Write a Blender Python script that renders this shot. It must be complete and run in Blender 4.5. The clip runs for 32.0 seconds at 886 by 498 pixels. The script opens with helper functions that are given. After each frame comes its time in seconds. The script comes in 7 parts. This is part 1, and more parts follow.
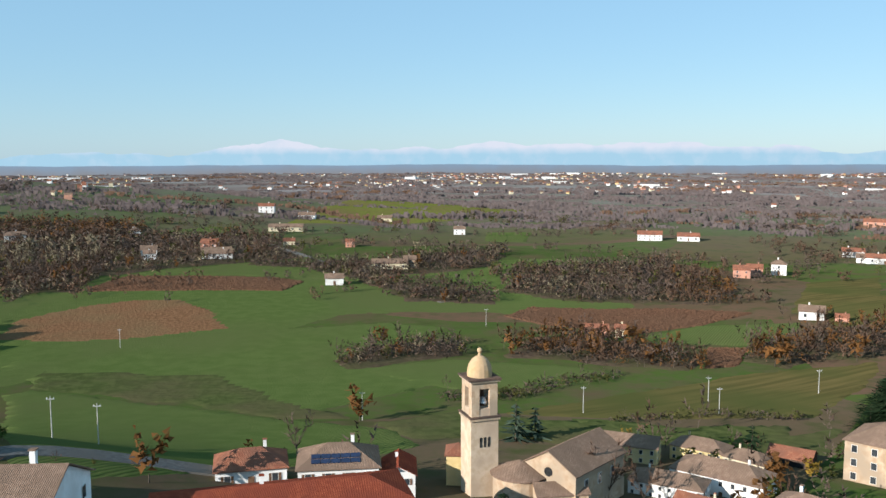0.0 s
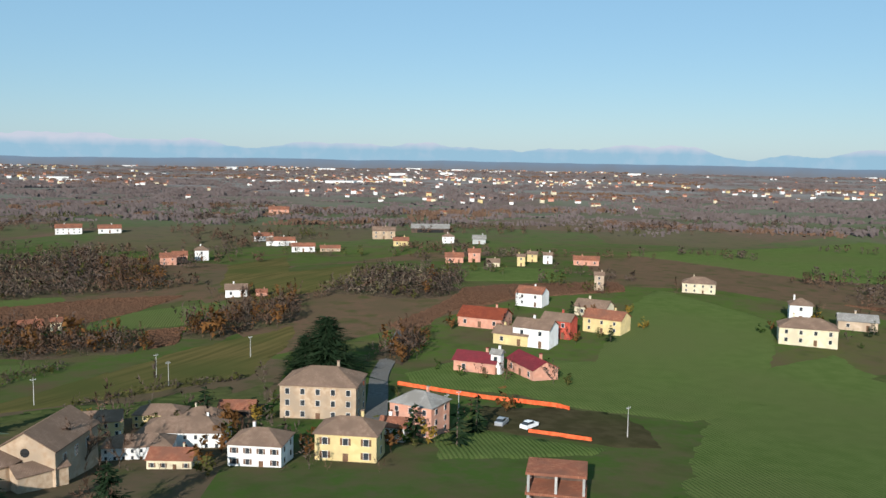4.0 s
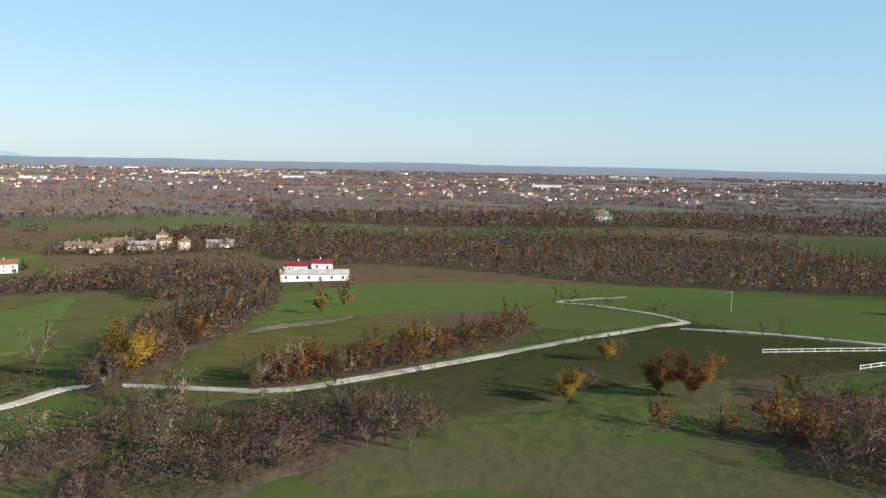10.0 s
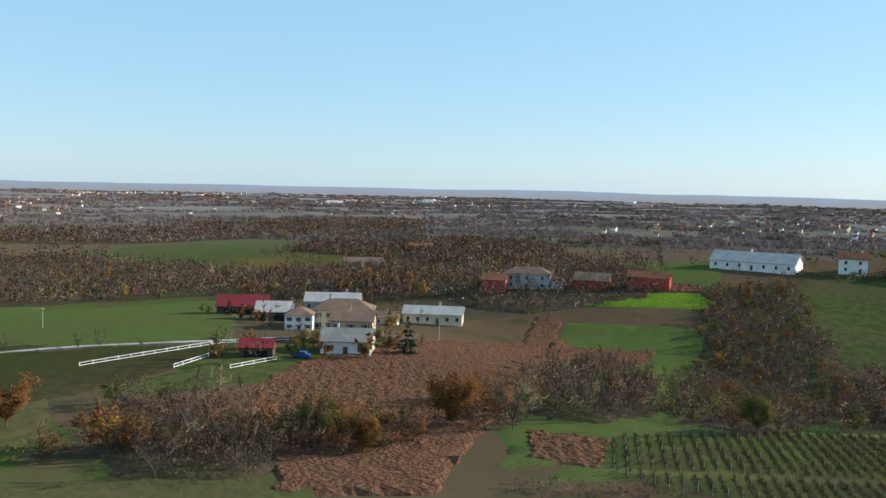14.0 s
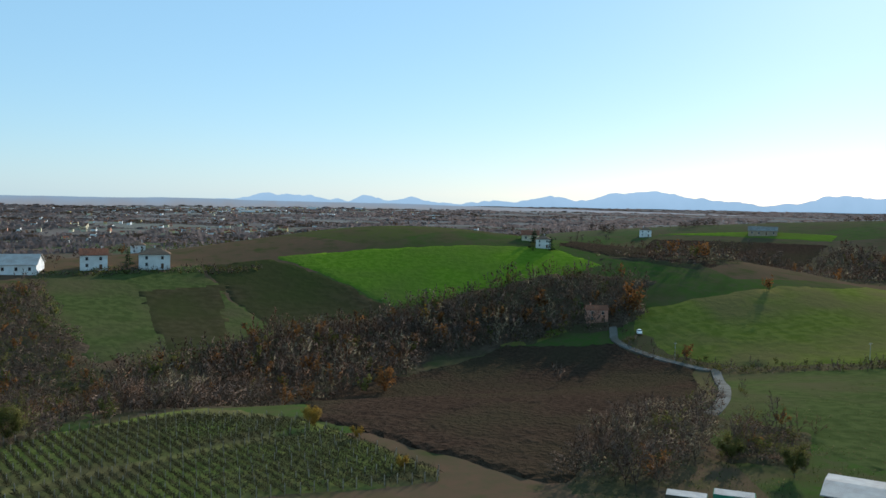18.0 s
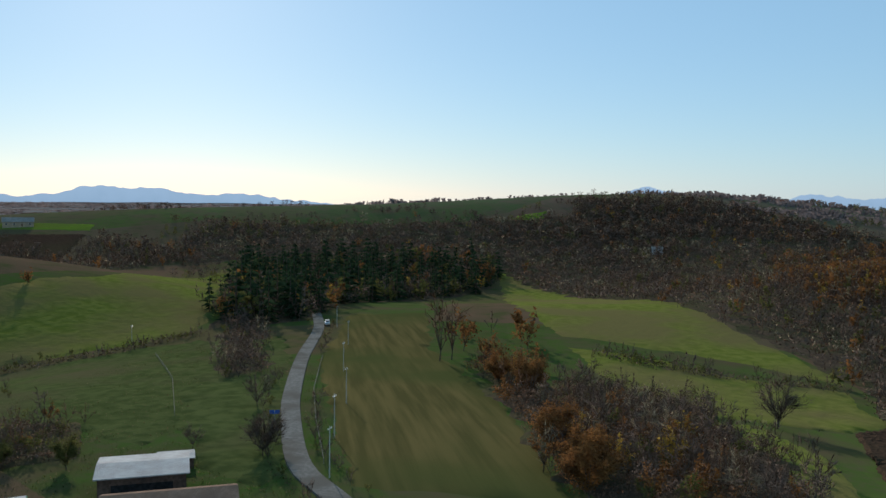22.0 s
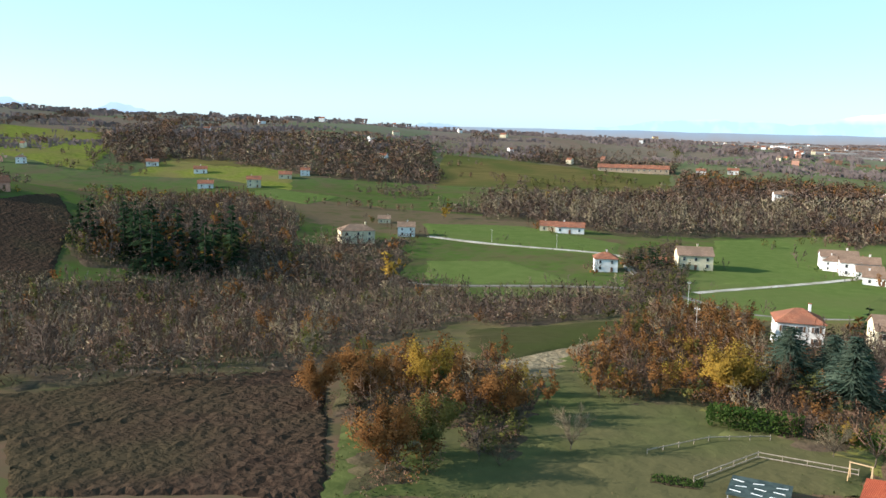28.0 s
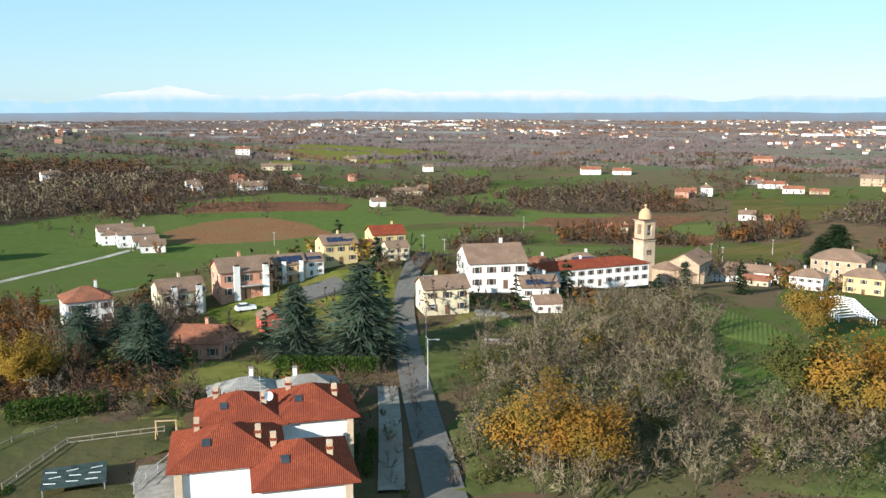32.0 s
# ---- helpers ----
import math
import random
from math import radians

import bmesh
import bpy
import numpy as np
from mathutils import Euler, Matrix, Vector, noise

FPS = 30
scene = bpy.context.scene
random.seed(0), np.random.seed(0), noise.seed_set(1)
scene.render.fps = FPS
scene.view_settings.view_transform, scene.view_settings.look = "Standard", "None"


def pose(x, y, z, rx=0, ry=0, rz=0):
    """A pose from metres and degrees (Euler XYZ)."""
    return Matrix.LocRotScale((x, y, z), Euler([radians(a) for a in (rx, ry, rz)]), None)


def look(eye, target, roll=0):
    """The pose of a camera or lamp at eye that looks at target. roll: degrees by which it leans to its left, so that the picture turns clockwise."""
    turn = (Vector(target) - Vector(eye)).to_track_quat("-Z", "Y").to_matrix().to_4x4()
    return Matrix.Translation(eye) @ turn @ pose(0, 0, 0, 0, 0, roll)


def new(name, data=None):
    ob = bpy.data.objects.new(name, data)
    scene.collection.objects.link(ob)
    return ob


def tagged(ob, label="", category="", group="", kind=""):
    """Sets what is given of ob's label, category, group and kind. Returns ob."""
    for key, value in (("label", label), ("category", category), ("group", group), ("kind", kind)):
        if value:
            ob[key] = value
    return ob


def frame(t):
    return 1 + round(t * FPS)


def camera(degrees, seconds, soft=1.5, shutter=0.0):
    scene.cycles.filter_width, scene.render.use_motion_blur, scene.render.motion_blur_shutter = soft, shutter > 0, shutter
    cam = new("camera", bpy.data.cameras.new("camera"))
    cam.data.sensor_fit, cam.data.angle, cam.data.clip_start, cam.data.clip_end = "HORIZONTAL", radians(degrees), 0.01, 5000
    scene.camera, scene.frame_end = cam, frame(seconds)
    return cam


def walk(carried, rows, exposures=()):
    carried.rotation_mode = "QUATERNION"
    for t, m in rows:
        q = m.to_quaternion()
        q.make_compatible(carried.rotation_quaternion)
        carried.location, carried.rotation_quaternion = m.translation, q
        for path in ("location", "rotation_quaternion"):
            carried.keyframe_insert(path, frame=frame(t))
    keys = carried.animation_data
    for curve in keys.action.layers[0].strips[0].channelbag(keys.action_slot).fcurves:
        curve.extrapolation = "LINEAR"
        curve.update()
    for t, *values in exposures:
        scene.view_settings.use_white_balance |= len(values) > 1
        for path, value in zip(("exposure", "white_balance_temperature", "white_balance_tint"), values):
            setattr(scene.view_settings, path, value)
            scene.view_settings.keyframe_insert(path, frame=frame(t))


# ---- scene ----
cam = camera(54.55, 32.0)


def heading(x, y, yaw, pitch, lean):
    """The camera 60 m up over a place, at a compass bearing, tilt and lean in degrees."""
    return pose(x, y, 60.0, 90 + pitch, 0, -yaw) @ pose(0, 0, 0, 0, 0, lean)


# seconds, east, north, bearing, tilt, lean
ROWS = [
    (0.0, 85.0, 107.0, 0.00, -6.06, -0.09),
    (0.5, 85.0, 107.0, 0.14, -6.11, 0.14),
    (1.0, 85.0, 107.0, 5.55, -6.21, 0.41),
    (1.5, 85.0, 107.0, 12.44, -6.19, 0.72),
    (2.0, 85.0, 107.0, 17.08, -6.30, 1.05),
    (2.5, 85.0, 107.0, 20.45, -6.33, 1.20),
    (3.0, 85.0, 107.0, 25.69, -6.39, 1.08),
    (3.5, 82.5, 103.9, 32.68, -6.34, 0.95),
    (4.0, 73.2, 92.1, 37.93, -6.29, 0.92),
    (4.5, 61.7, 77.6, 43.17, -6.25, 0.89),
    (5.0, 50.2, 63.2, 48.41, -6.20, 0.86),
    (5.5, 38.7, 48.7, 53.66, -6.15, 0.84),
    (6.0, 28.4, 35.7, 60.15, -6.25, 0.69),
    (6.5, 19.7, 24.8, 67.75, -6.26, 0.66),
    (7.0, 12.8, 16.2, 75.42, -6.25, 0.79),
    (7.5, 7.2, 9.1, 82.39, -6.16, 0.81),
    (8.0, 3.5, 4.4, 89.25, -6.02, 0.83),
    (8.5, 1.0, 1.3, 95.95, -6.15, 0.93),
    (9.0, 0.0, 0.0, 101.65, -6.20, 1.01),
    (9.5, 0.0, 0.0, 106.06, -6.21, 1.04),
    (10.0, 0.0, 0.0, 110.45, -6.10, 1.18),
    (10.5, 0.0, 0.0, 115.13, -6.01, 1.34),
    (11.0, 0.0, 0.0, 120.42, -6.06, 1.37),
    (11.5, 0.0, 0.0, 125.94, -5.78, 1.51),
    (12.0, 0.0, 0.0, 131.55, -5.91, 1.59),
    (12.5, 0.0, 0.0, 136.40, -5.53, 1.56),
    (13.0, 0.0, 0.0, 140.97, -5.58, 1.40),
    (13.5, 0.0, 0.0, 147.62, -4.82, 1.35),
    (14.0, 0.0, 0.0, 154.39, -4.45, 1.30),
    (14.5, 0.0, 0.0, 160.78, -4.23, 1.15),
    (16.5, 0.0, 0.0, 181.85, -4.37, 1.10),
    (17.0, 0.0, 0.0, 188.01, -3.55, 1.10),
    (17.5, 0.0, 0.0, 195.03, -3.62, 1.07),
    (18.0, 0.0, 0.0, 202.17, -3.61, 0.93),
    (18.5, 0.0, 0.0, 208.06, -3.55, 0.97),
    (19.0, 0.0, 0.0, 213.39, -3.51, 0.97),
    (19.5, 0.0, 0.0, 218.88, -3.51, 0.92),
    (20.0, 0.0, 0.0, 224.90, -3.57, 0.85),
    (20.5, 0.0, 0.0, 230.94, -3.61, 0.79),
    (21.0, 0.0, 0.0, 236.91, -3.63, 0.73),
    (21.5, 0.0, 0.0, 242.94, -3.60, 0.69),
    (22.0, 0.0, 0.0, 248.91, -3.61, 0.69),
    (22.5, 0.0, 0.0, 254.86, -3.59, 0.71),
    (23.0, 0.0, 0.0, 260.74, -3.70, 0.71),
    (23.5, 0.0, 0.0, 266.84, -3.83, 0.71),
    (24.0, 0.0, 0.0, 272.90, -3.86, 0.71),
    (24.5, 0.0, 0.0, 278.90, -3.88, 0.84),
    (25.0, 0.0, 0.0, 284.85, -3.88, 1.00),
    (25.5, 0.0, 0.0, 290.77, -3.53, 1.19),
    (27.5, 0.0, 0.0, 315.53, -4.88, 1.31),
    (28.0, 0.0, 0.0, 322.08, -8.60, 1.35),
    (28.5, 0.0, 0.0, 329.72, -9.32, 1.34),
    (29.0, 0.0, 0.0, 337.30, -9.33, 1.25),
    (29.5, 0.0, 0.0, 344.68, -9.28, 1.05),
    (30.0, 0.0, 0.0, 352.07, -9.30, 0.86),
    (30.5, 0.0, 0.0, 358.17, -9.35, 0.68),
    (31.0, 0.0, 0.0, 362.33, -9.42, 0.40),
    (31.5, 0.0, 0.0, 366.01, -9.50, 0.16),
    (32.0, 0.0, 0.0, 368.13, -9.51, 0.01),
]

EXPOSURES = [(0, 0.55, 6150, 12), (3, 0.31, 6050, 11), (6, 0.2, 6100, 13), (9, 0.57, 6400, 15), (12, 0.72, 6500, 15), (14.5, 0.76, 6300, 14), (17, 0.66, 6000, 10), (19, 0.46, 6050, 11), (21, 0.3, 6100, 13), (23, 0.25, 6100, 12), (25, 0.5, 6250, 9), (28, 1.22, 6400, 13), (29, 1.42, 6500, 12), (30, 1.42, 6400, 9), (31, 1.02, 6300, 10), (32, 0.88, 6280, 10)]
walk(cam, [(t, heading(*r)) for t, *r in ROWS], EXPOSURES)

# ---- light ----
SUN_BEARING, SUN_HEIGHT = 231.0, 20.5
world = bpy.data.worlds.new("sky")
scene.world = world
world.use_nodes = True
wn = world.node_tree.nodes
sky = wn.new("ShaderNodeTexSky")
sky.sky_type = "NISHITA"
sky.sun_disc = False
sky.sun_elevation, sky.sun_rotation = radians(SUN_HEIGHT), radians(SUN_BEARING)
sky.altitude, sky.air_density, sky.dust_density, sky.ozone_density = 100, 1.0, 0.22, 2.2
wn["Background"].inputs["Strength"].default_value = 0.09
tint = wn.new("ShaderNodeMix")
tint.data_type, tint.blend_type = "RGBA", "MIX"
tint.inputs[0].default_value, tint.inputs[7].default_value = 0.6, (2.7, 5.0, 6.5, 1)
world.node_tree.links.new(sky.outputs[0], tint.inputs[6])
world.node_tree.links.new(tint.outputs[2], wn["Background"].inputs["Color"])
sun = new("sun", bpy.data.lights.new("sun", "SUN"))
sun.data.energy, sun.data.angle, sun.data.color = 5.0, radians(0.5), (1.0, 0.93, 0.82)
sb, sh = radians(SUN_BEARING), radians(SUN_HEIGHT)
sun.matrix_world = look((300 * math.sin(sb) * math.cos(sh), 300 * math.cos(sb) * math.cos(sh), 300 * math.sin(sh)), (0, 0, 0))


# ---- materials ----
def mixed(nt, fac, a, b, kind="MIX"):
    n = nt.nodes.new("ShaderNodeMix")
    n.data_type, n.blend_type = "RGBA", kind
    for socket, value in ((n.inputs[0], fac), (n.inputs[6], a), (n.inputs[7], b)):
        if isinstance(value, (int, float)):
            socket.default_value = value
        elif isinstance(value, tuple):
            socket.default_value = (*value, 1)
        else:
            nt.links.new(value, socket)
    return n.outputs[2]


def noise_at(nt, scale, detail=4, low=0.35, high=0.65, stretch=None, kind="noise", turn=0):
    """A grey pattern of the place's own coordinates, spread between low and high."""
    co = nt.nodes.new("ShaderNodeNewGeometry").outputs["Position"]
    for key, value in (("Rotation", (0, 0, radians(turn))), ("Scale", stretch)):
        if value and any(value):
            m = nt.nodes.new("ShaderNodeMapping")
            m.inputs[key].default_value = value
            nt.links.new(co, m.inputs[0])
            co = m.outputs[0]
    if kind == "wave":
        n = nt.nodes.new("ShaderNodeTexWave")
        n.inputs["Distortion"].default_value = 1.5
        n.inputs["Detail"].default_value = 2
        n.inputs["Detail Scale"].default_value = 2
    else:
        n = nt.nodes.new("ShaderNodeTexNoise")
        n.inputs["Detail"].default_value = detail
    n.inputs["Scale"].default_value = scale
    nt.links.new(co, n.inputs["Vector"])
    r = nt.nodes.new("ShaderNodeMapRange")
    r.inputs[1].default_value, r.inputs[2].default_value = low, high
    nt.links.new(n.outputs["Factor" if "Factor" in n.outputs else "Fac"], r.inputs[0])
    return r.outputs[0]


def surface(name, a, b, c=None, fine=1.0, broad=0.05, rough=0.9, bump=0.0, metal=0.0, stretch=None, island=0.0, spec=0.0, turn=0, rows=0.0, row_colour=None, row_turn=0, per_object=0.0, thin=0.0):
    """A material: colours a and b mixed at a fine scale, c in broad patches; bump in metres; rows: lines per metre."""
    m = bpy.data.materials.new(name)
    m.use_nodes = True
    nt = m.node_tree
    bs = nt.nodes["Principled BSDF"]
    bs.inputs["Roughness"].default_value, bs.inputs["Metallic"].default_value = rough, metal
    bs.inputs["Specular IOR Level"].default_value = spec
    bs.inputs["Diffuse Roughness"].default_value = 0.3 if rough > 0.85 else 0.1
    f = noise_at(nt, fine, 9, 0.39, 0.61, stretch, turn=turn)
    col = mixed(nt, f, a, b)
    if c:
        col = mixed(nt, noise_at(nt, broad, 3, 0.42, 0.62), col, c)
    if rows:
        w = noise_at(nt, rows, 0, 0.25, 0.75, None, "wave", row_turn)
        col = mixed(nt, w, col, row_colour)
    if island or per_object:
        src = nt.nodes.new("ShaderNodeNewGeometry").outputs["Random Per Island"] if island else nt.nodes.new("ShaderNodeObjectInfo").outputs["Random"]
        amount = island or per_object
        r = nt.nodes.new("ShaderNodeMapRange")
        r.inputs[3].default_value, r.inputs[4].default_value = 1 - amount, 1 + amount
        nt.links.new(src, r.inputs[0])
        col = mixed(nt, 1.0, col, r.outputs[0], "MULTIPLY")
    nt.links.new(col, bs.inputs["Base Color"])
    if thin:
        tr = nt.nodes.new("ShaderNodeBsdfTranslucent")
        nt.links.new(col, tr.inputs[0])
        mx = nt.nodes.new("ShaderNodeMixShader")
        mx.inputs[0].default_value = thin
        nt.links.new(bs.outputs[0], mx.inputs[1])
        nt.links.new(tr.outputs[0], mx.inputs[2])
        nt.links.new(mx.outputs[0], nt.nodes["Material Output"].inputs["Surface"])
    if bump:
        bn = nt.nodes.new("ShaderNodeBump")
        bn.inputs["Distance"].default_value = bump
        nt.links.new(w if rows else f, bn.inputs["Height"])
        nt.links.new(bn.outputs[0], bs.inputs["Normal"])
    return m


GROUND = {
    "grass": surface("winter_wheat", (0.068, 0.098, 0.025), (0.094, 0.122, 0.036), (0.094, 0.1, 0.038), 0.22, 0.012, bump=0.1, rows=0.35, row_colour=(0.077, 0.106, 0.03), row_turn=28),
    "bright": surface("young_wheat", (0.09, 0.16, 0.013), (0.12, 0.19, 0.02), (0.1, 0.135, 0.024), 0.4, 0.02, bump=0.1),
    "meadow": surface("meadow_grass", (0.049, 0.062, 0.020), (0.074, 0.087, 0.029), (0.078, 0.071, 0.033), 0.35, 0.03, bump=0.1),
    "pasture": surface("pasture_grass", (0.098, 0.114, 0.021), (0.138, 0.146, 0.032), (0.13, 0.11, 0.04), 0.3, 0.03, bump=0.12),
    "olive": surface("stubble_grass", (0.074, 0.064, 0.023), (0.116, 0.092, 0.034), (0.064, 0.068, 0.022), 0.5, 0.02, bump=0.06, stretch=(1, 0.05, 1), turn=-121),
    "soil": surface("bare_soil", (0.042, 0.035, 0.018), (0.062, 0.05, 0.027), (0.04, 0.046, 0.016), 0.3, 0.015, bump=0.08),
    "plough": surface("ploughed_earth", (0.105, 0.052, 0.03), (0.165, 0.088, 0.052), (0.13, 0.07, 0.042), 1.2, 0.03, bump=0.3),
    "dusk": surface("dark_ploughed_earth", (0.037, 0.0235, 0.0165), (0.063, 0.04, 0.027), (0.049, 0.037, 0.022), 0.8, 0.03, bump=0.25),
    "stubble": surface("dry_reeds", (0.16, 0.125, 0.078), (0.23, 0.185, 0.118), (0.135, 0.105, 0.064), 0.7, 0.04, bump=0.3),
    "tan": surface("dry_tan_earth", (0.145, 0.073, 0.036), (0.2, 0.108, 0.056), (0.165, 0.1, 0.05), 0.9, 0.04, bump=0.15),
    "vines": surface("vineyard_ground", (0.09, 0.11, 0.026), (0.125, 0.14, 0.038), (0.1, 0.086, 0.038), 0.4, 0.05, bump=0.1),
    "yard": surface("pale_yard_gravel", (0.2, 0.185, 0.16), (0.27, 0.25, 0.22), (0.18, 0.16, 0.13), 1.2, 0.1, bump=0.02),
    "litter": surface("leaf_litter", (0.058, 0.042, 0.029), (0.086, 0.062, 0.042), (0.062, 0.056, 0.028), 0.6, 0.08, bump=0.15),
}


def land_material():
    """Open land seen from afar: a patchwork of fields, scrub and bare soil."""
    m = bpy.data.materials.new("open_land")
    m.use_nodes = True
    nt = m.node_tree
    bs = nt.nodes["Principled BSDF"]
    bs.inputs["Roughness"].default_value = 0.95
    bs.inputs["Specular IOR Level"].default_value = 0.0
    bs.inputs["Diffuse Roughness"].default_value = 0.3
    geo = nt.nodes.new("ShaderNodeNewGeometry")
    mp = nt.nodes.new("ShaderNodeMapping")
    mp.inputs["Scale"].default_value = (0.006, 0.009, 0)
    mp.inputs["Rotation"].default_value = (0, 0, 0.4)
    nt.links.new(geo.outputs["Position"], mp.inputs[0])
    vo = nt.nodes.new("ShaderNodeTexVoronoi")
    vo.inputs["Scale"].default_value = 1.0
    nt.links.new(mp.outputs[0], vo.inputs["Vector"])
    sep = nt.nodes.new("ShaderNodeSeparateColor")
    nt.links.new(vo.outputs["Color"], sep.inputs[0])
    ramp = nt.nodes.new("ShaderNodeValToRGB")
    ramp.color_ramp.interpolation = "CONSTANT"
    stops = [(0.0, (0.055, 0.085, 0.02)), (0.2, (0.115, 0.07, 0.045)), (0.34, (0.048, 0.08, 0.018)), (0.5, (0.09, 0.075, 0.034)), (0.64, (0.06, 0.092, 0.02)), (0.8, (0.1, 0.072, 0.045)), (0.9, (0.075, 0.08, 0.026))]
    while len(ramp.color_ramp.elements) < len(stops):
        ramp.color_ramp.elements.new(0.5)
    for e, (p, c) in zip(ramp.color_ramp.elements, stops):
        e.position, e.color = p, (*c, 1)
    nt.links.new(sep.outputs[0], ramp.inputs[0])
    col = mixed(nt, noise_at(nt, 0.25, 5, 0.42, 0.85), ramp.outputs[0], (0.08, 0.066, 0.037))
    col = mixed(nt, noise_at(nt, 0.7, 4, 0.5, 0.85), col, (0.075, 0.07, 0.033))
    col = mixed(nt, noise_at(nt, 0.045, 5, 0.46, 0.72), col, (0.085, 0.064, 0.036))
    col = mixed(nt, noise_at(nt, 0.11, 5, 0.52, 0.8), col, (0.045, 0.06, 0.018))
    # the plain beyond the near valleys: aerial haze painted as paler, greyer colour
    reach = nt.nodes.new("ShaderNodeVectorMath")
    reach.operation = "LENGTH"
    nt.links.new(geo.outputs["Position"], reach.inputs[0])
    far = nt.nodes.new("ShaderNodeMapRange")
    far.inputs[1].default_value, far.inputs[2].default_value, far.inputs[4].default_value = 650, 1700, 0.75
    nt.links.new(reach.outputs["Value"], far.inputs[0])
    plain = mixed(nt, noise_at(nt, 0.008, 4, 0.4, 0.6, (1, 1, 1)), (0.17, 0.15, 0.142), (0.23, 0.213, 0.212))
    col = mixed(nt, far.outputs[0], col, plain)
    nt.links.new(col, bs.inputs["Base Color"])
    return m


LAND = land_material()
ASPHALT = surface("worn_asphalt", (0.1, 0.096, 0.09), (0.14, 0.135, 0.126), (0.12, 0.112, 0.1), 1.5, 0.15, bump=0.01)
PALE_ROAD = surface("sun_bleached_asphalt", (0.14, 0.13, 0.115), (0.19, 0.178, 0.158), (0.12, 0.108, 0.09), 1.5, 0.15, bump=0.01)
GRAVEL = surface("pale_gravel", (0.3, 0.28, 0.24), (0.42, 0.39, 0.34), (0.24, 0.22, 0.17), 1.2, 0.1, bump=0.02)
CONCRETE = surface("pale_concrete", (0.36, 0.35, 0.33), (0.46, 0.45, 0.42), (0.3, 0.29, 0.27), 1.5, 0.2, bump=0.01)
# twigs of the far belts, paler and greyer: distance haze painted in
HAZED_BRUSH = surface("hazed_brush", (0.17, 0.132, 0.122), (0.225, 0.178, 0.165), None, 0.05, thin=0.45)
TWIG = surface("bare_twigs", (0.095, 0.068, 0.052), (0.14, 0.102, 0.08), None, 0.12, island=0.1, thin=0.08)
TWIG_RED = surface("russet_twigs", (0.11, 0.066, 0.044), (0.155, 0.094, 0.062), None, 0.12, island=0.1, thin=0.08)
# pale bark, lightened so that the sunny wood looks front-lit
TWIG_PALE = surface("pale_twigs", (0.185, 0.146, 0.09), (0.25, 0.2, 0.128), None, 0.12, island=0.1, thin=0.08)
BARK = surface("bark", (0.07, 0.055, 0.042), (0.13, 0.105, 0.082), None, 3.0, rough=0.95, bump=0.02)
LEAF_RUST = surface("rust_leaves", (0.15, 0.072, 0.028), (0.22, 0.105, 0.036), None, 0.3, island=0.14, thin=0.3)
LEAF_GOLD = surface("golden_leaves", (0.24, 0.15, 0.03), (0.33, 0.21, 0.04), None, 0.3, island=0.16, thin=0.3)
LEAF_OAK = surface("oak_leaves", (0.27, 0.13, 0.028), (0.38, 0.2, 0.038), (0.22, 0.16, 0.036), 0.5, 0.15, island=0.16, thin=0.3)
LEAF_OLIVE = surface("olive_leaves", (0.08, 0.085, 0.025), (0.13, 0.12, 0.038), None, 0.3, island=0.14, thin=0.3)
LEAF_GREEN = surface("hedge_leaves", (0.035, 0.068, 0.015), (0.065, 0.1, 0.024), None, 0.4, island=0.16, thin=0.3)
NEEDLE = surface("dark_needles", (0.018, 0.036, 0.017), (0.036, 0.058, 0.028), None, 0.5, island=0.16, thin=0.3)
NEEDLE_BLUE = surface("blue_green_needles", (0.05, 0.08, 0.056), (0.095, 0.125, 0.088), None, 0.5, island=0.16, thin=0.3)
ROOF = {
    "red": surface("new_red_tiles", (0.25, 0.06, 0.032), (0.345, 0.094, 0.048), (0.22, 0.058, 0.035), 2.0, 0.4, 0.8, 0.03, rows=1.6, row_colour=(0.17, 0.042, 0.024)),
    "brown": surface("old_roof_tiles", (0.215, 0.14, 0.098), (0.315, 0.215, 0.155), (0.18, 0.125, 0.09), 1.6, 0.3, 0.9, 0.03, rows=1.5, row_colour=(0.19, 0.125, 0.088)),
    "rust": surface("weathered_red_tiles", (0.28, 0.1, 0.06), (0.38, 0.17, 0.1), (0.2, 0.1, 0.07), 1.6, 0.3, 0.9, 0.03, rows=1.5, row_colour=(0.22, 0.09, 0.055)),
    "grey": surface("grey_cement_tiles", (0.26, 0.245, 0.22), (0.38, 0.36, 0.33), (0.22, 0.2, 0.17), 1.6, 0.3, 0.9, 0.02, rows=1.5, row_colour=(0.22, 0.205, 0.185)),
    "metal": surface("pale_sheet_metal", (0.36, 0.35, 0.33), (0.47, 0.46, 0.43), (0.3, 0.27, 0.24), 1.0, 0.3, 0.55, 0.02, rows=1.2, row_colour=(0.42, 0.4, 0.38)),
    "crimson": surface("crimson_sheet_roof", (0.2, 0.03, 0.04), (0.27, 0.05, 0.055), (0.17, 0.04, 0.045), 1.0, 0.3, 0.7, 0.02, rows=1.2, row_colour=(0.16, 0.028, 0.035)),
}
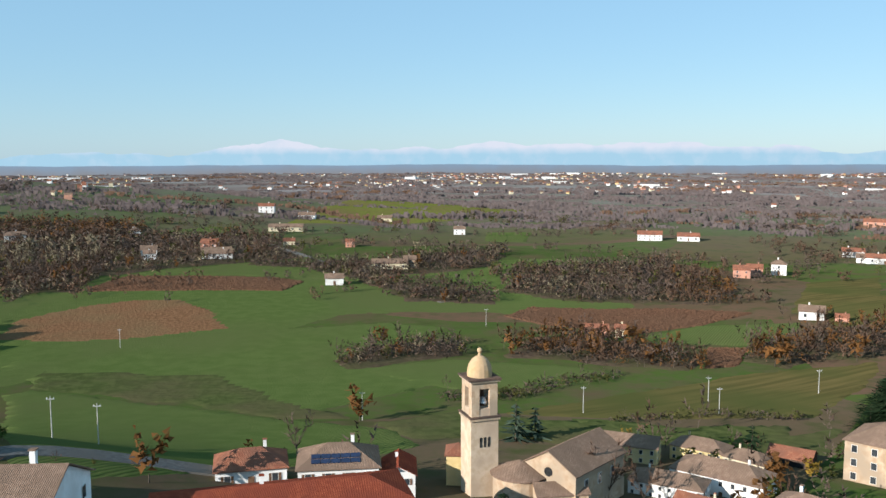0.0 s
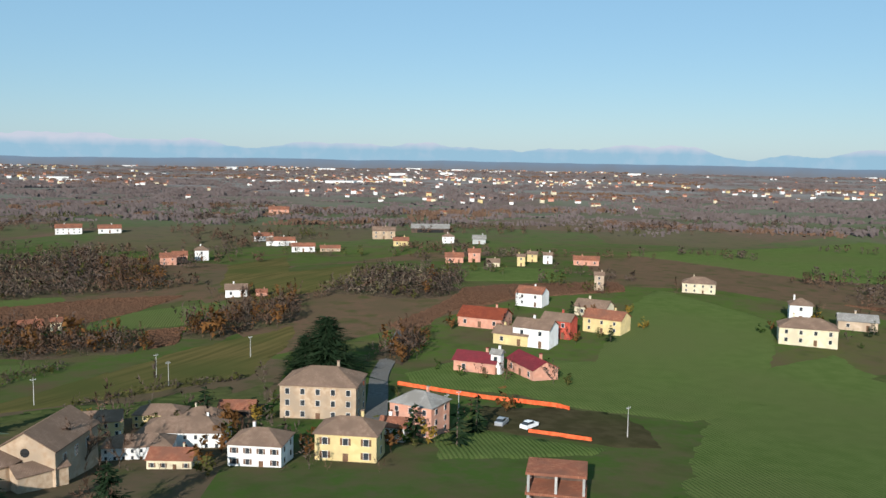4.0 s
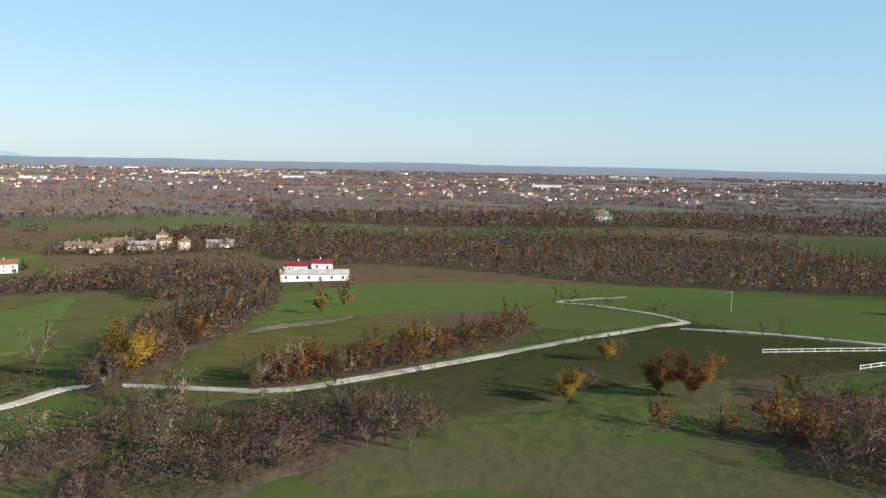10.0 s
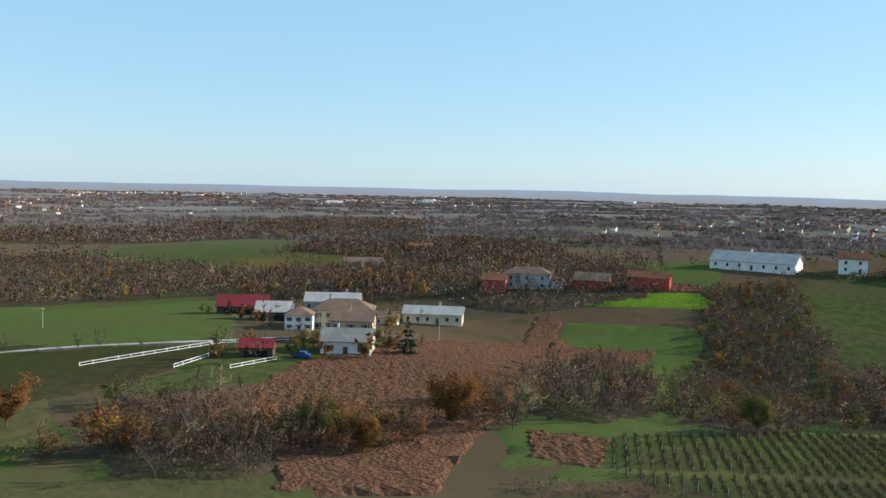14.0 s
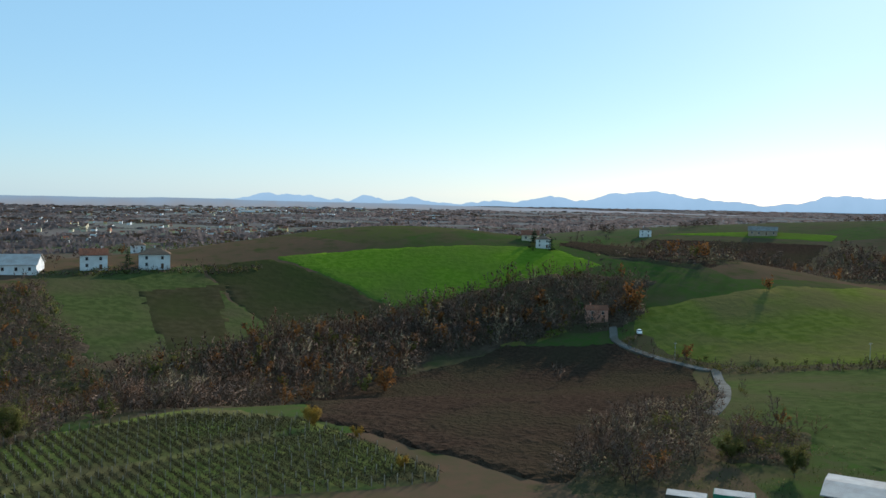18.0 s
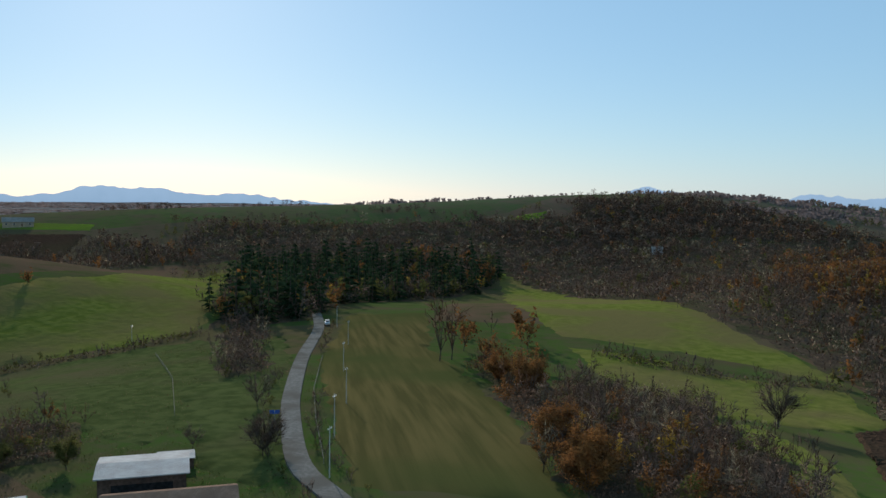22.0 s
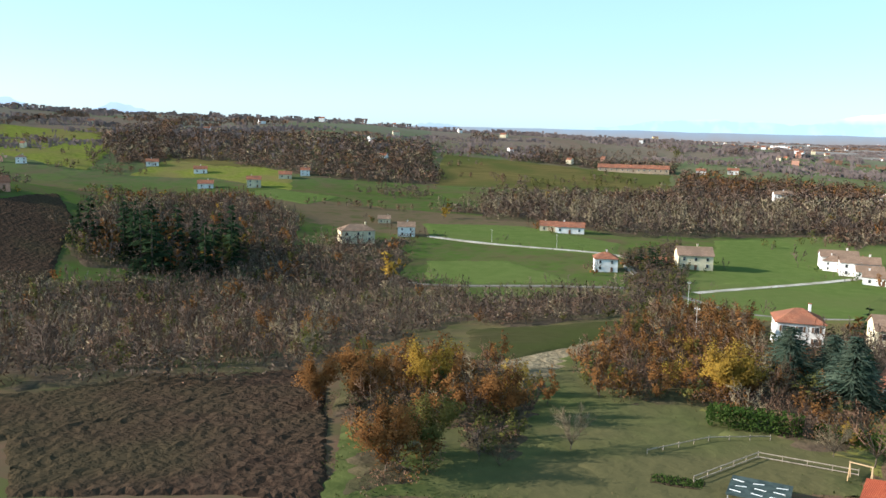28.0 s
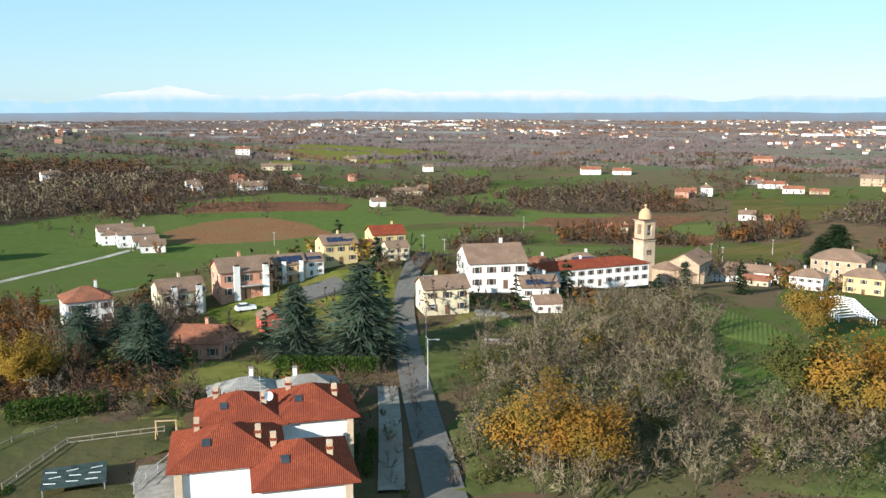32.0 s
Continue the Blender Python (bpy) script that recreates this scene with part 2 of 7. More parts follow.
WALL = {
    "white": surface("white_render", (0.74, 0.73, 0.7), (0.82, 0.81, 0.78), (0.68, 0.66, 0.62), 0.8, 0.3, 0.9, 0.004),
    "cream": surface("cream_render", (0.62, 0.54, 0.36), (0.7, 0.62, 0.44), (0.55, 0.48, 0.34), 0.8, 0.3, 0.9, 0.004),
    "yellow": surface("yellow_render", (0.6, 0.46, 0.21), (0.68, 0.54, 0.27), (0.54, 0.43, 0.22), 0.8, 0.3, 0.9, 0.004),
    "ochre": surface("ochre_render", (0.5, 0.33, 0.17), (0.6, 0.42, 0.24), (0.43, 0.31, 0.19), 0.8, 0.3, 0.9, 0.006),
    "stone": surface("tan_brick", (0.4, 0.28, 0.18), (0.52, 0.4, 0.28), (0.36, 0.28, 0.2), 1.2, 0.3, 0.9, 0.01),
    "pale_stone": surface("pale_brick", (0.47, 0.36, 0.25), (0.58, 0.46, 0.34), (0.42, 0.32, 0.23), 1.2, 0.3, 0.9, 0.01),
    "red": surface("red_render", (0.4, 0.07, 0.045), (0.5, 0.11, 0.07), (0.36, 0.08, 0.06), 0.8, 0.3, 0.9, 0.004),
    "pink": surface("salmon_render", (0.52, 0.25, 0.17), (0.62, 0.33, 0.23), (0.47, 0.26, 0.19), 0.8, 0.3, 0.9, 0.004),
    "grey": surface("grey_render", (0.4, 0.4, 0.39), (0.5, 0.5, 0.48), (0.35, 0.34, 0.32), 0.8, 0.3, 0.9, 0.004),
    "brown": surface("dark_timber", (0.09, 0.06, 0.045), (0.15, 0.1, 0.075), (0.08, 0.06, 0.05), 2.0, 0.3, 0.9, 0.01),
}
GLASS = surface("dark_window_glass", (0.03, 0.035, 0.04), (0.05, 0.055, 0.06), None, 0.5, rough=0.12, spec=0.6)
SHUTTER = surface("brown_shutters", (0.13, 0.075, 0.045), (0.19, 0.11, 0.07), None, 2.0, rough=0.7)
FRAME = surface("pale_window_frame", (0.6, 0.58, 0.54), (0.7, 0.68, 0.64), None, 2.0, rough=0.6)
PANEL = surface("solar_cells", (0.012, 0.018, 0.045), (0.02, 0.03, 0.07), None, 1.0, rough=0.2, spec=0.6)
METAL = surface("galvanised_steel", (0.42, 0.42, 0.42), (0.55, 0.55, 0.54), None, 3.0, rough=0.5, metal=0.6)
POLE = surface("concrete_pole", (0.42, 0.4, 0.37), (0.55, 0.53, 0.49), None, 2.0)
WOOD = surface("grey_timber", (0.24, 0.2, 0.155), (0.35, 0.3, 0.24), None, 3.0, bump=0.01)
WHITE = surface("white_paint", (0.76, 0.76, 0.74), (0.82, 0.82, 0.8), None, 2.0, rough=0.6)
BLACK = surface("black_rubber", (0.02, 0.02, 0.02), (0.035, 0.035, 0.035), None, 2.0, rough=0.6)
ORANGE = surface("orange_netting", (0.65, 0.1, 0.035), (0.78, 0.16, 0.06), None, 1.0, rough=0.7)


# ---- ground ----
def gauss(x, y, az, d, ra, rb, h, turn=None):
    """A rounded rise or hollow at a bearing and distance: half-widths across and along the bearing turn."""
    a = math.radians(az)
    cx, cy = d * math.sin(a), d * math.cos(a)
    b = math.radians(az if turn is None else turn)
    u = (x - cx) * math.cos(b) - (y - cy) * math.sin(b)
    v = (x - cx) * math.sin(b) + (y - cy) * math.cos(b)
    return h * np.exp(-((u / ra) ** 2 + (v / rb) ** 2))


def terrain(x, y):
    """Height of the ground: a plain to the north, the ridge under the camera, hills to the south and west."""
    x, y = np.asarray(x, float), np.asarray(y, float)
    r2 = ((x + 10) / 260) ** 2 + ((y + 20) / 250) ** 2
    z = 20 * np.exp(-r2 * r2)
    z = z + gauss(x, y, 23, 240, 120, 80, 5)              # village knoll
    z = z + gauss(x, y, 356, 225, 60, 45, 6)              # terrace with the yellow houses
    z = z + gauss(x, y, 4, 216, 42, 26, 8)
    z = z + gauss(x, y, 146, 270, 130, 90, 9)             # farm ridge
    z = z + gauss(x, y, 162, 380, 170, 110, 15)           # ridge with the red houses
    z = z + gauss(x, y, 186, 235, 190, 42, -11)           # wooded valley
    z = z + gauss(x, y, 184, 430, 140, 110, 17)           # ploughed mound
    z = z + gauss(x, y, 200, 480, 110, 110, 29)           # bright green hill
    z = z + gauss(x, y, 219, 430, 120, 110, 28)           # pasture hill
    z = z + gauss(x, y, 205, 300, 90, 50, -6)
    z = z + gauss(x, y, 255, 330, 110, 90, 10)            # spur with the conifers
    z = z + gauss(x, y, 276, 200, 90, 60, -3)
    z = z + gauss(x, y, 288, 470, 130, 110, 30)           # hill with the hamlet
    z = z + gauss(x, y, 310, 300, 120, 120, -8)
    z = z + gauss(x, y, 272, 420, 110, 160, 6)
    z = z + gauss(x, y, 216, 780, 240, 190, 24.4)
    z = z + gauss(x, y, 232, 840, 250, 200, 23.3)
    z = z + gauss(x, y, 250, 880, 250, 220, 36.2)
    z = z + gauss(x, y, 268, 950, 250, 220, 46.1)
    z = z + gauss(x, y, 288, 1250, 320, 280, 52)
    z = z + gauss(x, y, 308, 1120, 330, 320, 44)
    z = z + gauss(x, y, 330, 1080, 320, 260, 28.9)
    z = z + gauss(x, y, 346, 1050, 260, 220, 17.7)
    z = z + gauss(x, y, 180, 1500, 700, 400, 2.0)
    roll = np.sin(x / 97 + 1.3) * np.sin(y / 83 + 0.4) * 1.6 + np.sin(x / 41 + y / 57) * 0.5
    return z + roll * np.clip(np.hypot(x, y) / 250, 0.25, 1.5)


def high(x, y):
    return float(terrain(x, y))


def mesh_of(name, verts, faces, mats, index=None, smooth=False, normals=None):
    """A mesh from arrays of points and of equal-sided faces."""
    me = bpy.data.meshes.new(name)
    v = np.asarray(verts, np.float32)
    f = np.asarray(faces, np.int32)
    n, k = f.shape
    me.vertices.add(len(v))
    me.vertices.foreach_set("co", v.ravel())
    me.loops.add(n * k)
    me.loops.foreach_set("vertex_index", f.ravel())
    me.polygons.add(n)
    me.polygons.foreach_set("loop_start", np.arange(0, n * k, k, dtype=np.int32))
    for m in (mats if isinstance(mats, (list, tuple)) else [mats]):
        me.materials.append(m)
    if index is not None:
        me.polygons.foreach_set("material_index", np.asarray(index, np.int32))
    me.polygons.foreach_set("use_smooth", np.full(n, smooth))
    me.update(calc_edges=True)
    me.validate()
    if normals is not None:
        at = me.attributes.new("custom_normal", "FLOAT_VECTOR", "POINT")
        at.data.foreach_set("vector", np.asarray(normals, np.float32).ravel())
    return me


def land():
    rings = np.concatenate([[0.5], np.geomspace(8, 50, 24), np.geomspace(52, 950, 170), np.geomspace(990, 4930, 46)])
    turns = np.linspace(0, 2 * math.pi, 721)[:-1]
    d, a = np.meshgrid(rings, turns, indexing="ij")
    x, y = d * np.sin(a), d * np.cos(a)
    v = np.stack([x, y, terrain(x, y)], -1).reshape(-1, 3)
    n, k = d.shape
    i = (np.arange(n - 1)[:, None] * k + np.arange(k)[None]).ravel()
    j = (np.arange(n - 1)[:, None] * k + (np.arange(k)[None] + 1) % k).ravel()
    f = np.stack([i, j, j + k, i + k], -1)[:, ::-1]
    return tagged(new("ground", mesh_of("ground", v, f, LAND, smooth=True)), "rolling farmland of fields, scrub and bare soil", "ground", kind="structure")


land()
from mathutils.geometry import delaunay_2d_cdt
FIELD_COUNT = [0]
FIELD_LABEL = {"grass": "green winter wheat field", "bright": "bright green young wheat field", "meadow": "rough green meadow", "pasture": "grazed yellow-green pasture", "olive": "olive-brown stubble field with grass", "soil": "bare brown-green sown field", "plough": "freshly ploughed red-brown field", "dusk": "dark ploughed field", "tan": "dry tan harrowed field", "stubble": "field of dry pale stalks", "vines": "grass ground of a vineyard", "yard": "pale gravel yard beside a house", "litter": "brown leaf litter and grass under the trees"}


def inside(x, y, pts):
    c = np.zeros(np.shape(x), bool)
    for (x0, y0), (x1, y1) in zip(pts, pts[1:] + pts[:1]):
        if y0 != y1:
            c ^= ((y0 > y) != (y1 > y)) & (x < (x1 - x0) * (y - y0) / (y1 - y0) + x0)
    return c


def field(kind, pts, lift=None):
    """A field laid over the ground within an outline in plan, with softly wavering edges."""
    FIELD_COUNT[0] += 1
    lift = lift or 0.16 + 0.015 * (FIELD_COUNT[0] % 12) + (0.12 if kind in ("plough", "dusk") else 0)
    rng = random.Random(FIELD_COUNT[0])
    wave = {"litter": 7.0, "meadow": 4.0, "pasture": 3.0, "soil": 2.5, "yard": 0.0}.get(kind, 1.5)
    size = max(max(p[i] for p in pts) - min(p[i] for p in pts) for i in (0, 1))
    step = max(2.5, size / 45) if kind not in ("plough", "dusk") else max(1.0, size / 75)
    edge = []
    for (x0, y0), (x1, y1) in zip(pts, pts[1:] + pts[:1]):
        n = max(1, int(math.hypot(x1 - x0, y1 - y0) / step))
        for i in range(n):
            j = 0.2 * step if i and kind != "yard" else 0
            px, py = x0 + (x1 - x0) * i / n, y0 + (y1 - y0) * i / n
            w = min(wave, size / 12)
            j2 = noise.noise((px / 14, py / 14, 1.0)) * w, noise.noise((px / 14, py / 14, 7.0)) * w
            edge.append((px + rng.uniform(-j, j) + j2[0], py + rng.uniform(-j, j) + j2[1]))
    gx, gy = np.meshgrid(np.arange(min(p[0] for p in pts), max(p[0] for p in pts), step), np.arange(min(p[1] for p in pts), max(p[1] for p in pts), step))
    keep = inside(gx, gy, edge)
    pts2 = [Vector(p) for p in edge] + [Vector((x + rng.uniform(-.2, .2), y + rng.uniform(-.2, .2))) for x, y in zip(gx[keep], gy[keep])]
    n = len(edge)
    vs, _, fs, _, _, _ = delaunay_2d_cdt(pts2, [(i, (i + 1) % n) for i in range(n)], [], 1, 0.01)
    if not fs:
        return None
    xy = np.array([(p.x, p.y) for p in vs])
    z = terrain(xy[:, 0], xy[:, 1]) + lift
    if kind in ("plough", "dusk"):
        r = np.random.default_rng(FIELD_COUNT[0])
        furrow = np.sin((xy[:, 0] * 0.9 + xy[:, 1] * 0.45) * 2.1)
        k = 1.0 if kind == "plough" else 0.8
        z = z + 0.12 + k * (0.08 * furrow + r.normal(0, 0.11, len(xy)).clip(-0.2, 0.26))
    rim = {(round(p[0], 2), round(p[1], 2)) for p in edge}
    dip = np.array([(round(p[0], 2), round(p[1], 2)) in rim for p in xy.tolist()])
    z = np.where(dip, terrain(xy[:, 0], xy[:, 1]) - 0.06, z)
    tri = [f for f in fs if len(f) == 3]
    me = mesh_of("field", np.column_stack([xy, z]), tri, GROUND[kind], smooth=kind not in ("plough", "dusk"))
    ob = tagged(new("field", me), FIELD_LABEL[kind], "field", kind="structure")
    return ob


ROADS = []


def ribbon(name, pts, width, material, label, lift=0.3, category="road"):
    """A road over the ground along a line in plan, smoothed."""
    p = [Vector(q) for q in pts]
    line = []
    for i in range(len(p) - 1):
        a, b, c, d = p[max(i - 1, 0)], p[i], p[i + 1], p[min(i + 2, len(p) - 1)]
        n = max(4, int((c - b).length / 4))
        for k in range(n):
            t = k / n
            line.append(0.5 * (2 * b + (c - a) * t + (2 * a - 5 * b + 4 * c - d) * t * t + (3 * b - a - 3 * c + d) * t ** 3))
    line.append(p[-1])
    ROADS.append((line, width))
    v = []
    for i, q in enumerate(line):
        s = (line[min(i + 1, len(line) - 1)] - line[max(i - 1, 0)]).normalized()
        nrm = Vector((-s.y, s.x))
        zc = high(*q) + lift
        for o, dz in ((-0.5, -0.5), (-0.48, 0), (0, 0.05), (0.48, 0), (0.5, -0.5)):
            w = q + nrm * width * o
            v.append((w.x, w.y, max(zc, high(*w) + lift * 0.8) + dz))
    f = [(5 * i + k, 5 * i + k + 1, 5 * i + k + 6, 5 * i + k + 5) for i in range(len(line) - 1) for k in range(4)]
    return tagged(new(name, mesh_of(name, v, [q[::-1] for q in f], material)), label, category, kind="structure")


field("grass", [(-71, 405), (-2, 406), (39, 415), (65, 423), (86, 415), (80, 396), (59, 378), (53, 362), (58, 351), (88, 361), (109, 353), (73, 318), (56, 298), (9, 319), (-27, 337), (-44, 352)])
field("meadow", [(-36, 356), (20, 345), (67, 288), (52, 290), (8, 317), (-26, 334)])
field("grass", [(-29, 324), (-25, 332), (9, 314), (53, 288), (75, 278), (82, 263), (60, 236), (45, 214), (33, 205)])
field("grass", [(58, 351), (88, 363), (121, 353), (137, 345), (114, 324), (87, 324), (70, 339)])
field("plough", [(108, 438), (121, 455), (179, 445), (204, 433), (178, 413), (153, 402), (120, 421)])
field("grass", [(151, 394), (176, 413), (215, 413), (201, 388), (185, 379), (162, 384)])
field("plough", [(170, 378), (183, 376), (170, 352), (161, 349)])
field("olive", [(97, 295), (130, 318), (172, 344), (214, 355), (194, 325), (169, 297), (124, 291)])
field("meadow", [(69, 286), (96, 303), (97, 293), (121, 286), (160, 288), (157, 281), (114, 263), (98, 271), (80, 271)])
field("plough", [(-79, 496), (-71, 530), (0, 528), (19, 516), (13, 489), (-73, 487)])
field("grass", [(-67, 537), (9, 620), (90, 608), (93, 574), (46, 518), (-1, 531)])
field("meadow", [(-73, 481), (-19, 457), (9, 483), (10, 434), (-52, 436)])
field("olive", [(263, 521), (315, 554), (247, 420), (218, 431)])
field("grass", [(-144, 732), (-99, 797), (-76, 778), (-117, 691)])
field("grass", [(120, 808), (157, 805), (143, 710), (115, 712)])
field("grass", [(205, 277), (231, 284), (241, 274), (261, 260), (336, 309), (378, 329), (358, 260), (255, 200), (229, 204), (218, 219), (212, 242), (197, 265)])
field("meadow", [(114, 292), (135, 284), (157, 281), (171, 287), (159, 266), (144, 262), (116, 279)])
field("soil", [(196, 237), (213, 226), (220, 214), (205, 190), (194, 196), (183, 218)])
field("grass", [(172, 222), (182, 217), (192, 195), (185, 193), (159, 203)])
field("grass", [(353, 452), (382, 424), (398, 405), (357, 368), (318, 391)])
field("plough", [(239, 335), (281, 355), (306, 376), (380, 354), (359, 330), (306, 342), (268, 338), (235, 319)])
field("olive", [(236, 458), (336, 490), (318, 438), (260, 408), (222, 403)])
field("plough", [(131, 117), (136, 99), (130, 77), (121, 74), (107, 98), (119, 100)])
field("soil", [(120, 171), (126, 140), (130, 116), (119, 100), (112, 116), (108, 142)])
field("grass", [(146, 137), (187, 174), (275, 229), (333, 225), (300, 175), (205, 104), (164, 91), (143, 86), (121, 83), (122, 104)])
field("meadow", [(313, 209), (360, 196), (286, 132), (266, 90), (189, 86), (205, 104), (300, 175)])
field("olive", [(355, 197), (364, 182), (309, 111), (303, 78), (272, 73), (274, 92), (306, 141)])
field("grass", [(388, 164), (392, 137), (345, 103), (326, 112), (352, 160)])
field("grass", [(423, 216), (495, 171), (524, 41), (450, 65), (402, 113), (420, 147)])
field("plough", [(416, 265), (473, 170), (439, 165), (408, 212)])
field("grass", [(486, 442), (728, 409), (714, 314), (728, 98), (589, 97), (569, 194), (490, 318)])
field("grass", [(340, 61), (377, 33), (396, 19), (318, 22), (245, 26), (201, 49), (192, 60), (244, 64)])
field("soil", [(175, 54), (203, 42), (224, 19), (187, 19), (175, 34), (165, 48)])
field("meadow", [(143, 68), (173, 56), (172, 28), (168, 20), (143, 45), (137, 61)])
field("plough", [(95, 97), (103, 89), (115, 93), (118, 102), (119, 90), (116, 69), (109, 57), (103, 51), (89, 86)])
field("olive", [(164, 1), (210, -12), (248, -27), (284, -74), (217, -102), (204, -100), (179, -65), (157, -41), (155, -23), (146, -6)])
field("grass", [(302, -37), (357, -63), (375, -103), (359, -173), (312, -255), (198, -162), (198, -118), (218, -107), (274, -120), (290, -76), (278, -38)])
field("soil", [(136, 15), (143, -6), (154, -40), (184, -103), (198, -147), (186, -153), (139, -115), (130, -68), (118, -43), (130, -29), (122, -7), (118, 6), (117, 34), (131, 38)])
field("meadow", [(108, -26), (115, -42), (128, -72), (137, -113), (118, -98), (111, -72), (100, -45), (95, -80), (87, -73), (95, -20)])
field("stubble", [(248, -27), (274, -41), (289, -76), (275, -70), (261, -39)])
field("grass", [(344, -191), (330, -213), (279, -238), (227, -282), (138, -169), (179, -145), (239, -154), (286, -152), (314, -174)])
field("soil", [(170, -81), (185, -134), (136, -168), (127, -160), (129, -115), (130, -105), (135, -80), (141, -58)])
field("meadow", [(128, -115), (126, -159), (118, -197), (89, -181), (100, -145), (113, -126)])
field("plough", [(114, -96), (118, -110), (104, -132), (101, -145), (86, -176), (71, -146), (85, -123), (97, -109)])
field("grass", [(84, -123), (70, -143), (63, -130), (72, -116)])
field("meadow", [(113, -25), (123, -51), (123, -69), (124, -81), (111, -93), (105, -68), (92, -79), (73, -93), (54, -112), (50, -105), (102, -20)])
field("olive", [(418, -503), (334, -624), (299, -589), (370, -451)])
field("soil", [(-87, 514), (-63, 532), (17, 528), (6, 487), (-74, 490)])
field("meadow", [(149, -133), (140, -170), (117, -171), (113, -152), (124, -138), (138, -134)])
field("plough", [(131, -119), (103, -131), (110, -152), (103, -230), (90, -245), (53, -263), (51, -253), (58, -236), (62, -207), (53, -158), (71, -148), (100, -131)])
field("grass", [(94, -132), (71, -147), (62, -129), (69, -122), (83, -122)])
field("plough", [(89, -123), (94, -157), (78, -186), (97, -276), (87, -276), (63, -161), (59, -129), (63, -107), (75, -108)])
field("grass", [(58, -138), (86, -274), (30, -290), (21, -227), (19, -141), (42, -114)])
field("bright", [(110, -286), (110, -301), (40, -330), (44, -304)])
field("soil", [(-16, -348), (-51, -361), (-34, -230), (-23, -271), (-17, -303)])
field("grass", [(116, -345), (188, -658), (49, -377), (44, -340), (85, -322)])
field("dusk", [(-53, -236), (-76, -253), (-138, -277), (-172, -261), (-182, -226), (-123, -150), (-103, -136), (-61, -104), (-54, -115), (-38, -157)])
field("bright", [(-123, -284), (-140, -290), (-161, -285), (-162, -276), (-136, -281)])
field("pasture", [(-194, -279), (-221, -277), (-293, -273), (-499, -336), (-418, -294), (-251, -187), (-222, -198), (-195, -219), (-184, -242), (-184, -265)])
field("meadow", [(-183, -216), (-236, -175), (-197, -145), (-120, -95), (-108, -93), (-113, -107), (-114, -137)])
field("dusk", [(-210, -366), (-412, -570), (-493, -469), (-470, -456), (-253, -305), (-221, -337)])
field("bright", [(-430, -590), (-494, -538), (-521, -488), (-503, -476)])
field("olive", [(-198, -112), (-293, -152), (-304, -123), (-228, -91), (-177, -56), (-117, -26), (-110, -22), (-104, -54)])
field("pasture", [(-604, -191), (-598, -123), (-431, -51), (-308, -6), (-261, 17), (-248, 21), (-259, -8), (-265, -44), (-267, -62), (-330, -96)])
field("pasture", [(-251, -57), (-249, -37), (-236, -7), (-241, 19), (-202, 24), (-188, 14), (-181, -15), (-221, -44)])
field("pasture", [(-176, -14), (-181, -1), (-154, 10), (-121, 16), (-116, -1), (-139, -6)])
field("bright", [(-688, -218), (-737, -214), (-765, -193), (-740, -190), (-693, -206)])
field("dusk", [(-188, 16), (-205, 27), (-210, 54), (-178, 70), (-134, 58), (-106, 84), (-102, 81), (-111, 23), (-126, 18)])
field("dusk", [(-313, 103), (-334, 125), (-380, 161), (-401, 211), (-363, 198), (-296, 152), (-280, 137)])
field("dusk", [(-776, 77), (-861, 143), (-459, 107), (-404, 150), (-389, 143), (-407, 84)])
field("pasture", [(-859, 331), (-903, 423), (-824, 471), (-752, 458), (-660, 373), (-718, 360)])
field("pasture", [(-627, 389), (-678, 468), (-684, 514), (-569, 514), (-473, 427), (-571, 430)])
field("dusk", [(-128, 59), (-128, 81), (-107, 102), (-93, 90), (-63, 62), (-89, 40)])
field("grass", [(-302, 368), (-256, 397), (-188, 381), (-172, 348), (-223, 336), (-270, 335)])
field("grass", [(-237, 292), (-206, 311), (-158, 290), (-208, 259)])
field("grass", [(-162, 439), (-139, 492), (-97, 524), (-77, 424), (-131, 351)])
field("grass", [(-123, 301), (-94, 389), (-64, 356), (-53, 302), (-68, 224), (-104, 256)])
field("stubble", [(-88, 129), (-85, 175), (-73, 142), (-68, 121), (-58, 111), (-67, 106)])
field("soil", [(-109, 152), (-111, 182), (-103, 214), (-90, 184), (-94, 140)])
field("meadow", [(-53, 103), (-46, 116), (-30, 109), (-17, 105), (-17, 102), (-39, 82), (-54, 90)])
field("olive", [(-526, 672), (-463, 694), (-320, 745), (-280, 654), (-433, 540)])
field("grass", [(-494, 395), (-489, 425), (-428, 432), (-407, 378)])
field("olive", [(-694, 453), (-750, 561), (-572, 534), (-547, 507), (-615, 465)])
field("olive", [(-797, 401), (-849, 489), (-735, 451), (-719, 376)])
field("grass", [(-157, 448), (-53, 563), (50, 577), (216, 623), (154, 424), (99, 445), (15, 436), (-37, 381), (-73, 397), (-98, 331), (-110, 309)])
field("tan", [(-78, 428), (-62, 456), (-44, 468), (-26, 468), (-4, 440), (8, 412), (-17, 397), (-47, 391), (-69, 396)])
field("grass", [(88, 195), (89, 149), (83, 136), (75, 145), (75, 159)])
field("pasture", [(16, 151), (31, 177), (41, 160), (33, 148), (21, 134), (15, 129)])
field("grass", [(37, -111), (56, -227), (49, -243), (23, -121)])
field("meadow", [(-81, 81), (-62, 92), (-48, 86), (-40, 82), (-63, 62)])
field("pasture", [(-55, 122), (-31, 113), (-18, 109), (-26, 150), (-45, 166), (-57, 149)])
field("pasture", [(-78, 216), (-49, 169), (-44, 149), (-56, 154)])
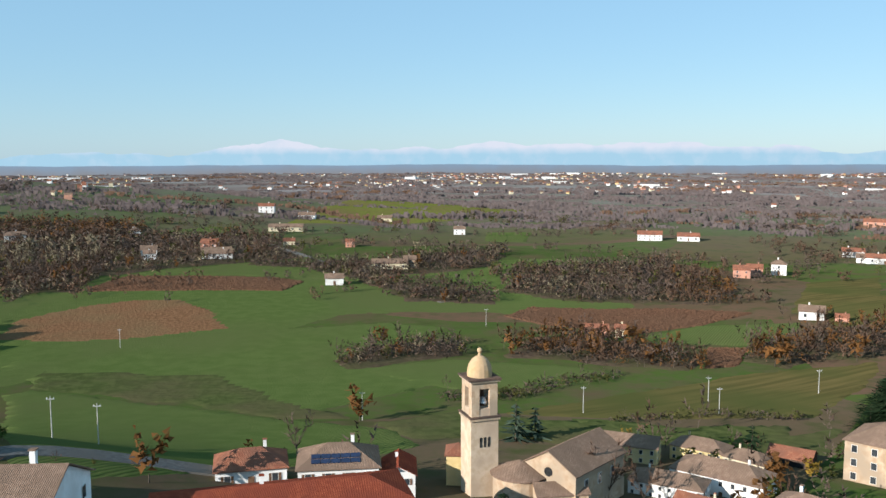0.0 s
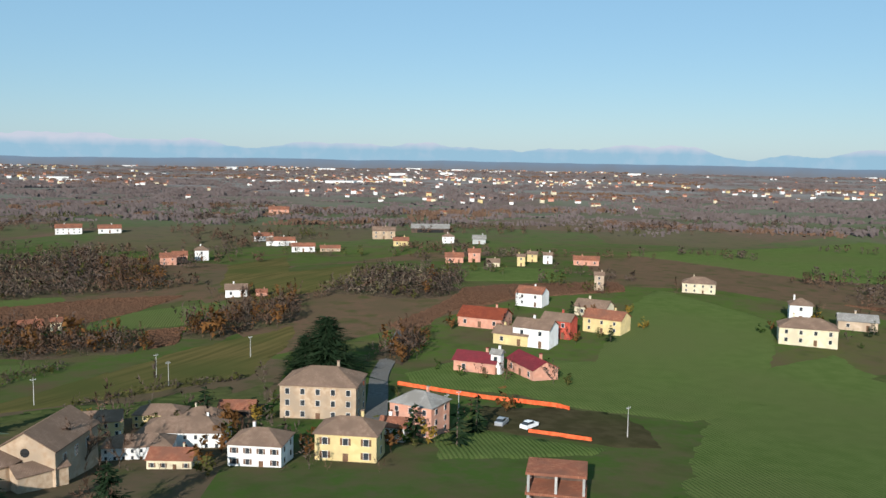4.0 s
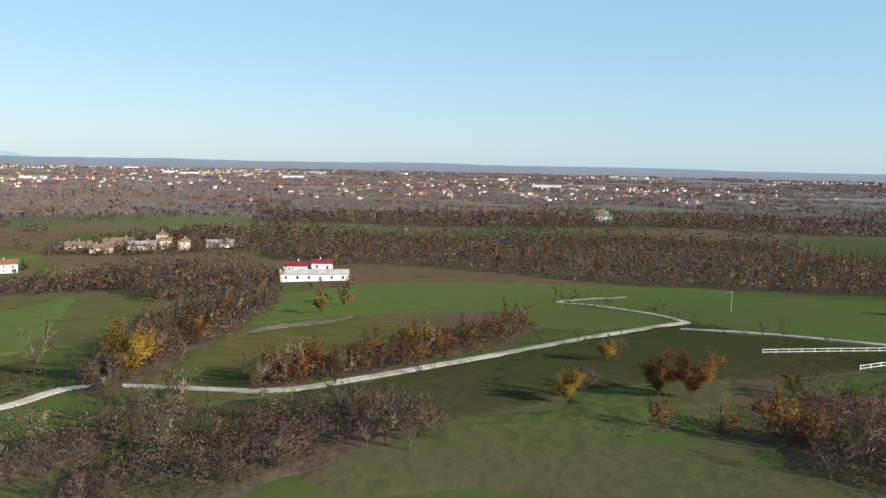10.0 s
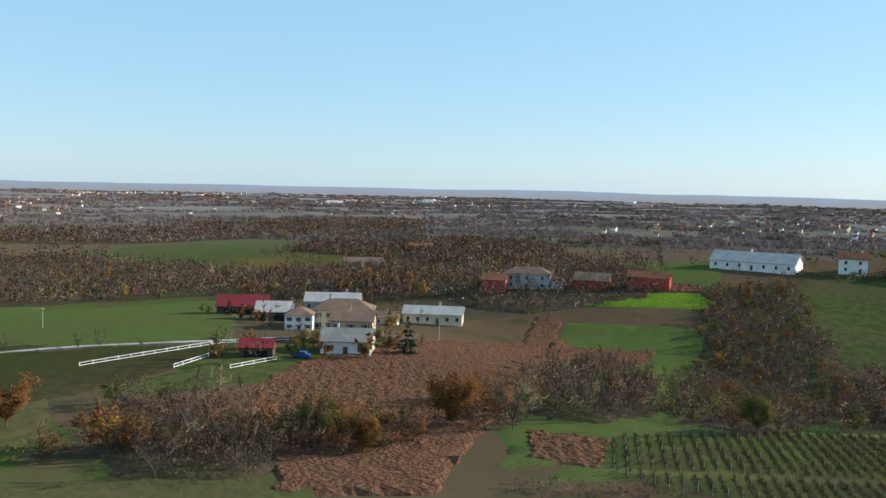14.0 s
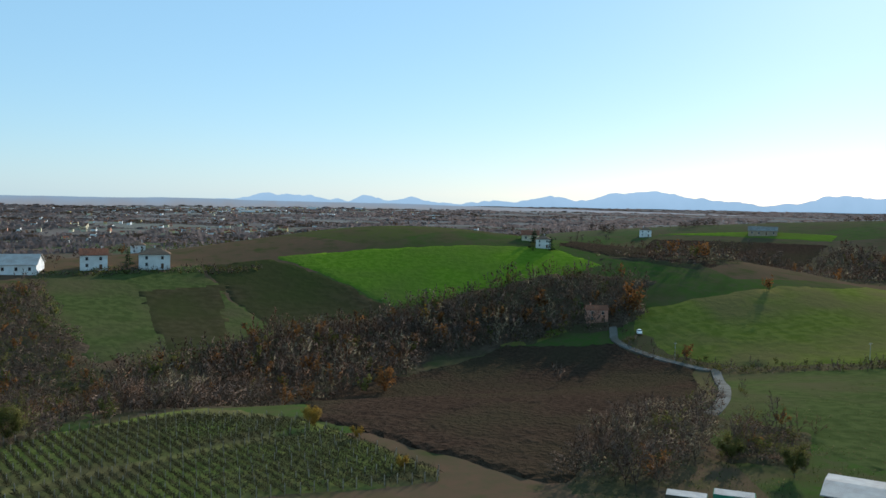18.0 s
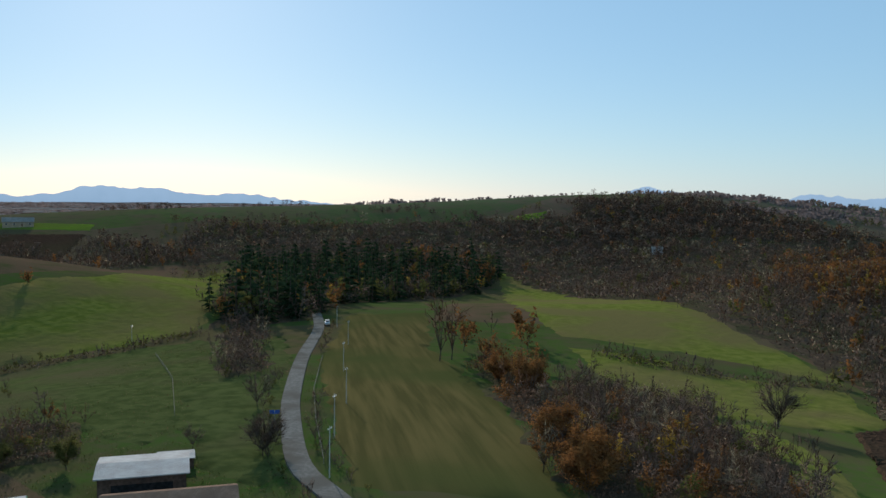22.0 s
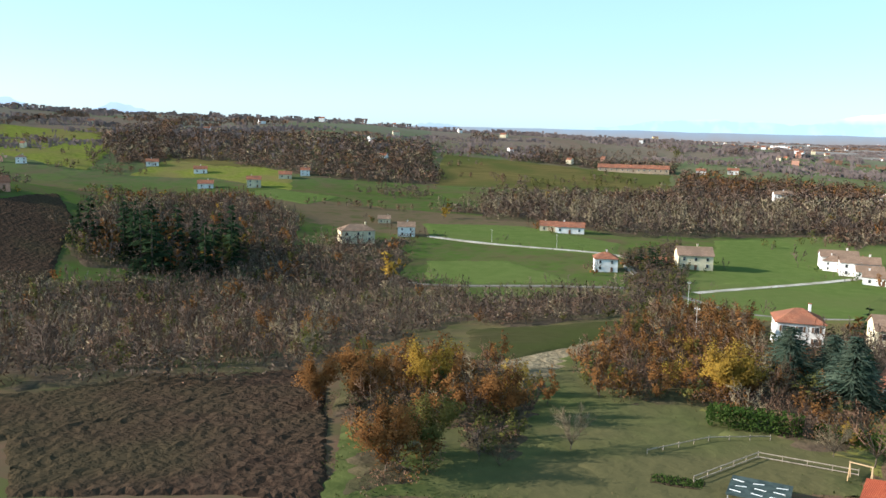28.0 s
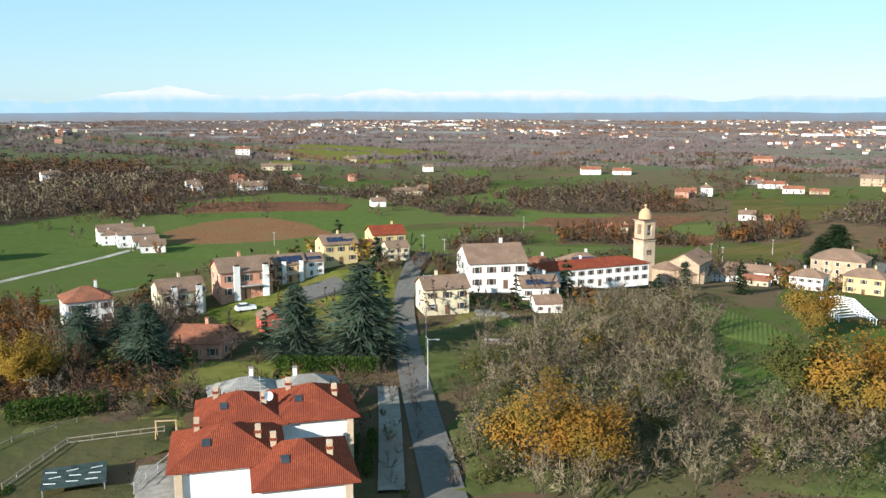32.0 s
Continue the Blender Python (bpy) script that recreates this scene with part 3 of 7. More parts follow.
field("meadow", [(-230, -171), (-236, -144), (-134, -81), (-97, -61), (-101, -73), (-122, -97)])
field("meadow", [(14, 113), (16, 152), (29, 168), (40, 150), (26, 126)])
field("meadow", [(-48, 127), (-23, 137), (-19, 123), (-28, 111), (-38, 107)])
field("meadow", [(21, -378), (-43, -383), (-51, -335), (-62, -300), (2, -270), (14, -306)])
field("soil", [(-44, -384), (-74, -387), (-94, -357), (-112, -321), (-62, -300), (-51, -335)])
field("bright", [(-75, -390), (-122, -385), (-175, -374), (-202, -362), (-210, -326), (-187, -322), (-153, -325), (-112, -322), (-94, -357)])
field("plough", [(117, -332), (52, -338), (50, -326), (109, -311)])
field("plough", [(48, -134), (33, -137), (32, -120), (42, -119)])
field("vines", [(34, -138), (9, -159), (-21, -187), (-37, -155), (-47, -118), (-46, -111), (30, -118)])
field("pasture", [(-120, -284), (-165, -282), (-166, -276), (-140, -275)])
field("meadow", [(-87, 187), (-47, 175), (-18, 118), (-20, 103), (-41, 100), (-47, 81), (-58, 78), (-73, 112)])
field("soil", [(-124, 171), (-103, 211), (-87, 187), (-85, 135), (-92, 127)])
field("yard", [(-20.5, 70), (-21.5, 96), (-13.5, 97), (-13, 70)])
field("yard", [(30, 178), (38, 171), (40, 150), (37, 166), (29, 164)])
field("plough", [(80, -104), (78, -143), (66, -157), (72, -186), (84, -257), (78, -260), (59, -163), (52, -120), (48, -97), (65, -87)])
field("grass", [(54, -150), (76, -261), (18, -291), (15, -266), (12, -174), (36, -150), (39, -126), (43, -108)])
field("meadow", [(-62, 65), (-68, 78), (-50, 88), (-24, 96), (-15, 86)])
field("pasture", [(-25, 183), (-1, 199), (18, 203), (15, 157), (-8, 148)])
field("meadow", [(-34, 90), (-39, 104), (-35, 103), (-19, 87)])
field("pasture", [(-57, 164), (-26, 143), (-1, 138), (-1, 121), (-18, 125), (-33, 110), (-48, 129)])

field("pasture", [(-50, 832), (-22, 1150), (205, 1100), (188, 1000), (44, 880)])
field("grass", [(-156, 395), (-119, 437), (-79, 503), (-24, 560), (27, 540), (70, 470), (3, 372), (-34, 334), (-52, 322), (-89, 273), (-103, 256)], 0.15)
ribbon("road", [(-43, 707), (-10, 640), (28, 568), (71, 495), (86, 466)], 5.0, PALE_ROAD, "pale road running out across the green fields")
ribbon("verge", [(6.6, 84), (7.2, 92), (8.2, 106), (9.0, 120)], 3.0, GROUND["yard"], "pale gravel strip between the house and the road", 0.36, "verge")
ribbon("parking_area", [(-6, 184.5), (5, 191.5)], 8.5, ASPHALT, "grey asphalt parking place before the terraced houses", 0.34, "parking area")
ribbon("road", [(11, 60), (12, 82), (13, 116), (15, 153), (19, 190), (30, 215), (60, 226)], 4.6, ASPHALT, "narrow grey asphalt village road")
ribbon("road", [(-72, -20), (-86, -38), (-99, -53), (-110, -65), (-134, -81), (-158, -95), (-207, -121), (-260, -146), (-300, -170)], 3.8, PALE_ROAD, "grey asphalt lane along the ridge")
ribbon("lane", [(-73, -101), (-93, -120), (-126, -147), (-180, -213), (-183, -225), (-175, -258), (-179, -270), (-190, -290)], 3.0, PALE_ROAD, "shaded narrow lane past the ploughed field")
ribbon("track", [(139, 44), (150, 31), (159, 19), (172, 7), (153, -23), (157, -41), (165, -60), (174, -81), (186, -108), (195, -135), (198, -147)], 2.6, GRAVEL, "pale gravel farm track between sown fields")
ribbon("track", [(198, -147), (231, -156), (272, -161), (290, -156), (294, -169), (293, -188)], 2.4, GRAVEL, "winding pale gravel track over the green rise")
ribbon("track", [(187, -137), (172, -147), (152, -159), (138, -169)], 2.4, GRAVEL, "pale gravel track to the farm")
ribbon("lane", [(121, 104), (120, 94), (119, 84), (119, 76)], 2.2, GRAVEL, "pale lane at the foot of the wheat field")
ribbon("road", [(165, 231), (185, 260), (199, 280), (221, 305), (240, 327)], 5.0, ASPHALT, "grey asphalt road out of the village")
ribbon("road", [(-254, 255), (-207, 258), (-159, 279), (-123, 289), (-76, 251), (-40, 240)], 3.2, PALE_ROAD, "pale valley road")
ribbon("lane", [(-76, 394), (-92, 352), (-115, 296)], 3.4, GRAVEL, "pale field lane")
ribbon("lane", [(-271, 336), (-228, 339), (-171, 350), (-157, 328), (-123, 289)], 3.4, GRAVEL, "pale lane between fields")



# ---- trees ----
def prism(rng, a, b, ra, rb, sides):
    """A tapered limb from a to b: points and triangles."""
    a, b = np.array(a, float), np.array(b, float)
    d = (b - a) / (np.linalg.norm(b - a) + 1e-9)
    s = np.cross(d, (0.3, 0.9, 0.2))
    s /= np.linalg.norm(s) + 1e-9
    u = np.cross(d, s)
    t = np.arange(sides) * 2 * math.pi / sides
    ring = np.cos(t)[:, None] * s + np.sin(t)[:, None] * u
    v = np.concatenate([a + ring * ra, b + ring * rb])
    i = np.arange(sides)
    j = (i + 1) % sides
    f = np.concatenate([np.stack([i, j, j + sides], -1), np.stack([i, j + sides, i + sides], -1)])
    return v, f


def gather(pieces):
    vs, fs, n = [], [], 0
    for v, f in pieces:
        vs.append(v)
        fs.append(f + n)
        n += len(v)
    return np.concatenate(vs), np.concatenate(fs)


def slivers(rng, base, way, length, width):
    """Thin triangles from base points along ways: twigs, needles."""
    n = len(base)
    side = np.cross(way, rng.normal(size=(n, 3)))
    side /= np.linalg.norm(side, axis=1, keepdims=True) + 1e-9
    w = np.asarray(width).reshape(-1, 1)
    v = np.stack([base - side * w, base + side * w, base + way * np.asarray(length).reshape(-1, 1)], 1).reshape(-1, 3)
    return v, np.arange(3 * n).reshape(-1, 3)


def leaves(rng, centre, size):
    """Leaf clumps: bent quads as two triangles at random turns."""
    n = len(centre)
    a = rng.normal(size=(n, 3))
    a /= np.linalg.norm(a, axis=1, keepdims=True)
    b = np.cross(a, rng.normal(size=(n, 3)))
    b /= np.linalg.norm(b, axis=1, keepdims=True)
    s = np.asarray(size).reshape(-1, 1)
    c = np.cross(a, b) * s * 0.35
    v = np.stack([centre - a * s, centre - b * s * 0.6 + c, centre + a * s, centre + b * s * 0.6 + c], 1).reshape(-1, 3)
    i = np.arange(n)[:, None] * 4
    return v, np.concatenate([i + [0, 1, 2], i + [0, 2, 3]])


def shaded(v, f, crown):
    """Points, triangles and soft normals: crowns face outwards from the middle of the tree, limbs from their own axis."""
    if crown:
        v, f = v[f].reshape(-1, 3), np.arange(3 * len(f)).reshape(-1, 3)
    face = np.cross(v[f[:, 1]] - v[f[:, 0]], v[f[:, 2]] - v[f[:, 0]])
    face /= np.linalg.norm(face, axis=1, keepdims=True) + 1e-12
    if crown:
        out = v[f].mean(1) - (0, 0, 0.42)
        out /= np.linalg.norm(out, axis=1, keepdims=True) + 1e-9
        out += (0, 0, 0.35)
        back = (face * out).sum(1) < 0
        f[back] = f[back][:, ::-1]
        face[back] *= -1
        nrm = np.repeat(out + 0.45 * face, 3, 0)
    else:
        nrm = np.zeros_like(v)
        for k in range(3):
            np.add.at(nrm, f[:, k], face)
    nrm /= np.linalg.norm(nrm, axis=1, keepdims=True) + 1e-9
    return v, f, nrm


def tree_shape(seed, kind, level):
    """A tree one metre tall: woody points and triangles, crown points and triangles. level 0 is the finest."""
    rng = np.random.default_rng(seed)
    wood_parts, tips = [], []
    if level >= 3:
        n = 34 if level == 3 else 12
        fat = 1 if level == 3 else 1.7
        h = rng.uniform(0.2, 0.95, n)
        r = 0.34 * np.sqrt(np.clip(1 - ((h - 0.5) / 0.52) ** 2, 0.05, 1)) * rng.uniform(0.3, 1.1, n)
        a = rng.uniform(0, 6.28, n)
        way = rng.normal(0, 0.6, (n, 3)) + (0, 0, 0.3)
        way /= np.linalg.norm(way, axis=1, keepdims=True)
        crown = slivers(rng, np.stack([np.cos(a) * r, np.sin(a) * r, h], -1), way, rng.uniform(0.12, 0.28, n) * fat, rng.uniform(0.035, 0.08, n) * fat)
        return prism(rng, (0, 0, -0.03), (0, 0, 0.5), 0.02, 0.01, 3), crown
    sides = (6, 3, 3)[level]
    if kind == "conifer":
        wood_parts.append(prism(rng, (0, 0, 0), (0, 0, 0.95), 0.022, 0.004, sides))
        tiers, n = (20, 12, 8)[level], (60, 22, 9)[level]
        vs = []
        for k in range(tiers):
            h = 0.08 + 0.88 * k / tiers
            r = 0.24 * (1 - h) ** 0.8 * rng.uniform(0.75, 1.25) + 0.02
            ang = rng.uniform(0, 2 * math.pi, n)
            way = np.stack([np.cos(ang), np.sin(ang), rng.uniform(-0.45, 0.0, n)], -1)
            base = np.stack([np.cos(ang) * r * 0.15, np.sin(ang) * r * 0.15, h + rng.uniform(-0.03, 0.03, n)], -1)
            vs.append(slivers(rng, base, way, r * rng.uniform(0.6, 1.3, n), (0.008, 0.018, 0.04)[level] * rng.uniform(0.7, 1.3, n)))
            if level < 2:
                q = base + way * (r * rng.uniform(0.3, 1.0, n))[:, None]
                w2 = way + rng.normal(0, 0.6, (n, 3))
                vs.append(slivers(rng, q, w2, r * rng.uniform(0.2, 0.4, n), (0.008, 0.016)[level] * rng.uniform(0.6, 1.3, n)))
        return gather(wood_parts), gather(vs)
    tall = 0.2 if kind != "shrub" else 0.08
    lean = rng.normal(0, 0.02, 2)
    wood_parts.append(prism(rng, (0, 0, -0.03), (lean[0], lean[1], tall), 0.013, 0.009, sides))
    top = np.array([lean[0], lean[1], tall])
    limbs = (12, 6, 4)[level]
    spread = {"slim": 0.12, "shrub": 0.42, "round": 0.36}.get(kind, 0.3)
    for k in range(limbs):
        ang = k * 2.4 + rng.uniform(-0.4, 0.4)
        r = spread * rng.uniform(0.5, 1.1)
        h = rng.uniform(0.45, 0.95) if k else 0.97
        end = np.array([math.cos(ang) * r, math.sin(ang) * r, h])
        start = top * rng.uniform(0.7, 1.0)
        mid = start * 0.5 + end * 0.5 + np.array([math.cos(ang), math.sin(ang), 0.2]) * 0.04
        if level < 2:
            wood_parts.append(prism(rng, start, mid, 0.007, 0.0045, 3))
            if level == 0 or k % 2 == 0:
                wood_parts.append(prism(rng, mid, end, 0.0045, 0.0015, 3))
        tips += [(start, mid), (mid, end), (mid, end)]
        for _ in range((4, 2, 1)[level]):
            s0 = mid + (end - mid) * rng.uniform(0, 0.7)
            e = s0 + np.array([math.cos(ang + rng.uniform(-1.2, 1.2)), math.sin(ang + rng.uniform(-1.2, 1.2)), rng.uniform(0.0, 1.1)]) * rng.uniform(0.08, 0.2)
            if level == 0:
                wood_parts.append(prism(rng, s0, e, 0.004, 0.0012, 3))
            tips.append((s0, e))
    a = np.array([t[0] for t in tips])
    b = np.array([t[1] for t in tips])
    leafy = kind in ("leafy", "round")
    n = ((6000, 330, 75) if leafy else (1500, 250, 62))[level]
    k = rng.integers(0, len(tips), n)
    base = a[k] + (b[k] - a[k]) * rng.uniform(0.1, 1.1, (n, 1))
    way = (b[k] - a[k]) / (np.linalg.norm(b[k] - a[k], axis=1, keepdims=True) + 1e-9) + rng.normal(0, 0.6, (n, 3)) + (0, 0, 0.3)
    if leafy:
        base = base + rng.normal(0, 0.04 if kind == "leafy" else 0.06, (n, 3))
        way = rng.normal(0, 1, (n, 3)) + (0, 0, 0.2)
    way /= np.linalg.norm(way, axis=1, keepdims=True)
    if leafy:
        crown = slivers(rng, base, way, (0.03, 0.065, 0.14)[level] * rng.uniform(0.7, 1.4, n), (0.011, 0.026, 0.06)[level] * rng.uniform(0.6, 1.3, n))
    else:
        crown = slivers(rng, base, way, rng.uniform(0.06, 0.19, n), (0.0024, 0.0068, 0.019)[level] * rng.uniform(0.6, 1.4, n))
    return gather(wood_parts), crown


SHAPES = {}


def shape(kind, level, k):
    if (kind, level, k) not in SHAPES:
        woody, crown = tree_shape(100 * k + 7 * level + len(kind), kind, level)
        SHAPES[kind, level, k] = shaded(*woody, False), shaded(*crown, True)
    return SHAPES[kind, level, k]


# share of kinds in each sort of wood: shape, crown material, share, height from, to
MIXES = {
    "bare": [("bare", TWIG, 0.52, 4.5, 8), ("bare", TWIG_PALE, 0.08, 5, 9), ("shrub", TWIG_RED, 0.26, 2.5, 5), ("leafy", LEAF_OLIVE, 0.12, 2.5, 5), ("leafy", LEAF_RUST, 0.02, 4, 7)],
    # mostly pale twigs: sun on this slope is put into their colour
    "sunny": [("bare", TWIG_PALE, 0.56, 4, 7), ("bare", TWIG, 0.1, 4, 7.5), ("leafy", LEAF_OLIVE, 0.2, 2.5, 5), ("shrub", TWIG_RED, 0.12, 2.5, 4.5), ("leafy", LEAF_GOLD, 0.02, 3, 6)],
    "russet": [("bare", TWIG_RED, 0.6, 5, 9), ("leafy", LEAF_RUST, 0.2, 5, 9), ("bare", TWIG, 0.2, 6, 9)],
    "mixed": [("bare", TWIG, 0.5, 5, 9), ("bare", TWIG_RED, 0.3, 5, 9), ("bare", TWIG_PALE, 0.06, 6, 10), ("leafy", LEAF_RUST, 0.06, 5, 8), ("leafy", LEAF_OLIVE, 0.07, 4, 7), ("leafy", LEAF_GOLD, 0.01, 4, 7)],
    "autumn": [("leafy", LEAF_RUST, 0.42, 4, 7.5), ("leafy", LEAF_GOLD, 0.05, 4, 7), ("bare", TWIG_RED, 0.31, 4, 7.5), ("bare", TWIG_PALE, 0.08, 5, 8), ("leafy", LEAF_OLIVE, 0.14, 3, 6)],
    "scrub": [("shrub", TWIG_RED, 0.4, 2, 4.5), ("leafy", LEAF_OLIVE, 0.25, 2, 4.5), ("bare", TWIG, 0.29, 3.5, 6.5), ("leafy", LEAF_RUST, 0.06, 3, 5)],
    "hedge": [("shrub", TWIG, 0.5, 1.6, 3), ("leafy", LEAF_OLIVE, 0.3, 1.6, 3), ("bare", TWIG, 0.2, 3, 5.5)],
    "pale": [("slim", TWIG_PALE, 0.5, 8, 13), ("bare", TWIG, 0.5, 7, 11)],
    "conifer": [("conifer", NEEDLE, 0.42, 11, 24), ("leafy", LEAF_OLIVE, 0.14, 7, 12), ("bare", TWIG, 0.32, 8, 14), ("leafy", LEAF_RUST, 0.08, 8, 13), ("leafy", LEAF_GOLD, 0.04, 6, 10)],
}
WOOD_LABEL = {"sunny": "slope of bare saplings and brambles, sunlight put into the pale twig colour", "bare": "leafless grey-brown wood of young trees", "russet": "russet half-bare autumn trees", "mixed": "mixed bare and rust-coloured autumn wood", "autumn": "grove of orange and rust autumn trees", "scrub": "tangled brown and olive scrub", "hedge": "straggling field hedge", "pale": "row of pale bare poplars", "conifer": "dark conifer wood with a few golden trees"}
BRUSH = {"sunny": (TWIG_PALE, LEAF_OLIVE, TWIG), "bare": (TWIG, TWIG_RED, TWIG_PALE), "russet": (TWIG_RED, LEAF_RUST, TWIG), "mixed": (TWIG, TWIG_RED, TWIG_PALE), "autumn": (TWIG_RED, LEAF_RUST, TWIG), "scrub": (TWIG, LEAF_OLIVE, TWIG_RED), "hedge": (TWIG, LEAF_OLIVE, TWIG), "pale": (TWIG, TWIG_PALE, TWIG), "conifer": (TWIG, NEEDLE, LEAF_OLIVE)}
WOOD_COUNT = [0]
BUDGET = [0]


def plant(name, places, label, category="wood", brush=None):
    """One mesh of many trees: places are (x, y, height, shape kind, crown material, level)."""
    vs, fs, ms, ns, mats, n = [], [], [], [], [BARK], 0
    rng = random.Random(len(places))
    for x, y, h, kind, leaf, level in places:
        if leaf not in mats:
            mats.append(leaf)
        (wv, wf, wn_), (cv, cf, cn) = shape(kind, level, rng.randrange(4))
        a = rng.uniform(0, 6.28)
        c, s = math.cos(a), math.sin(a)
        wide = h * rng.uniform(0.9, 1.25)
        base = np.array([x, y, high(x, y)])
        for v, f, nr, m in ((wv, wf, wn_, 0), (cv, cf, cn, mats.index(leaf))):
            q = np.column_stack([(v[:, 0] * c - v[:, 1] * s) * wide, (v[:, 0] * s + v[:, 1] * c) * wide, v[:, 2] * h]) + base
            vs.append(q)
            ns.append(np.column_stack([nr[:, 0] * c - nr[:, 1] * s, nr[:, 0] * s + nr[:, 1] * c, nr[:, 2]]))
            fs.append(f + n)
            ms.append(np.full(len(f), m))
            n += len(q)
    if brush:
        v, f, nr, tone, three = brush
        for m in three:
            if m not in mats:
                mats.append(m)
        which = np.where(tone > 1.1, mats.index(three[2]), np.where(tone > 0.3, mats.index(three[1]), mats.index(three[0])))
        vs.append(v)
        ns.append(nr)
        fs.append(f + n)
        ms.append(which)
    if not vs:
        return None
    f = np.concatenate(fs)
    BUDGET[0] += len(f)
    return tagged(new(name, mesh_of(name, np.concatenate(vs), f, mats, np.concatenate(ms), True, np.concatenate(ns))), label, category, kind="stuff")


def wood(kind, gap, pts):
    WOOD_COUNT[0] += 1
    rng = random.Random(500 + WOOD_COUNT[0])
    x0, x1 = min(p[0] for p in pts), max(p[0] for p in pts)
    y0, y1 = min(p[1] for p in pts), max(p[1] for p in pts)
    area = abs(sum(a[0] * b[1] - b[0] * a[1] for a, b in zip(pts, pts[1:] + pts[:1]))) / 2
    gap = max(gap * 0.95, math.sqrt(area / 680))
    if kind != "hedge":
        field("litter" if kind != "sunny" else "meadow", pts, 0.42)
    places = []
    y = y0
    while y < y1:
        x = x0
        while x < x1:
            px, py = x + rng.uniform(-0.5, 0.5) * gap, y + rng.uniform(-0.5, 0.5) * gap
            wx, wy = noise.noise((px / 16, py / 16, 2.0)) * 2.2 * gap, noise.noise((px / 16, py / 16, 9.0)) * 2.2 * gap
            if inside(np.array(px + wx), np.array(py + wy), pts) and rng.random() < 0.92:
                pick, total = rng.random(), 0
                for sh, leaf, share, lo, hi in MIXES[kind]:
                    total += share
                    if pick < total:
                        break
                d = math.hypot(px, py)
                places.append((px, py, rng.uniform(lo, hi), sh, leaf, 0 if d < 40 else 1 if d < 240 else 2 if d < 620 else 3))
            x += gap
        y += gap
    return plant("wood" if kind != "hedge" else "hedgerow", places, WOOD_LABEL[kind], brush=thicket(kind, pts, area, WOOD_COUNT[0]))


def thicket(kind, pts, area, seed):
    """The dense brush and canopy between the trees: fine upright slivers through the wood's volume."""
    rng = np.random.default_rng(seed)
    top = {"hedge": 2.0, "scrub": 3.0, "autumn": 4.0, "conifer": 8.5, "pale": 5.5}.get(kind, 5.4)
    c = np.mean(pts, 0)
    far = float(np.hypot(*c))
    size = min(max(far / 260, 0.55), 3.2)
    n = int(min(34000, area * 0.58 / (0.16 * size * size) * (1.0 if kind != "pale" else 0.6)))
    x0, y0 = np.min(pts, 0)
    x1, y1 = np.max(pts, 0)
    x, y = rng.uniform(x0, x1, 4 * n), rng.uniform(y0, y1, 4 * n)
    wob = 5 * np.sin(x / 9 + 2 * np.sin(y / 13)), 5 * np.sin(y / 8 + 2 * np.sin(x / 15))
    k = inside(x + wob[0] * 0.6, y + wob[1] * 0.6, pts)
    x, y = x[k][:n], y[k][:n]
    # crowns bunch together: each cell of the wood is one rounded crown of its own height, tone and place
    cell = (3.2 if kind in ("scrub", "hedge", "sunny") else 4.6) * max(1.0, size * 0.75)
    ci, cj = np.floor(x / cell), np.floor(y / cell)

    def dice(k):
        return np.abs(np.sin(ci * 127.1 + cj * 311.7 + k * 74.7) * 43758.5453) % 1.0

    ox, oy = (ci + 0.5 + 0.5 * (dice(1) - 0.5)) * cell, (cj + 0.5 + 0.5 * (dice(2) - 0.5)) * cell
    dx, dy = (x - ox) / (0.72 * cell), (y - oy) / (0.72 * cell)
    r2 = np.clip(dx * dx + dy * dy, 0, 1)
    dome = top * (0.55 + 0.6 * dice(3)) * (0.3 + 0.7 * np.sqrt(1 - r2))
    lift = rng.uniform(0.0, 1.0, len(x)) ** 0.35
    z = terrain(x, y) + dome * lift - 0.2
    way = rng.normal(0, 1.0, (len(x), 3)) + (0, 0, 0.25)
    way /= np.linalg.norm(way, axis=1, keepdims=True)
    v, f = slivers(rng, np.column_stack([x, y, z]), way, rng.uniform(0.35, 1.0, len(x)) * size, rng.uniform(0.07, 0.19, len(x)) * size)
    nrm = np.column_stack([dx, dy, 0.25 + 0.75 * np.sqrt(1 - r2)]) + rng.normal(0, 0.3, (len(x), 3))
    face = np.cross(v[1::3] - v[::3], v[2::3] - v[::3])
    back = (face * nrm).sum(1) < 0
    f[back] = f[back][:, ::-1]
    nrm /= np.linalg.norm(nrm, axis=1, keepdims=True)
    tone = 3.4 * dice(4) - 1.9 + 0.5 * np.sin(x / 17 + 1.3 * np.sin(y / 23)) + rng.normal(0, 0.25, len(x))
    return v, f, np.repeat(nrm, 3, 0), tone, BRUSH[kind]


wood("bare", 6, [(-30, 585), (0, 592), (40, 572), (65, 520), (109, 486), (109, 462), (70, 470), (45, 520), (10, 560), (-20, 568)])
wood("bare", 4.5, [(53, 362), (60, 383), (80, 388), (94, 385), (91, 368), (71, 358), (57, 350)])
wood("russet", 5, [(102, 373), (117, 399), (145, 391), (165, 359), (159, 344), (137, 354), (105, 367)])
wood("hedge", 4, [(84, 319), (102, 322), (125, 340), (135, 344), (130, 332), (101, 312), (86, 308)])
wood("russet", 5, [(173, 358), (190, 385), (201, 380), (195, 356), (185, 348)])
wood("russet", 6, [(211, 394), (241, 405), (219, 362), (197, 357)])
wood("bare", 8, [(112, 489), (120, 561), (215, 601), (198, 515), (177, 456), (137, 467)])
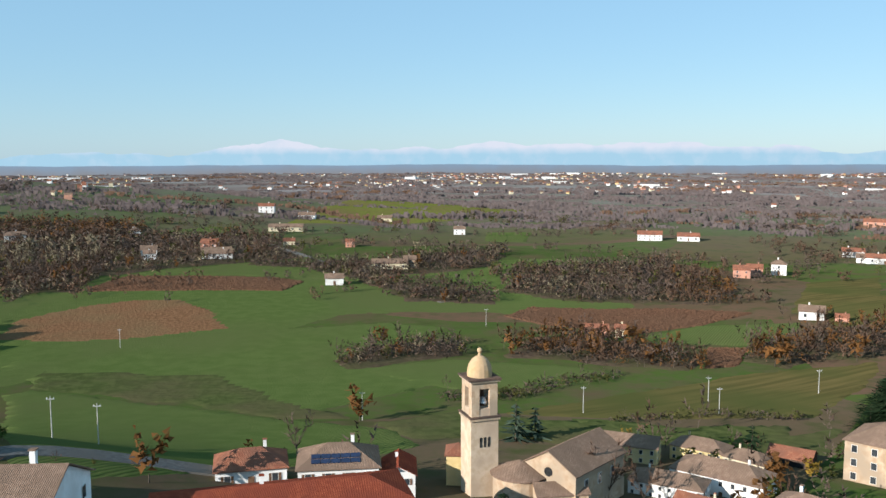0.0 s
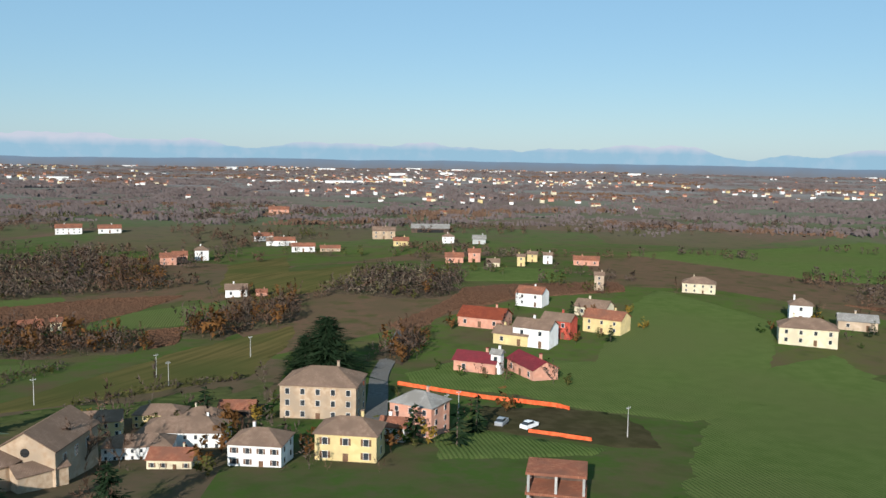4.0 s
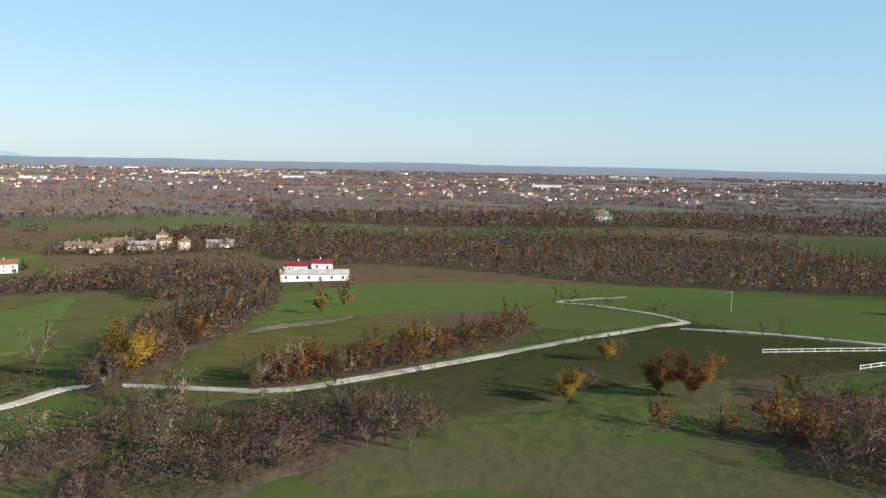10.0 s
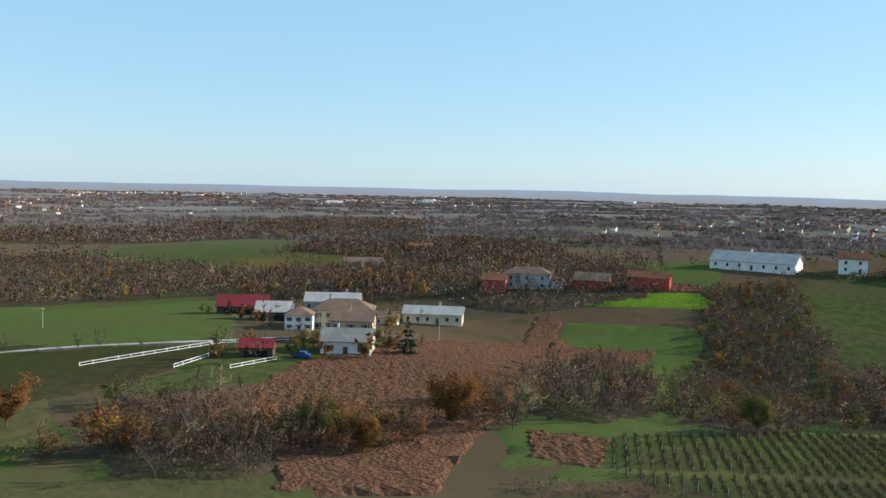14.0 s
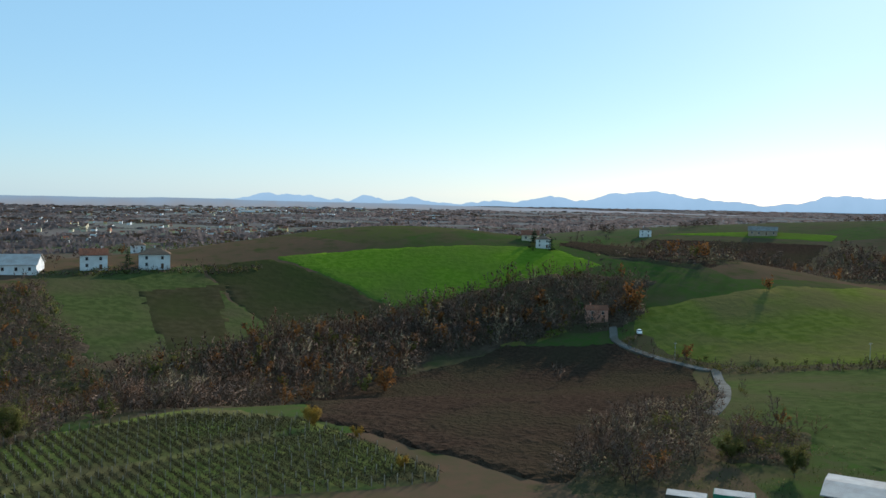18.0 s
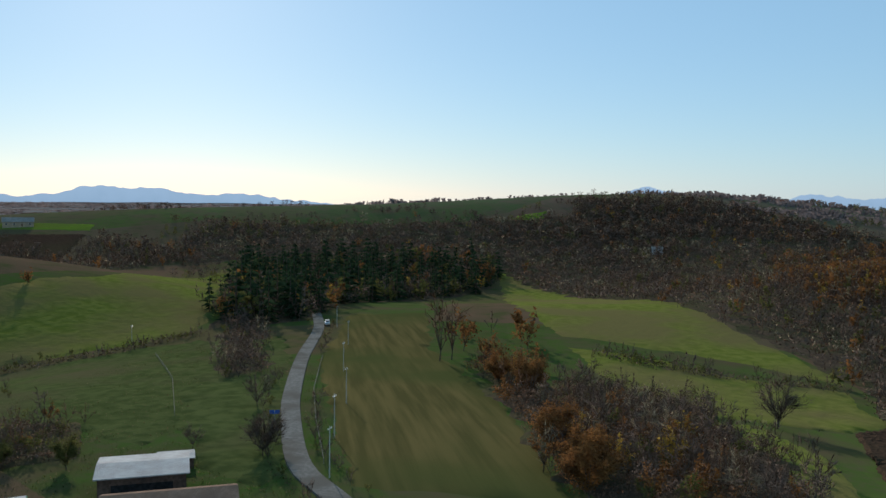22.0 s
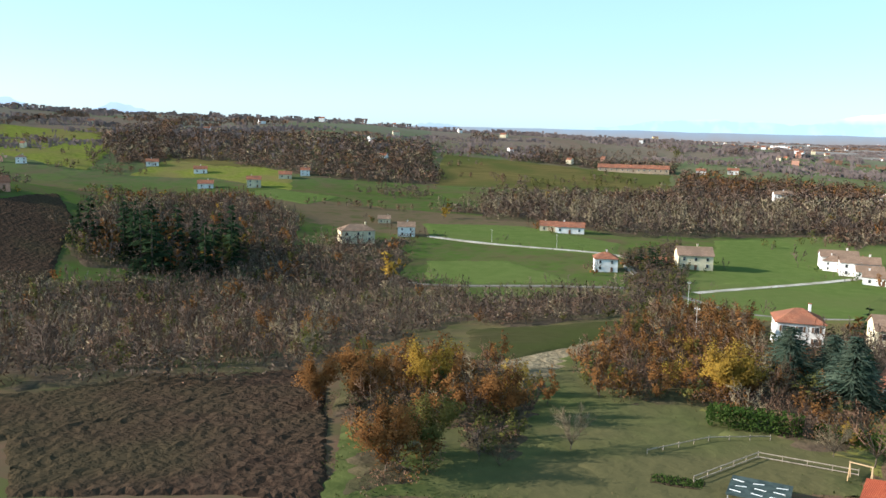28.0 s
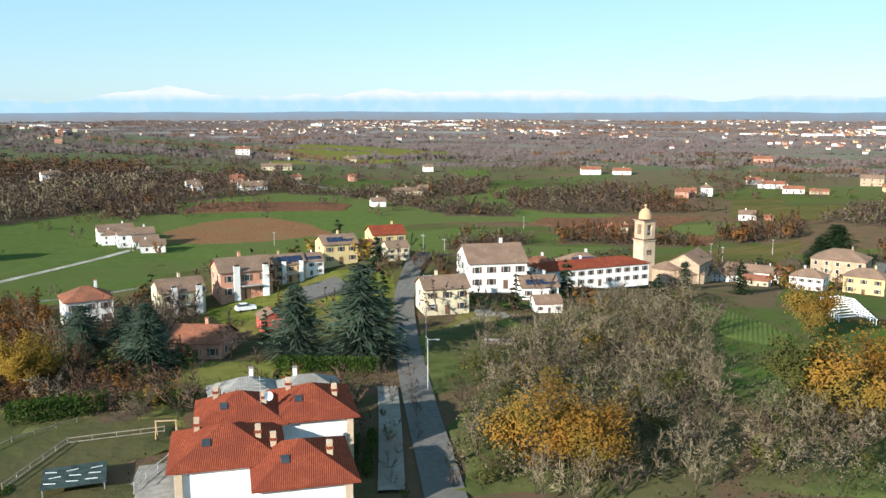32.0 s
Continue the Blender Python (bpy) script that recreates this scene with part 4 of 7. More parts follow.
wood("russet", 8, [(176, 460), (202, 540), (225, 525), (203, 449)])
wood("mixed", 9, [(-208, 672), (-150, 717), (-121, 649), (-85, 512), (-99, 460)])
wood("mixed", 9, [(22, 570), (91, 632), (126, 642), (114, 569), (90, 551), (44, 532)])
wood("hedge", 4, [(122, 293), (167, 297), (165, 294), (121, 287)])
wood("russet", 5, [(209, 296), (231, 320), (248, 322), (227, 302), (209, 285)])
wood("bare", 6, [(253, 405), (307, 445), (331, 406), (287, 360), (267, 368)])
wood("scrub", 3.5, [(127, 128), (129, 117), (121, 105), (118, 115)])
wood("bare", 5, [(128, 74), (162, 87), (199, 84), (197, 75), (144, 66), (139, 47), (130, 45), (125, 52), (107, 42), (108, 57), (118, 68)])
wood("bare", 4, [(135, 61), (147, 47), (171, 20), (175, 8), (140, 45), (130, 45)])
wood("scrub", 4, [(164, 76), (206, 69), (237, 62), (213, 59), (176, 60), (158, 69)])
wood("bare", 5, [(116, 27), (134, 13), (155, -13), (137, -9), (118, 7), (110, 26)])
wood("bare", 6, [(440, 87), (433, 47), (478, -5), (483, -42), (396, -2), (400, 59)])
wood("russet", 6, [(342, 107), (367, 104), (340, 90), (323, 95)])
wood("hedge", 4, [(411, 167), (425, 154), (360, 105), (345, 108)])
wood("mixed", 8, [(541, 42), (686, -65), (667, -108), (559, -88), (515, -7), (521, 41)])
wood("bare", 4.5, [(116, 6), (122, -7), (130, -25), (129, -45), (116, -43), (111, -31), (105, -22), (97, -8), (99, 11)])
wood("mixed", 5, [(165, 9), (220, 7), (315, -18), (362, -59), (347, -61), (263, -31), (210, -12), (162, 0)])
wood("autumn", 4, [(162, -20), (184, -48), (197, -72), (223, -106), (211, -106), (176, -69), (157, -41), (152, -21)])
wood("mixed", 7, [(458, -26), (421, -69), (367, -60), (349, -20), (417, 19)])
wood("autumn", 4, [(107, -68), (106, -80), (96, -88), (79, -101), (67, -103), (58, -110), (58, -116), (65, -119), (82, -112), (95, -100), (109, -77)])
wood("bare", 5, [(117, -17), (123, -23), (136, -36), (127, -44), (116, -40), (113, -30), (105, -19), (108, -15)])
wood("mixed", 8, [(501, -75), (404, -161), (319, -237), (240, -297), (375, -457), (522, -442), (613, -244), (712, -107)])
wood("mixed", 7, [(229, -287), (338, -418), (291, -579), (142, -286), (167, -271)])
wood("mixed", 9, [(777, -117), (673, -318), (454, -900), (623, -1231), (852, -402), (872, -131)])
wood("mixed", 10, [(-113, 487), (-79, 484), (-92, 571), (-80, 657), (-234, 724)])
wood("autumn", 6, [(61, -126), (49, -134), (53, -150), (65, -151), (68, -141)])
wood("mixed", 9, [(330, -374), (172, -289), (101, -276), (63, -310), (76, -369), (238, -544), (334, -484)])
wood("bare", 5, [(124, -117), (87, -116), (71, -100), (71, -89), (87, -82)])
wood("hedge", 3, [(-178, -260), (-183, -242), (-193, -219), (-215, -199), (-247, -186), (-239, -180), (-208, -192), (-187, -213), (-179, -237), (-175, -257)])
# brush added in place of the dark line of a steep bank
wood("hedge", 3, [(-255, -48), (-243, -29), (-239, -6), (-246, 18), (-238, 18), (-231, -5), (-234, -28), (-246, -46)])
wood("hedge", 3, [(-121, -282), (-150, -282), (-160, -278), (-158, -275), (-149, -279), (-119, -278)])
wood("hedge", 4, [(43, -105), (20, -115), (18, -112), (41, -102)])
wood("mixed", 9, [(423, -585), (200, -548), (190, -649), (261, -774), (453, -686)])
wood("hedge", 6, [(23, -366), (-68, -372), (-69, -380), (23, -375)])
wood("mixed", 6, [(-25, -237), (-45, -242), (-114, -272), (-162, -278), (-160, -301), (-116, -313), (-77, -309), (-29, -274)])
wood("mixed", 8, [(-193, -331), (-441, -363), (-486, -406), (-490, -458), (-251, -303), (-218, -333)])
wood("bare", 4.5, [(-60, -102), (-81, -127), (-103, -136), (-123, -151), (-111, -131), (-92, -111), (-71, -93)])
wood("scrub", 4, [(-88, -105), (-100, -98), (-117, -113), (-113, -127)])
wood("bare", 5, [(-165, -119), (-178, -114), (-263, -171), (-263, -187)])
wood("conifer", 7, [(-252, -184), (-274, -159), (-361, -179), (-504, -161), (-577, -184), (-559, -239), (-461, -311)])
wood("mixed", 13, [(-402, -375), (-496, -334), (-575, -188), (-388, -38), (-821, -84), (-717, -230), (-580, -426)])
wood("autumn", 6, [(-205, -71), (-225, -65), (-172, -38), (-152, -7), (-116, -1), (-111, -20), (-141, -36)])
wood("mixed", 12, [(-576, -103), (-357, -30), (-310, -6), (-255, 22), (-202, 25), (-180, 60), (-383, 126), (-427, 98), (-766, 72), (-740, -88), (-698, -203)])
wood("autumn", 7, [(-462, 3), (-733, 55), (-440, 69), (-371, 49), (-407, 18)])
wood("mixed", 6.5, [(-385, -19), (-310, 23), (-206, 25), (-212, 56), (-138, 60), (-109, 84), (-103, 96), (-269, 246), (-273, 138), (-305, 98), (-405, 62), (-536, 6)])
wood("autumn", 7, [(-536, 6), (-706, 80), (-438, 73), (-387, 59), (-387, 24)])
wood("bare", 4.5, [(-120, -27), (-113, 7), (-134, 8), (-188, -13), (-201, -45)])
wood("mixed", 7, [(-334, 177), (-269, 246), (-341, 311), (-484, 383), (-373, 212)])
wood("bare", 5.5, [(-135, 60), (-134, 84), (-110, 106), (-148, 209), (-192, 260), (-244, 258), (-278, 215), (-287, 149), (-302, 137)])
wood("autumn", 4.5, [(-83, 81), (-75, 92), (-68, 98), (-59, 98), (-71, 112), (-89, 121), (-101, 102)])
wood("autumn", 5, [(-62, 63), (-57, 71), (-68, 78), (-71, 73)])
wood("scrub", 4, [(-63, 120), (-56, 123), (-58, 148), (-74, 189), (-81, 174)])
wood("mixed", 8, [(-307, 244), (-292, 293), (-267, 318), (-222, 255), (-233, 222), (-271, 218)])
wood("pale", 8, [(-302, 430), (-198, 403), (-102, 550), (-121, 649), (-307, 533), (-344, 426)])
wood("mixed", 11, [(-760, 457), (-776, 551), (-569, 703), (-429, 545), (-512, 488), (-625, 485), (-693, 438)])
wood("russet", 9, [(-288, 677), (-129, 687), (-149, 788), (-314, 749)])
wood("bare", 9, [(-491, 736), (-336, 798), (-320, 751), (-465, 696)])
wood("mixed", 9, [(-287, 404), (-160, 475), (1, 603), (-48, 753), (-282, 692), (-376, 531)])
wood("sunny", 3.6, [(13, 82), (16, 104), (22, 117), (32, 144), (50, 164), (86, 194), (68, 145), (56, 111), (42, 78)])
wood("sunny", 4, [(63, 105), (82, 112), (57, 76), (43, 78)])
wood("autumn", 6, [(-45, 123), (-27, 109), (-20, 125), (-27, 152), (-47, 164), (-54, 149)])
wood("scrub", 4.5, [(50, -329), (18, -358), (12, -306), (-2, -267), (1, -180), (9, -161), (26, -150), (33, -164), (40, -262)])
wood("mixed", 5, [(1, -266), (-35, -276), (-68, -307), (-112, -321), (-167, -330), (-194, -325), (-215, -303), (-193, -270), (-162, -276), (-120, -285), (-95, -259), (-51, -229), (-16, -181), (1, -164)])
wood("bare", 4.5, [(50, -141), (35, -143), (32, -159), (42, -201), (61, -207), (58, -164)])
wood("autumn", 3.5, [(-71, 134), (-87, 187), (-88, 235), (-52, 176), (-36, 135), (-35, 118), (-45, 127), (-53, 113)])
wood("scrub", 3.5, [(-74, 101), (-68, 107), (-55, 92), (-52, 82), (-60, 81)])
wood("bare", 3.5, [(-42, 175), (-36, 182), (-28, 184), (-24, 154), (-33, 149)])
wood("bare", 5, [(-169, 232), (-135, 278), (-108, 226), (-120, 182), (-133, 186)])
wood("conifer", 5, [(-332, 176), (-332, 212), (-306, 246), (-266, 211), (-306, 171)])
wood("scrub", 4, [(-172, 358), (-171, 413), (-127, 316), (-97, 233), (-114, 243)])
wood("mixed", 8, [(-823, -181), (-879, -75), (-787, 89), (-727, 8), (-721, -78), (-669, -148)])
wood("mixed", 8, [(-790, 458), (-831, 579), (-660, 450), (-676, 415)])
wood("mixed", 7, [(-874, 151), (-840, 208), (-438, 166), (-412, 150), (-787, 184)])
wood("autumn", 6, [(-659, -1), (-759, 86), (-458, 76), (-371, 52), (-398, 25)])



def verges():
    """Hedge shrubs and saplings along the lanes."""
    rng = random.Random(31)
    places = []
    for line, width in ROADS[1:]:
        run = 0.0
        for a, b in zip(line, line[1:]):
            run += (b - a).length
            if run < 2.2:
                continue
            run = 0.0
            n = Vector((a.y - b.y, b.x - a.x)).normalized()
            for s in (-1, 1):
                if noise.noise((a.x / 30, a.y / 30, 4.0 * s)) > 0.02:
                    q = a + n * s * (width / 2 + rng.uniform(1.5, 3.5))
                    sh, leaf, lo, hi = rng.choice((("shrub", TWIG, 1.2, 2.6), ("shrub", TWIG_RED, 1.2, 2.6), ("leafy", LEAF_OLIVE, 1.0, 2.4), ("bare", TWIG, 2.5, 5)))
                    places.append((q.x, q.y, rng.uniform(lo, hi), sh, leaf, 1 if q.length < 260 else 2))
    plant("hedgerow", places, "straggling brown and olive hedge along the lanes", "hedge")


verges()


def scattered_woods():
    """Scattered trees and short hedges over the near hills and the start of the plain."""
    rng = random.Random(77)
    places = []
    for _ in range(330):
        d = 470 + 560 * rng.random()
        a = rng.uniform(0, 2 * math.pi)
        x, y = d * math.sin(a), d * math.cos(a)
        copse = rng.random() < 0.3
        turn = a + math.pi / 2 + rng.gauss(0, 0.35) if rng.random() < 0.75 else a + rng.gauss(0, 0.5)
        long = rng.uniform(40, 120)
        leaf0 = rng.choice((TWIG, TWIG, TWIG, TWIG_RED, TWIG_RED, LEAF_OLIVE))
        for _ in range(int(long / 4.5 * (2.2 if copse else 1))):
            s, w = rng.uniform(-0.5, 0.5) * long, rng.gauss(0, (long * 0.16 if copse else 2.5))
            px, py = x + math.sin(turn) * s + math.cos(turn) * w, y + math.cos(turn) * s - math.sin(turn) * w
            leaf = leaf0 if rng.random() < 0.7 else rng.choice((TWIG, TWIG_RED, TWIG))
            places.append((px, py, rng.uniform(3, 6.5), "bare" if leaf is not LEAF_OLIVE else "leafy", leaf, 3))
    plant("distant_trees", places, "scattered bare trees and hedges on the near hills")


def belts():
    """Tree belts and hedges beyond: long ragged bands of brush, thousands across the plain."""
    rng = np.random.default_rng(5)
    vs, ns, ms = [], [], []
    for _ in range(3000):
        d = 850 + 3500 * rng.random() ** 1.1
        a = rng.uniform(0, 2 * math.pi)
        cx, cy = d * math.sin(a), d * math.cos(a)
        turn = a + math.pi / 2 + rng.normal(0, 0.3)
        long = rng.uniform(50, 150) + d * rng.uniform(0.0, 0.1)
        deep = rng.choice((3.0, 3.0, 8.0, 22.0))
        tall = rng.uniform(3.0, 6.5)
        step = d * 0.0011
        n = int(long / step * (1.0 if deep < 5 else 1.7))
        s, w = rng.uniform(-0.5, 0.5, n) * long, rng.normal(0, deep, n)
        x, y = cx + math.sin(turn) * s + math.cos(turn) * w, cy + math.cos(turn) * s - math.sin(turn) * w
        z = terrain(x, y)
        swell = 0.55 + 0.3 * np.sin(s / 9 + cx) + rng.uniform(-0.2, 0.3, n)
        top = tall * np.clip(swell, 0.2, 1.1)
        side = np.column_stack([np.cos(np.full(n, a)), -np.sin(np.full(n, a)), 0 * s])
        half = side * (step * rng.uniform(0.9, 2.0, n))[:, None]
        mid = np.column_stack([x, y, z - 0.4])
        tip = np.column_stack([x + rng.normal(0, 1, n), y + rng.normal(0, 1, n), z + top])
        up = rng.random(n) < 0.5
        tri = np.where(up[:, None, None], np.stack([mid - half, mid + half, tip], 1), np.stack([tip + half, tip - half, mid], 1))
        vs.append(tri.reshape(-1, 3))
        nr = np.array([-math.sin(a), -math.cos(a), 1.1]) + rng.normal(0, 0.3, (n, 3))
        ns.append(np.repeat(nr / np.linalg.norm(nr, axis=1, keepdims=True), 3, 0))
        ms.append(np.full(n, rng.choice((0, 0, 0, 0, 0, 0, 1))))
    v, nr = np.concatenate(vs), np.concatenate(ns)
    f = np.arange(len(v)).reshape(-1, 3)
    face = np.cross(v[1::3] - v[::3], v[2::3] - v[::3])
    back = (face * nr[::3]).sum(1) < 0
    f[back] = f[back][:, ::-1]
    tagged(new("distant_woods", mesh_of("distant_woods", v, f, [HAZED_BRUSH, TWIG_RED, LEAF_OLIVE], np.concatenate(ms), True, nr)), "distant brown tree belts and hedges across the plain", "wood", kind="stuff")


scattered_woods()
belts()


def tree(x, y, h, kind, leaf, label, name="tree", wide=1.1, seed=0, level=0):
    """A single tree: a trunk with limbs, and a crown."""
    (wv, wf, wr), (cv, cf, cr) = shape(kind, level, seed % 4)
    ob = tagged(new(name), label, "tree")
    ob.location = (x, y, high(x, y))
    ob.rotation_euler = (0, 0, seed * 1.7)
    for pname, v, f, nr, m in (("trunk", wv, wf, wr, BARK), ("crown", cv, cf, cr, leaf)):
        key = (pname, kind, level, seed % 4, leaf.name)
        if key not in SHAPES:
            SHAPES[key] = mesh_of(pname, v, f, m, None, True, nr)
        p = new(pname, SHAPES[key])
        p.parent = ob
        p.scale = (h * wide, h * wide, h)
    return ob



# ---- houses ----
def part(name, me, parent, at=(0, 0, 0), turn=0, label=""):
    ob = new(name, me)
    ob.parent = parent
    ob.location = at
    ob.rotation_euler = (0, 0, turn)
    if label:
        ob["label"] = label
    return ob


MESHES = {}


def solid(name, verts, faces, mats, index=None):
    me = bpy.data.meshes.new(name)
    me.from_pydata([tuple(v) for v in verts], [], [tuple(f) for f in faces])
    for m in (mats if isinstance(mats, (list, tuple)) else [mats]):
        me.materials.append(m)
    if index:
        for p, i in zip(me.polygons, index):
            p.material_index = i
    me.update()
    return me


def box(name, sx, sy, sz, material, bevel=0.0):
    """A box on its base, centred in plan, with a bevelled rim if asked; alike boxes share one mesh."""
    key = (name, round(sx, 2), round(sy, 2), round(sz, 2), material.name, bevel)
    if key not in MESHES:
        bm = bmesh.new()
        bmesh.ops.create_cube(bm, size=1, matrix=Matrix.Translation((0, 0, sz / 2)) @ Matrix.Diagonal((sx, sy, sz, 1)))
        if bevel:
            bmesh.ops.bevel(bm, geom=bm.edges[:], offset=bevel, segments=2, affect="EDGES")
        me = bpy.data.meshes.new(name)
        bm.to_mesh(me)
        bm.free()
        me.materials.append(material)
        MESHES[key] = me
    return MESHES[key]


def tube(name, r, h, material, sides=10, r2=None):
    key = (name, "tube", round(r, 3), round(h, 2), material.name, sides, r2)
    if key not in MESHES:
        bm = bmesh.new()
        bmesh.ops.create_cone(bm, cap_ends=True, segments=sides, radius1=r, radius2=r if r2 is None else r2, depth=h, matrix=Matrix.Translation((0, 0, h / 2)))
        me = bpy.data.meshes.new(name)
        bm.to_mesh(me)
        bm.free()
        me.materials.append(material)
        MESHES[key] = me
    return MESHES[key]


def gable_wall(w, d, h, rise, material):
    """House walls closed by gables; the ridge runs along the width."""
    x, y = w / 2, d / 2
    v = [(-x, -y, -1.2), (x, -y, -1.2), (x, y, -1.2), (-x, y, -1.2), (-x, -y, h), (x, -y, h), (x, y, h), (-x, y, h), (-x, 0, h + rise), (x, 0, h + rise)]
    f = [(0, 1, 5, 4), (2, 3, 7, 6), (1, 2, 6, 9, 5), (3, 0, 4, 8, 7), (4, 5, 9, 8), (6, 7, 8, 9)]
    return solid("wall", v, f, material)


def slab_roof(w, d, h, rise, kind, material, over=0.45, thick=0.16):
    """A tiled roof with eaves and thickness: gable or hip."""
    x, y = w / 2 + over, d / 2 + over
    drop = rise / (d / 2) * over
    z0, z1 = h - drop + 0.05, h + rise + 0.05
    k = 0 if kind == "gable" else min(y * 0.95, x * 0.98)
    lo = [(-x, -y, z0), (x, -y, z0), (x, y, z0), (-x, y, z0), (-x + k, 0, z1), (x - k, 0, z1)]
    v = [(a, b, c + thick) for a, b, c in lo] + lo
    top = [(0, 1, 5, 4), (2, 3, 4, 5)] + ([(1, 2, 5), (3, 0, 4)] if k else [])
    f = top + [tuple(i + 6 for i in reversed(q)) for q in top]
    rim = [(0, 1), (1, 2), (2, 3), (3, 0)] if k else [(0, 1), (1, 5), (5, 2), (2, 3), (3, 4), (4, 0)]
    f += [(b, a, a + 6, b + 6) for a, b in rim]
    return solid("roof", v, f, material)


def window(parent, x, y, z, turn, w=1.0, h=1.35, shutters=True, frame=None):
    """A window in its wall: a frame, a dark pane, a sill and two shutters."""
    fr = part("window", box("window", w + 0.16, 0.12, h + 0.16, frame or FRAME), parent, (x, y, z), turn)
    part("pane", box("pane", w, 0.06, h, GLASS), fr, (0, -0.045, 0.08))
    if shutters:
        for s in (-1, 1):
            part("shutter", box("shutter", w * 0.46, 0.06, h, SHUTTER), fr, (s * (w * 0.75 + 0.08), -0.04, 0.08))
    return fr


WALL_WORD = {"white": "white-rendered", "cream": "cream-rendered", "yellow": "yellow-rendered", "ochre": "old ochre-rendered", "stone": "tan brick", "pale_stone": "pale brick", "red": "red-rendered", "pink": "salmon-pink", "grey": "grey-rendered", "brown": "dark timber"}
ROOF_WORD = {"red": "new red tile roof", "brown": "weathered brown tile roof", "rust": "faded red tile roof", "grey": "grey tile roof", "metal": "pale sheet-metal roof", "crimson": "crimson sheet roof"}


HOMES = []


def house(x, y, turn, w, d, floors, kind, roof, wall, rich=None, rise=None, name="house", panels=0, scale=None):
    """A house at a place: walls, roof, chimney, door and its windows on the near front and one flank."""
    far = math.hypot(x, y)
    if name == "house":
        HOMES.append((x, y, max(w, d)))
    small = scale or (min(1.0, max(0.4, w / 10.5)) if far > 110 else 1.0)
    w, d = w / small, d / small if scale else d / (small + 1) * 2
    h = {1: 3.4, 2: 6.0, 3: 8.8}[floors]
    corners = [(x + a * w / 2, y + b * d / 2) for a in (-1, 1) for b in (-1, 1)]
    base = sum(high(*c) for c in corners) / 4
    storeys = {1: "single-storey", 2: "two-storey", 3: "three-storey"}[floors]
    ob = tagged(new(name), f"{storeys} {WALL_WORD[wall]} house with a {ROOF_WORD[roof]}", "house")
    ob.location, ob.rotation_euler = (x, y, base), (0, 0, radians(turn))
    ob.scale = (small, small, small)
    swap = d > w * 1.15 and kind == "gable"
    ww, dd = (d, w) if swap else (w, d)
    rise = rise or min(dd, ww) * 0.22 + 0.3
    q = math.pi / 2 if swap else 0
    part("wall", gable_wall(ww, dd, h, rise if kind == "gable" else 0.02, WALL[wall]), ob, turn=q)
    part("roof", slab_roof(ww, dd, h, rise, kind, ROOF[roof]), ob, turn=q)
    rng = random.Random(int(x * 7 + y * 13))
    if wall != "brown":
        ch = part("chimney", box("chimney", 0.6, 0.6, rise + 1.0, WALL[wall]), ob, (rng.uniform(-0.3, 0.3) * w, d * 0.12, h + 0.1))
        part("chimney_cap", box("chimney_cap", 0.8, 0.8, 0.14, ROOF[roof]), ch, (0, 0, rise + 1.0))
    if wall == "brown":
        part("opening", box("opening", w * 0.7, 0.1, 2.4, BLACK), ob, (0, -d / 2 - 0.03, 0.05))
        return ob
    if wall in ("pink", "ochre", "cream") and floors == 2 and far < 240 and x < 5 and y > 120:
        for s in (-0.2, 0.36):
            slab = part("chimney_breast", box("chimney_breast", 1.3, 0.6, h + 1.5, WALL["white"]), ob, (s * w, -d / 2 - 0.34, -0.3), 0, "white outer chimney breast")
            part("chimney_cap", box("chimney_cap", 1.0, 0.5, 0.3, BLACK), slab, (0, 0, h + 1.5))
        part("balcony", box("balcony", w * 0.4, 1.2, 0.18, CONCRETE), ob, (0.08 * w, -d / 2 - 0.62, 2.7))
    step = 3.2 if far < 330 else 4.6
    n = max(1, int(w / step))
    for fl in range(floors):
        for i in range(n):
            px = -w / 2 + (i + 0.5) * w / n
            if fl == 0 and i == n // 2:
                part("door", box("door", 1.1, 0.14, 2.1, SHUTTER), ob, (px, -d / 2 - 0.03, 0.02))
            else:
                window(ob, px, -d / 2 - 0.03, 1.0 + 2.75 * fl, 0, shutters=far < 260)
    m = max(1, int(d / 4.5))
    if far < 330:
        for fl in range(floors):
            for i in range(m):
                py = -d / 2 + (i + 0.5) * d / m
                for s in (1, -1):
                    window(ob, s * (w / 2 + 0.03), py, 1.0 + 2.75 * fl, s * math.pi / 2, shutters=False)
    for i in range(panels):
        r, c = divmod(i, 5)
        slope = math.atan2(rise, dd / 2)
        pn = part("solar_panel", box("solar_panel", 1.6, 1.0, 0.06, PANEL), ob, (-w * 0.28 + c * 1.7, -d / 2 + 1.2 + r * 1.05, 0))
        pn.rotation_euler = (slope, 0, 0)
        pn.location.z = h + 0.32 + (d / 2 + pn.location.y) * math.tan(slope)
    return ob


house(70.2, 224.5, 7, 11.0, 8.5, 2, "hip", "brown", "white", panels=10, scale=0.8)
house(78.6, 226.6, 3, 4.6, 7.0, 2, "gable", "red", "white", scale=0.66)
house(57.9, 224.2, 13, 9.6, 7.0, 1, "hip", "rust", "white", scale=0.8)
house(66.1, 203.5, 15, 29.1, 9.0, 2, "hip", "red", "white", rise=1.8, scale=0.78)
house(162.9, 247.5, -43, 15.9, 11.1, 3, "hip", "brown", "stone", scale=0.86)
house(147.8, 212.4, -45, 10.4, 7.3, 2, "hip", "brown", "yellow", scale=0.84)
house(161.7, 219.4, -48, 4.6, 4.1, 1, "gable", "rust", "white", scale=0.91)
house(169.4, 222.0, -66, 9.1, 7.3, 3, "hip", "grey", "pink", scale=0.73)
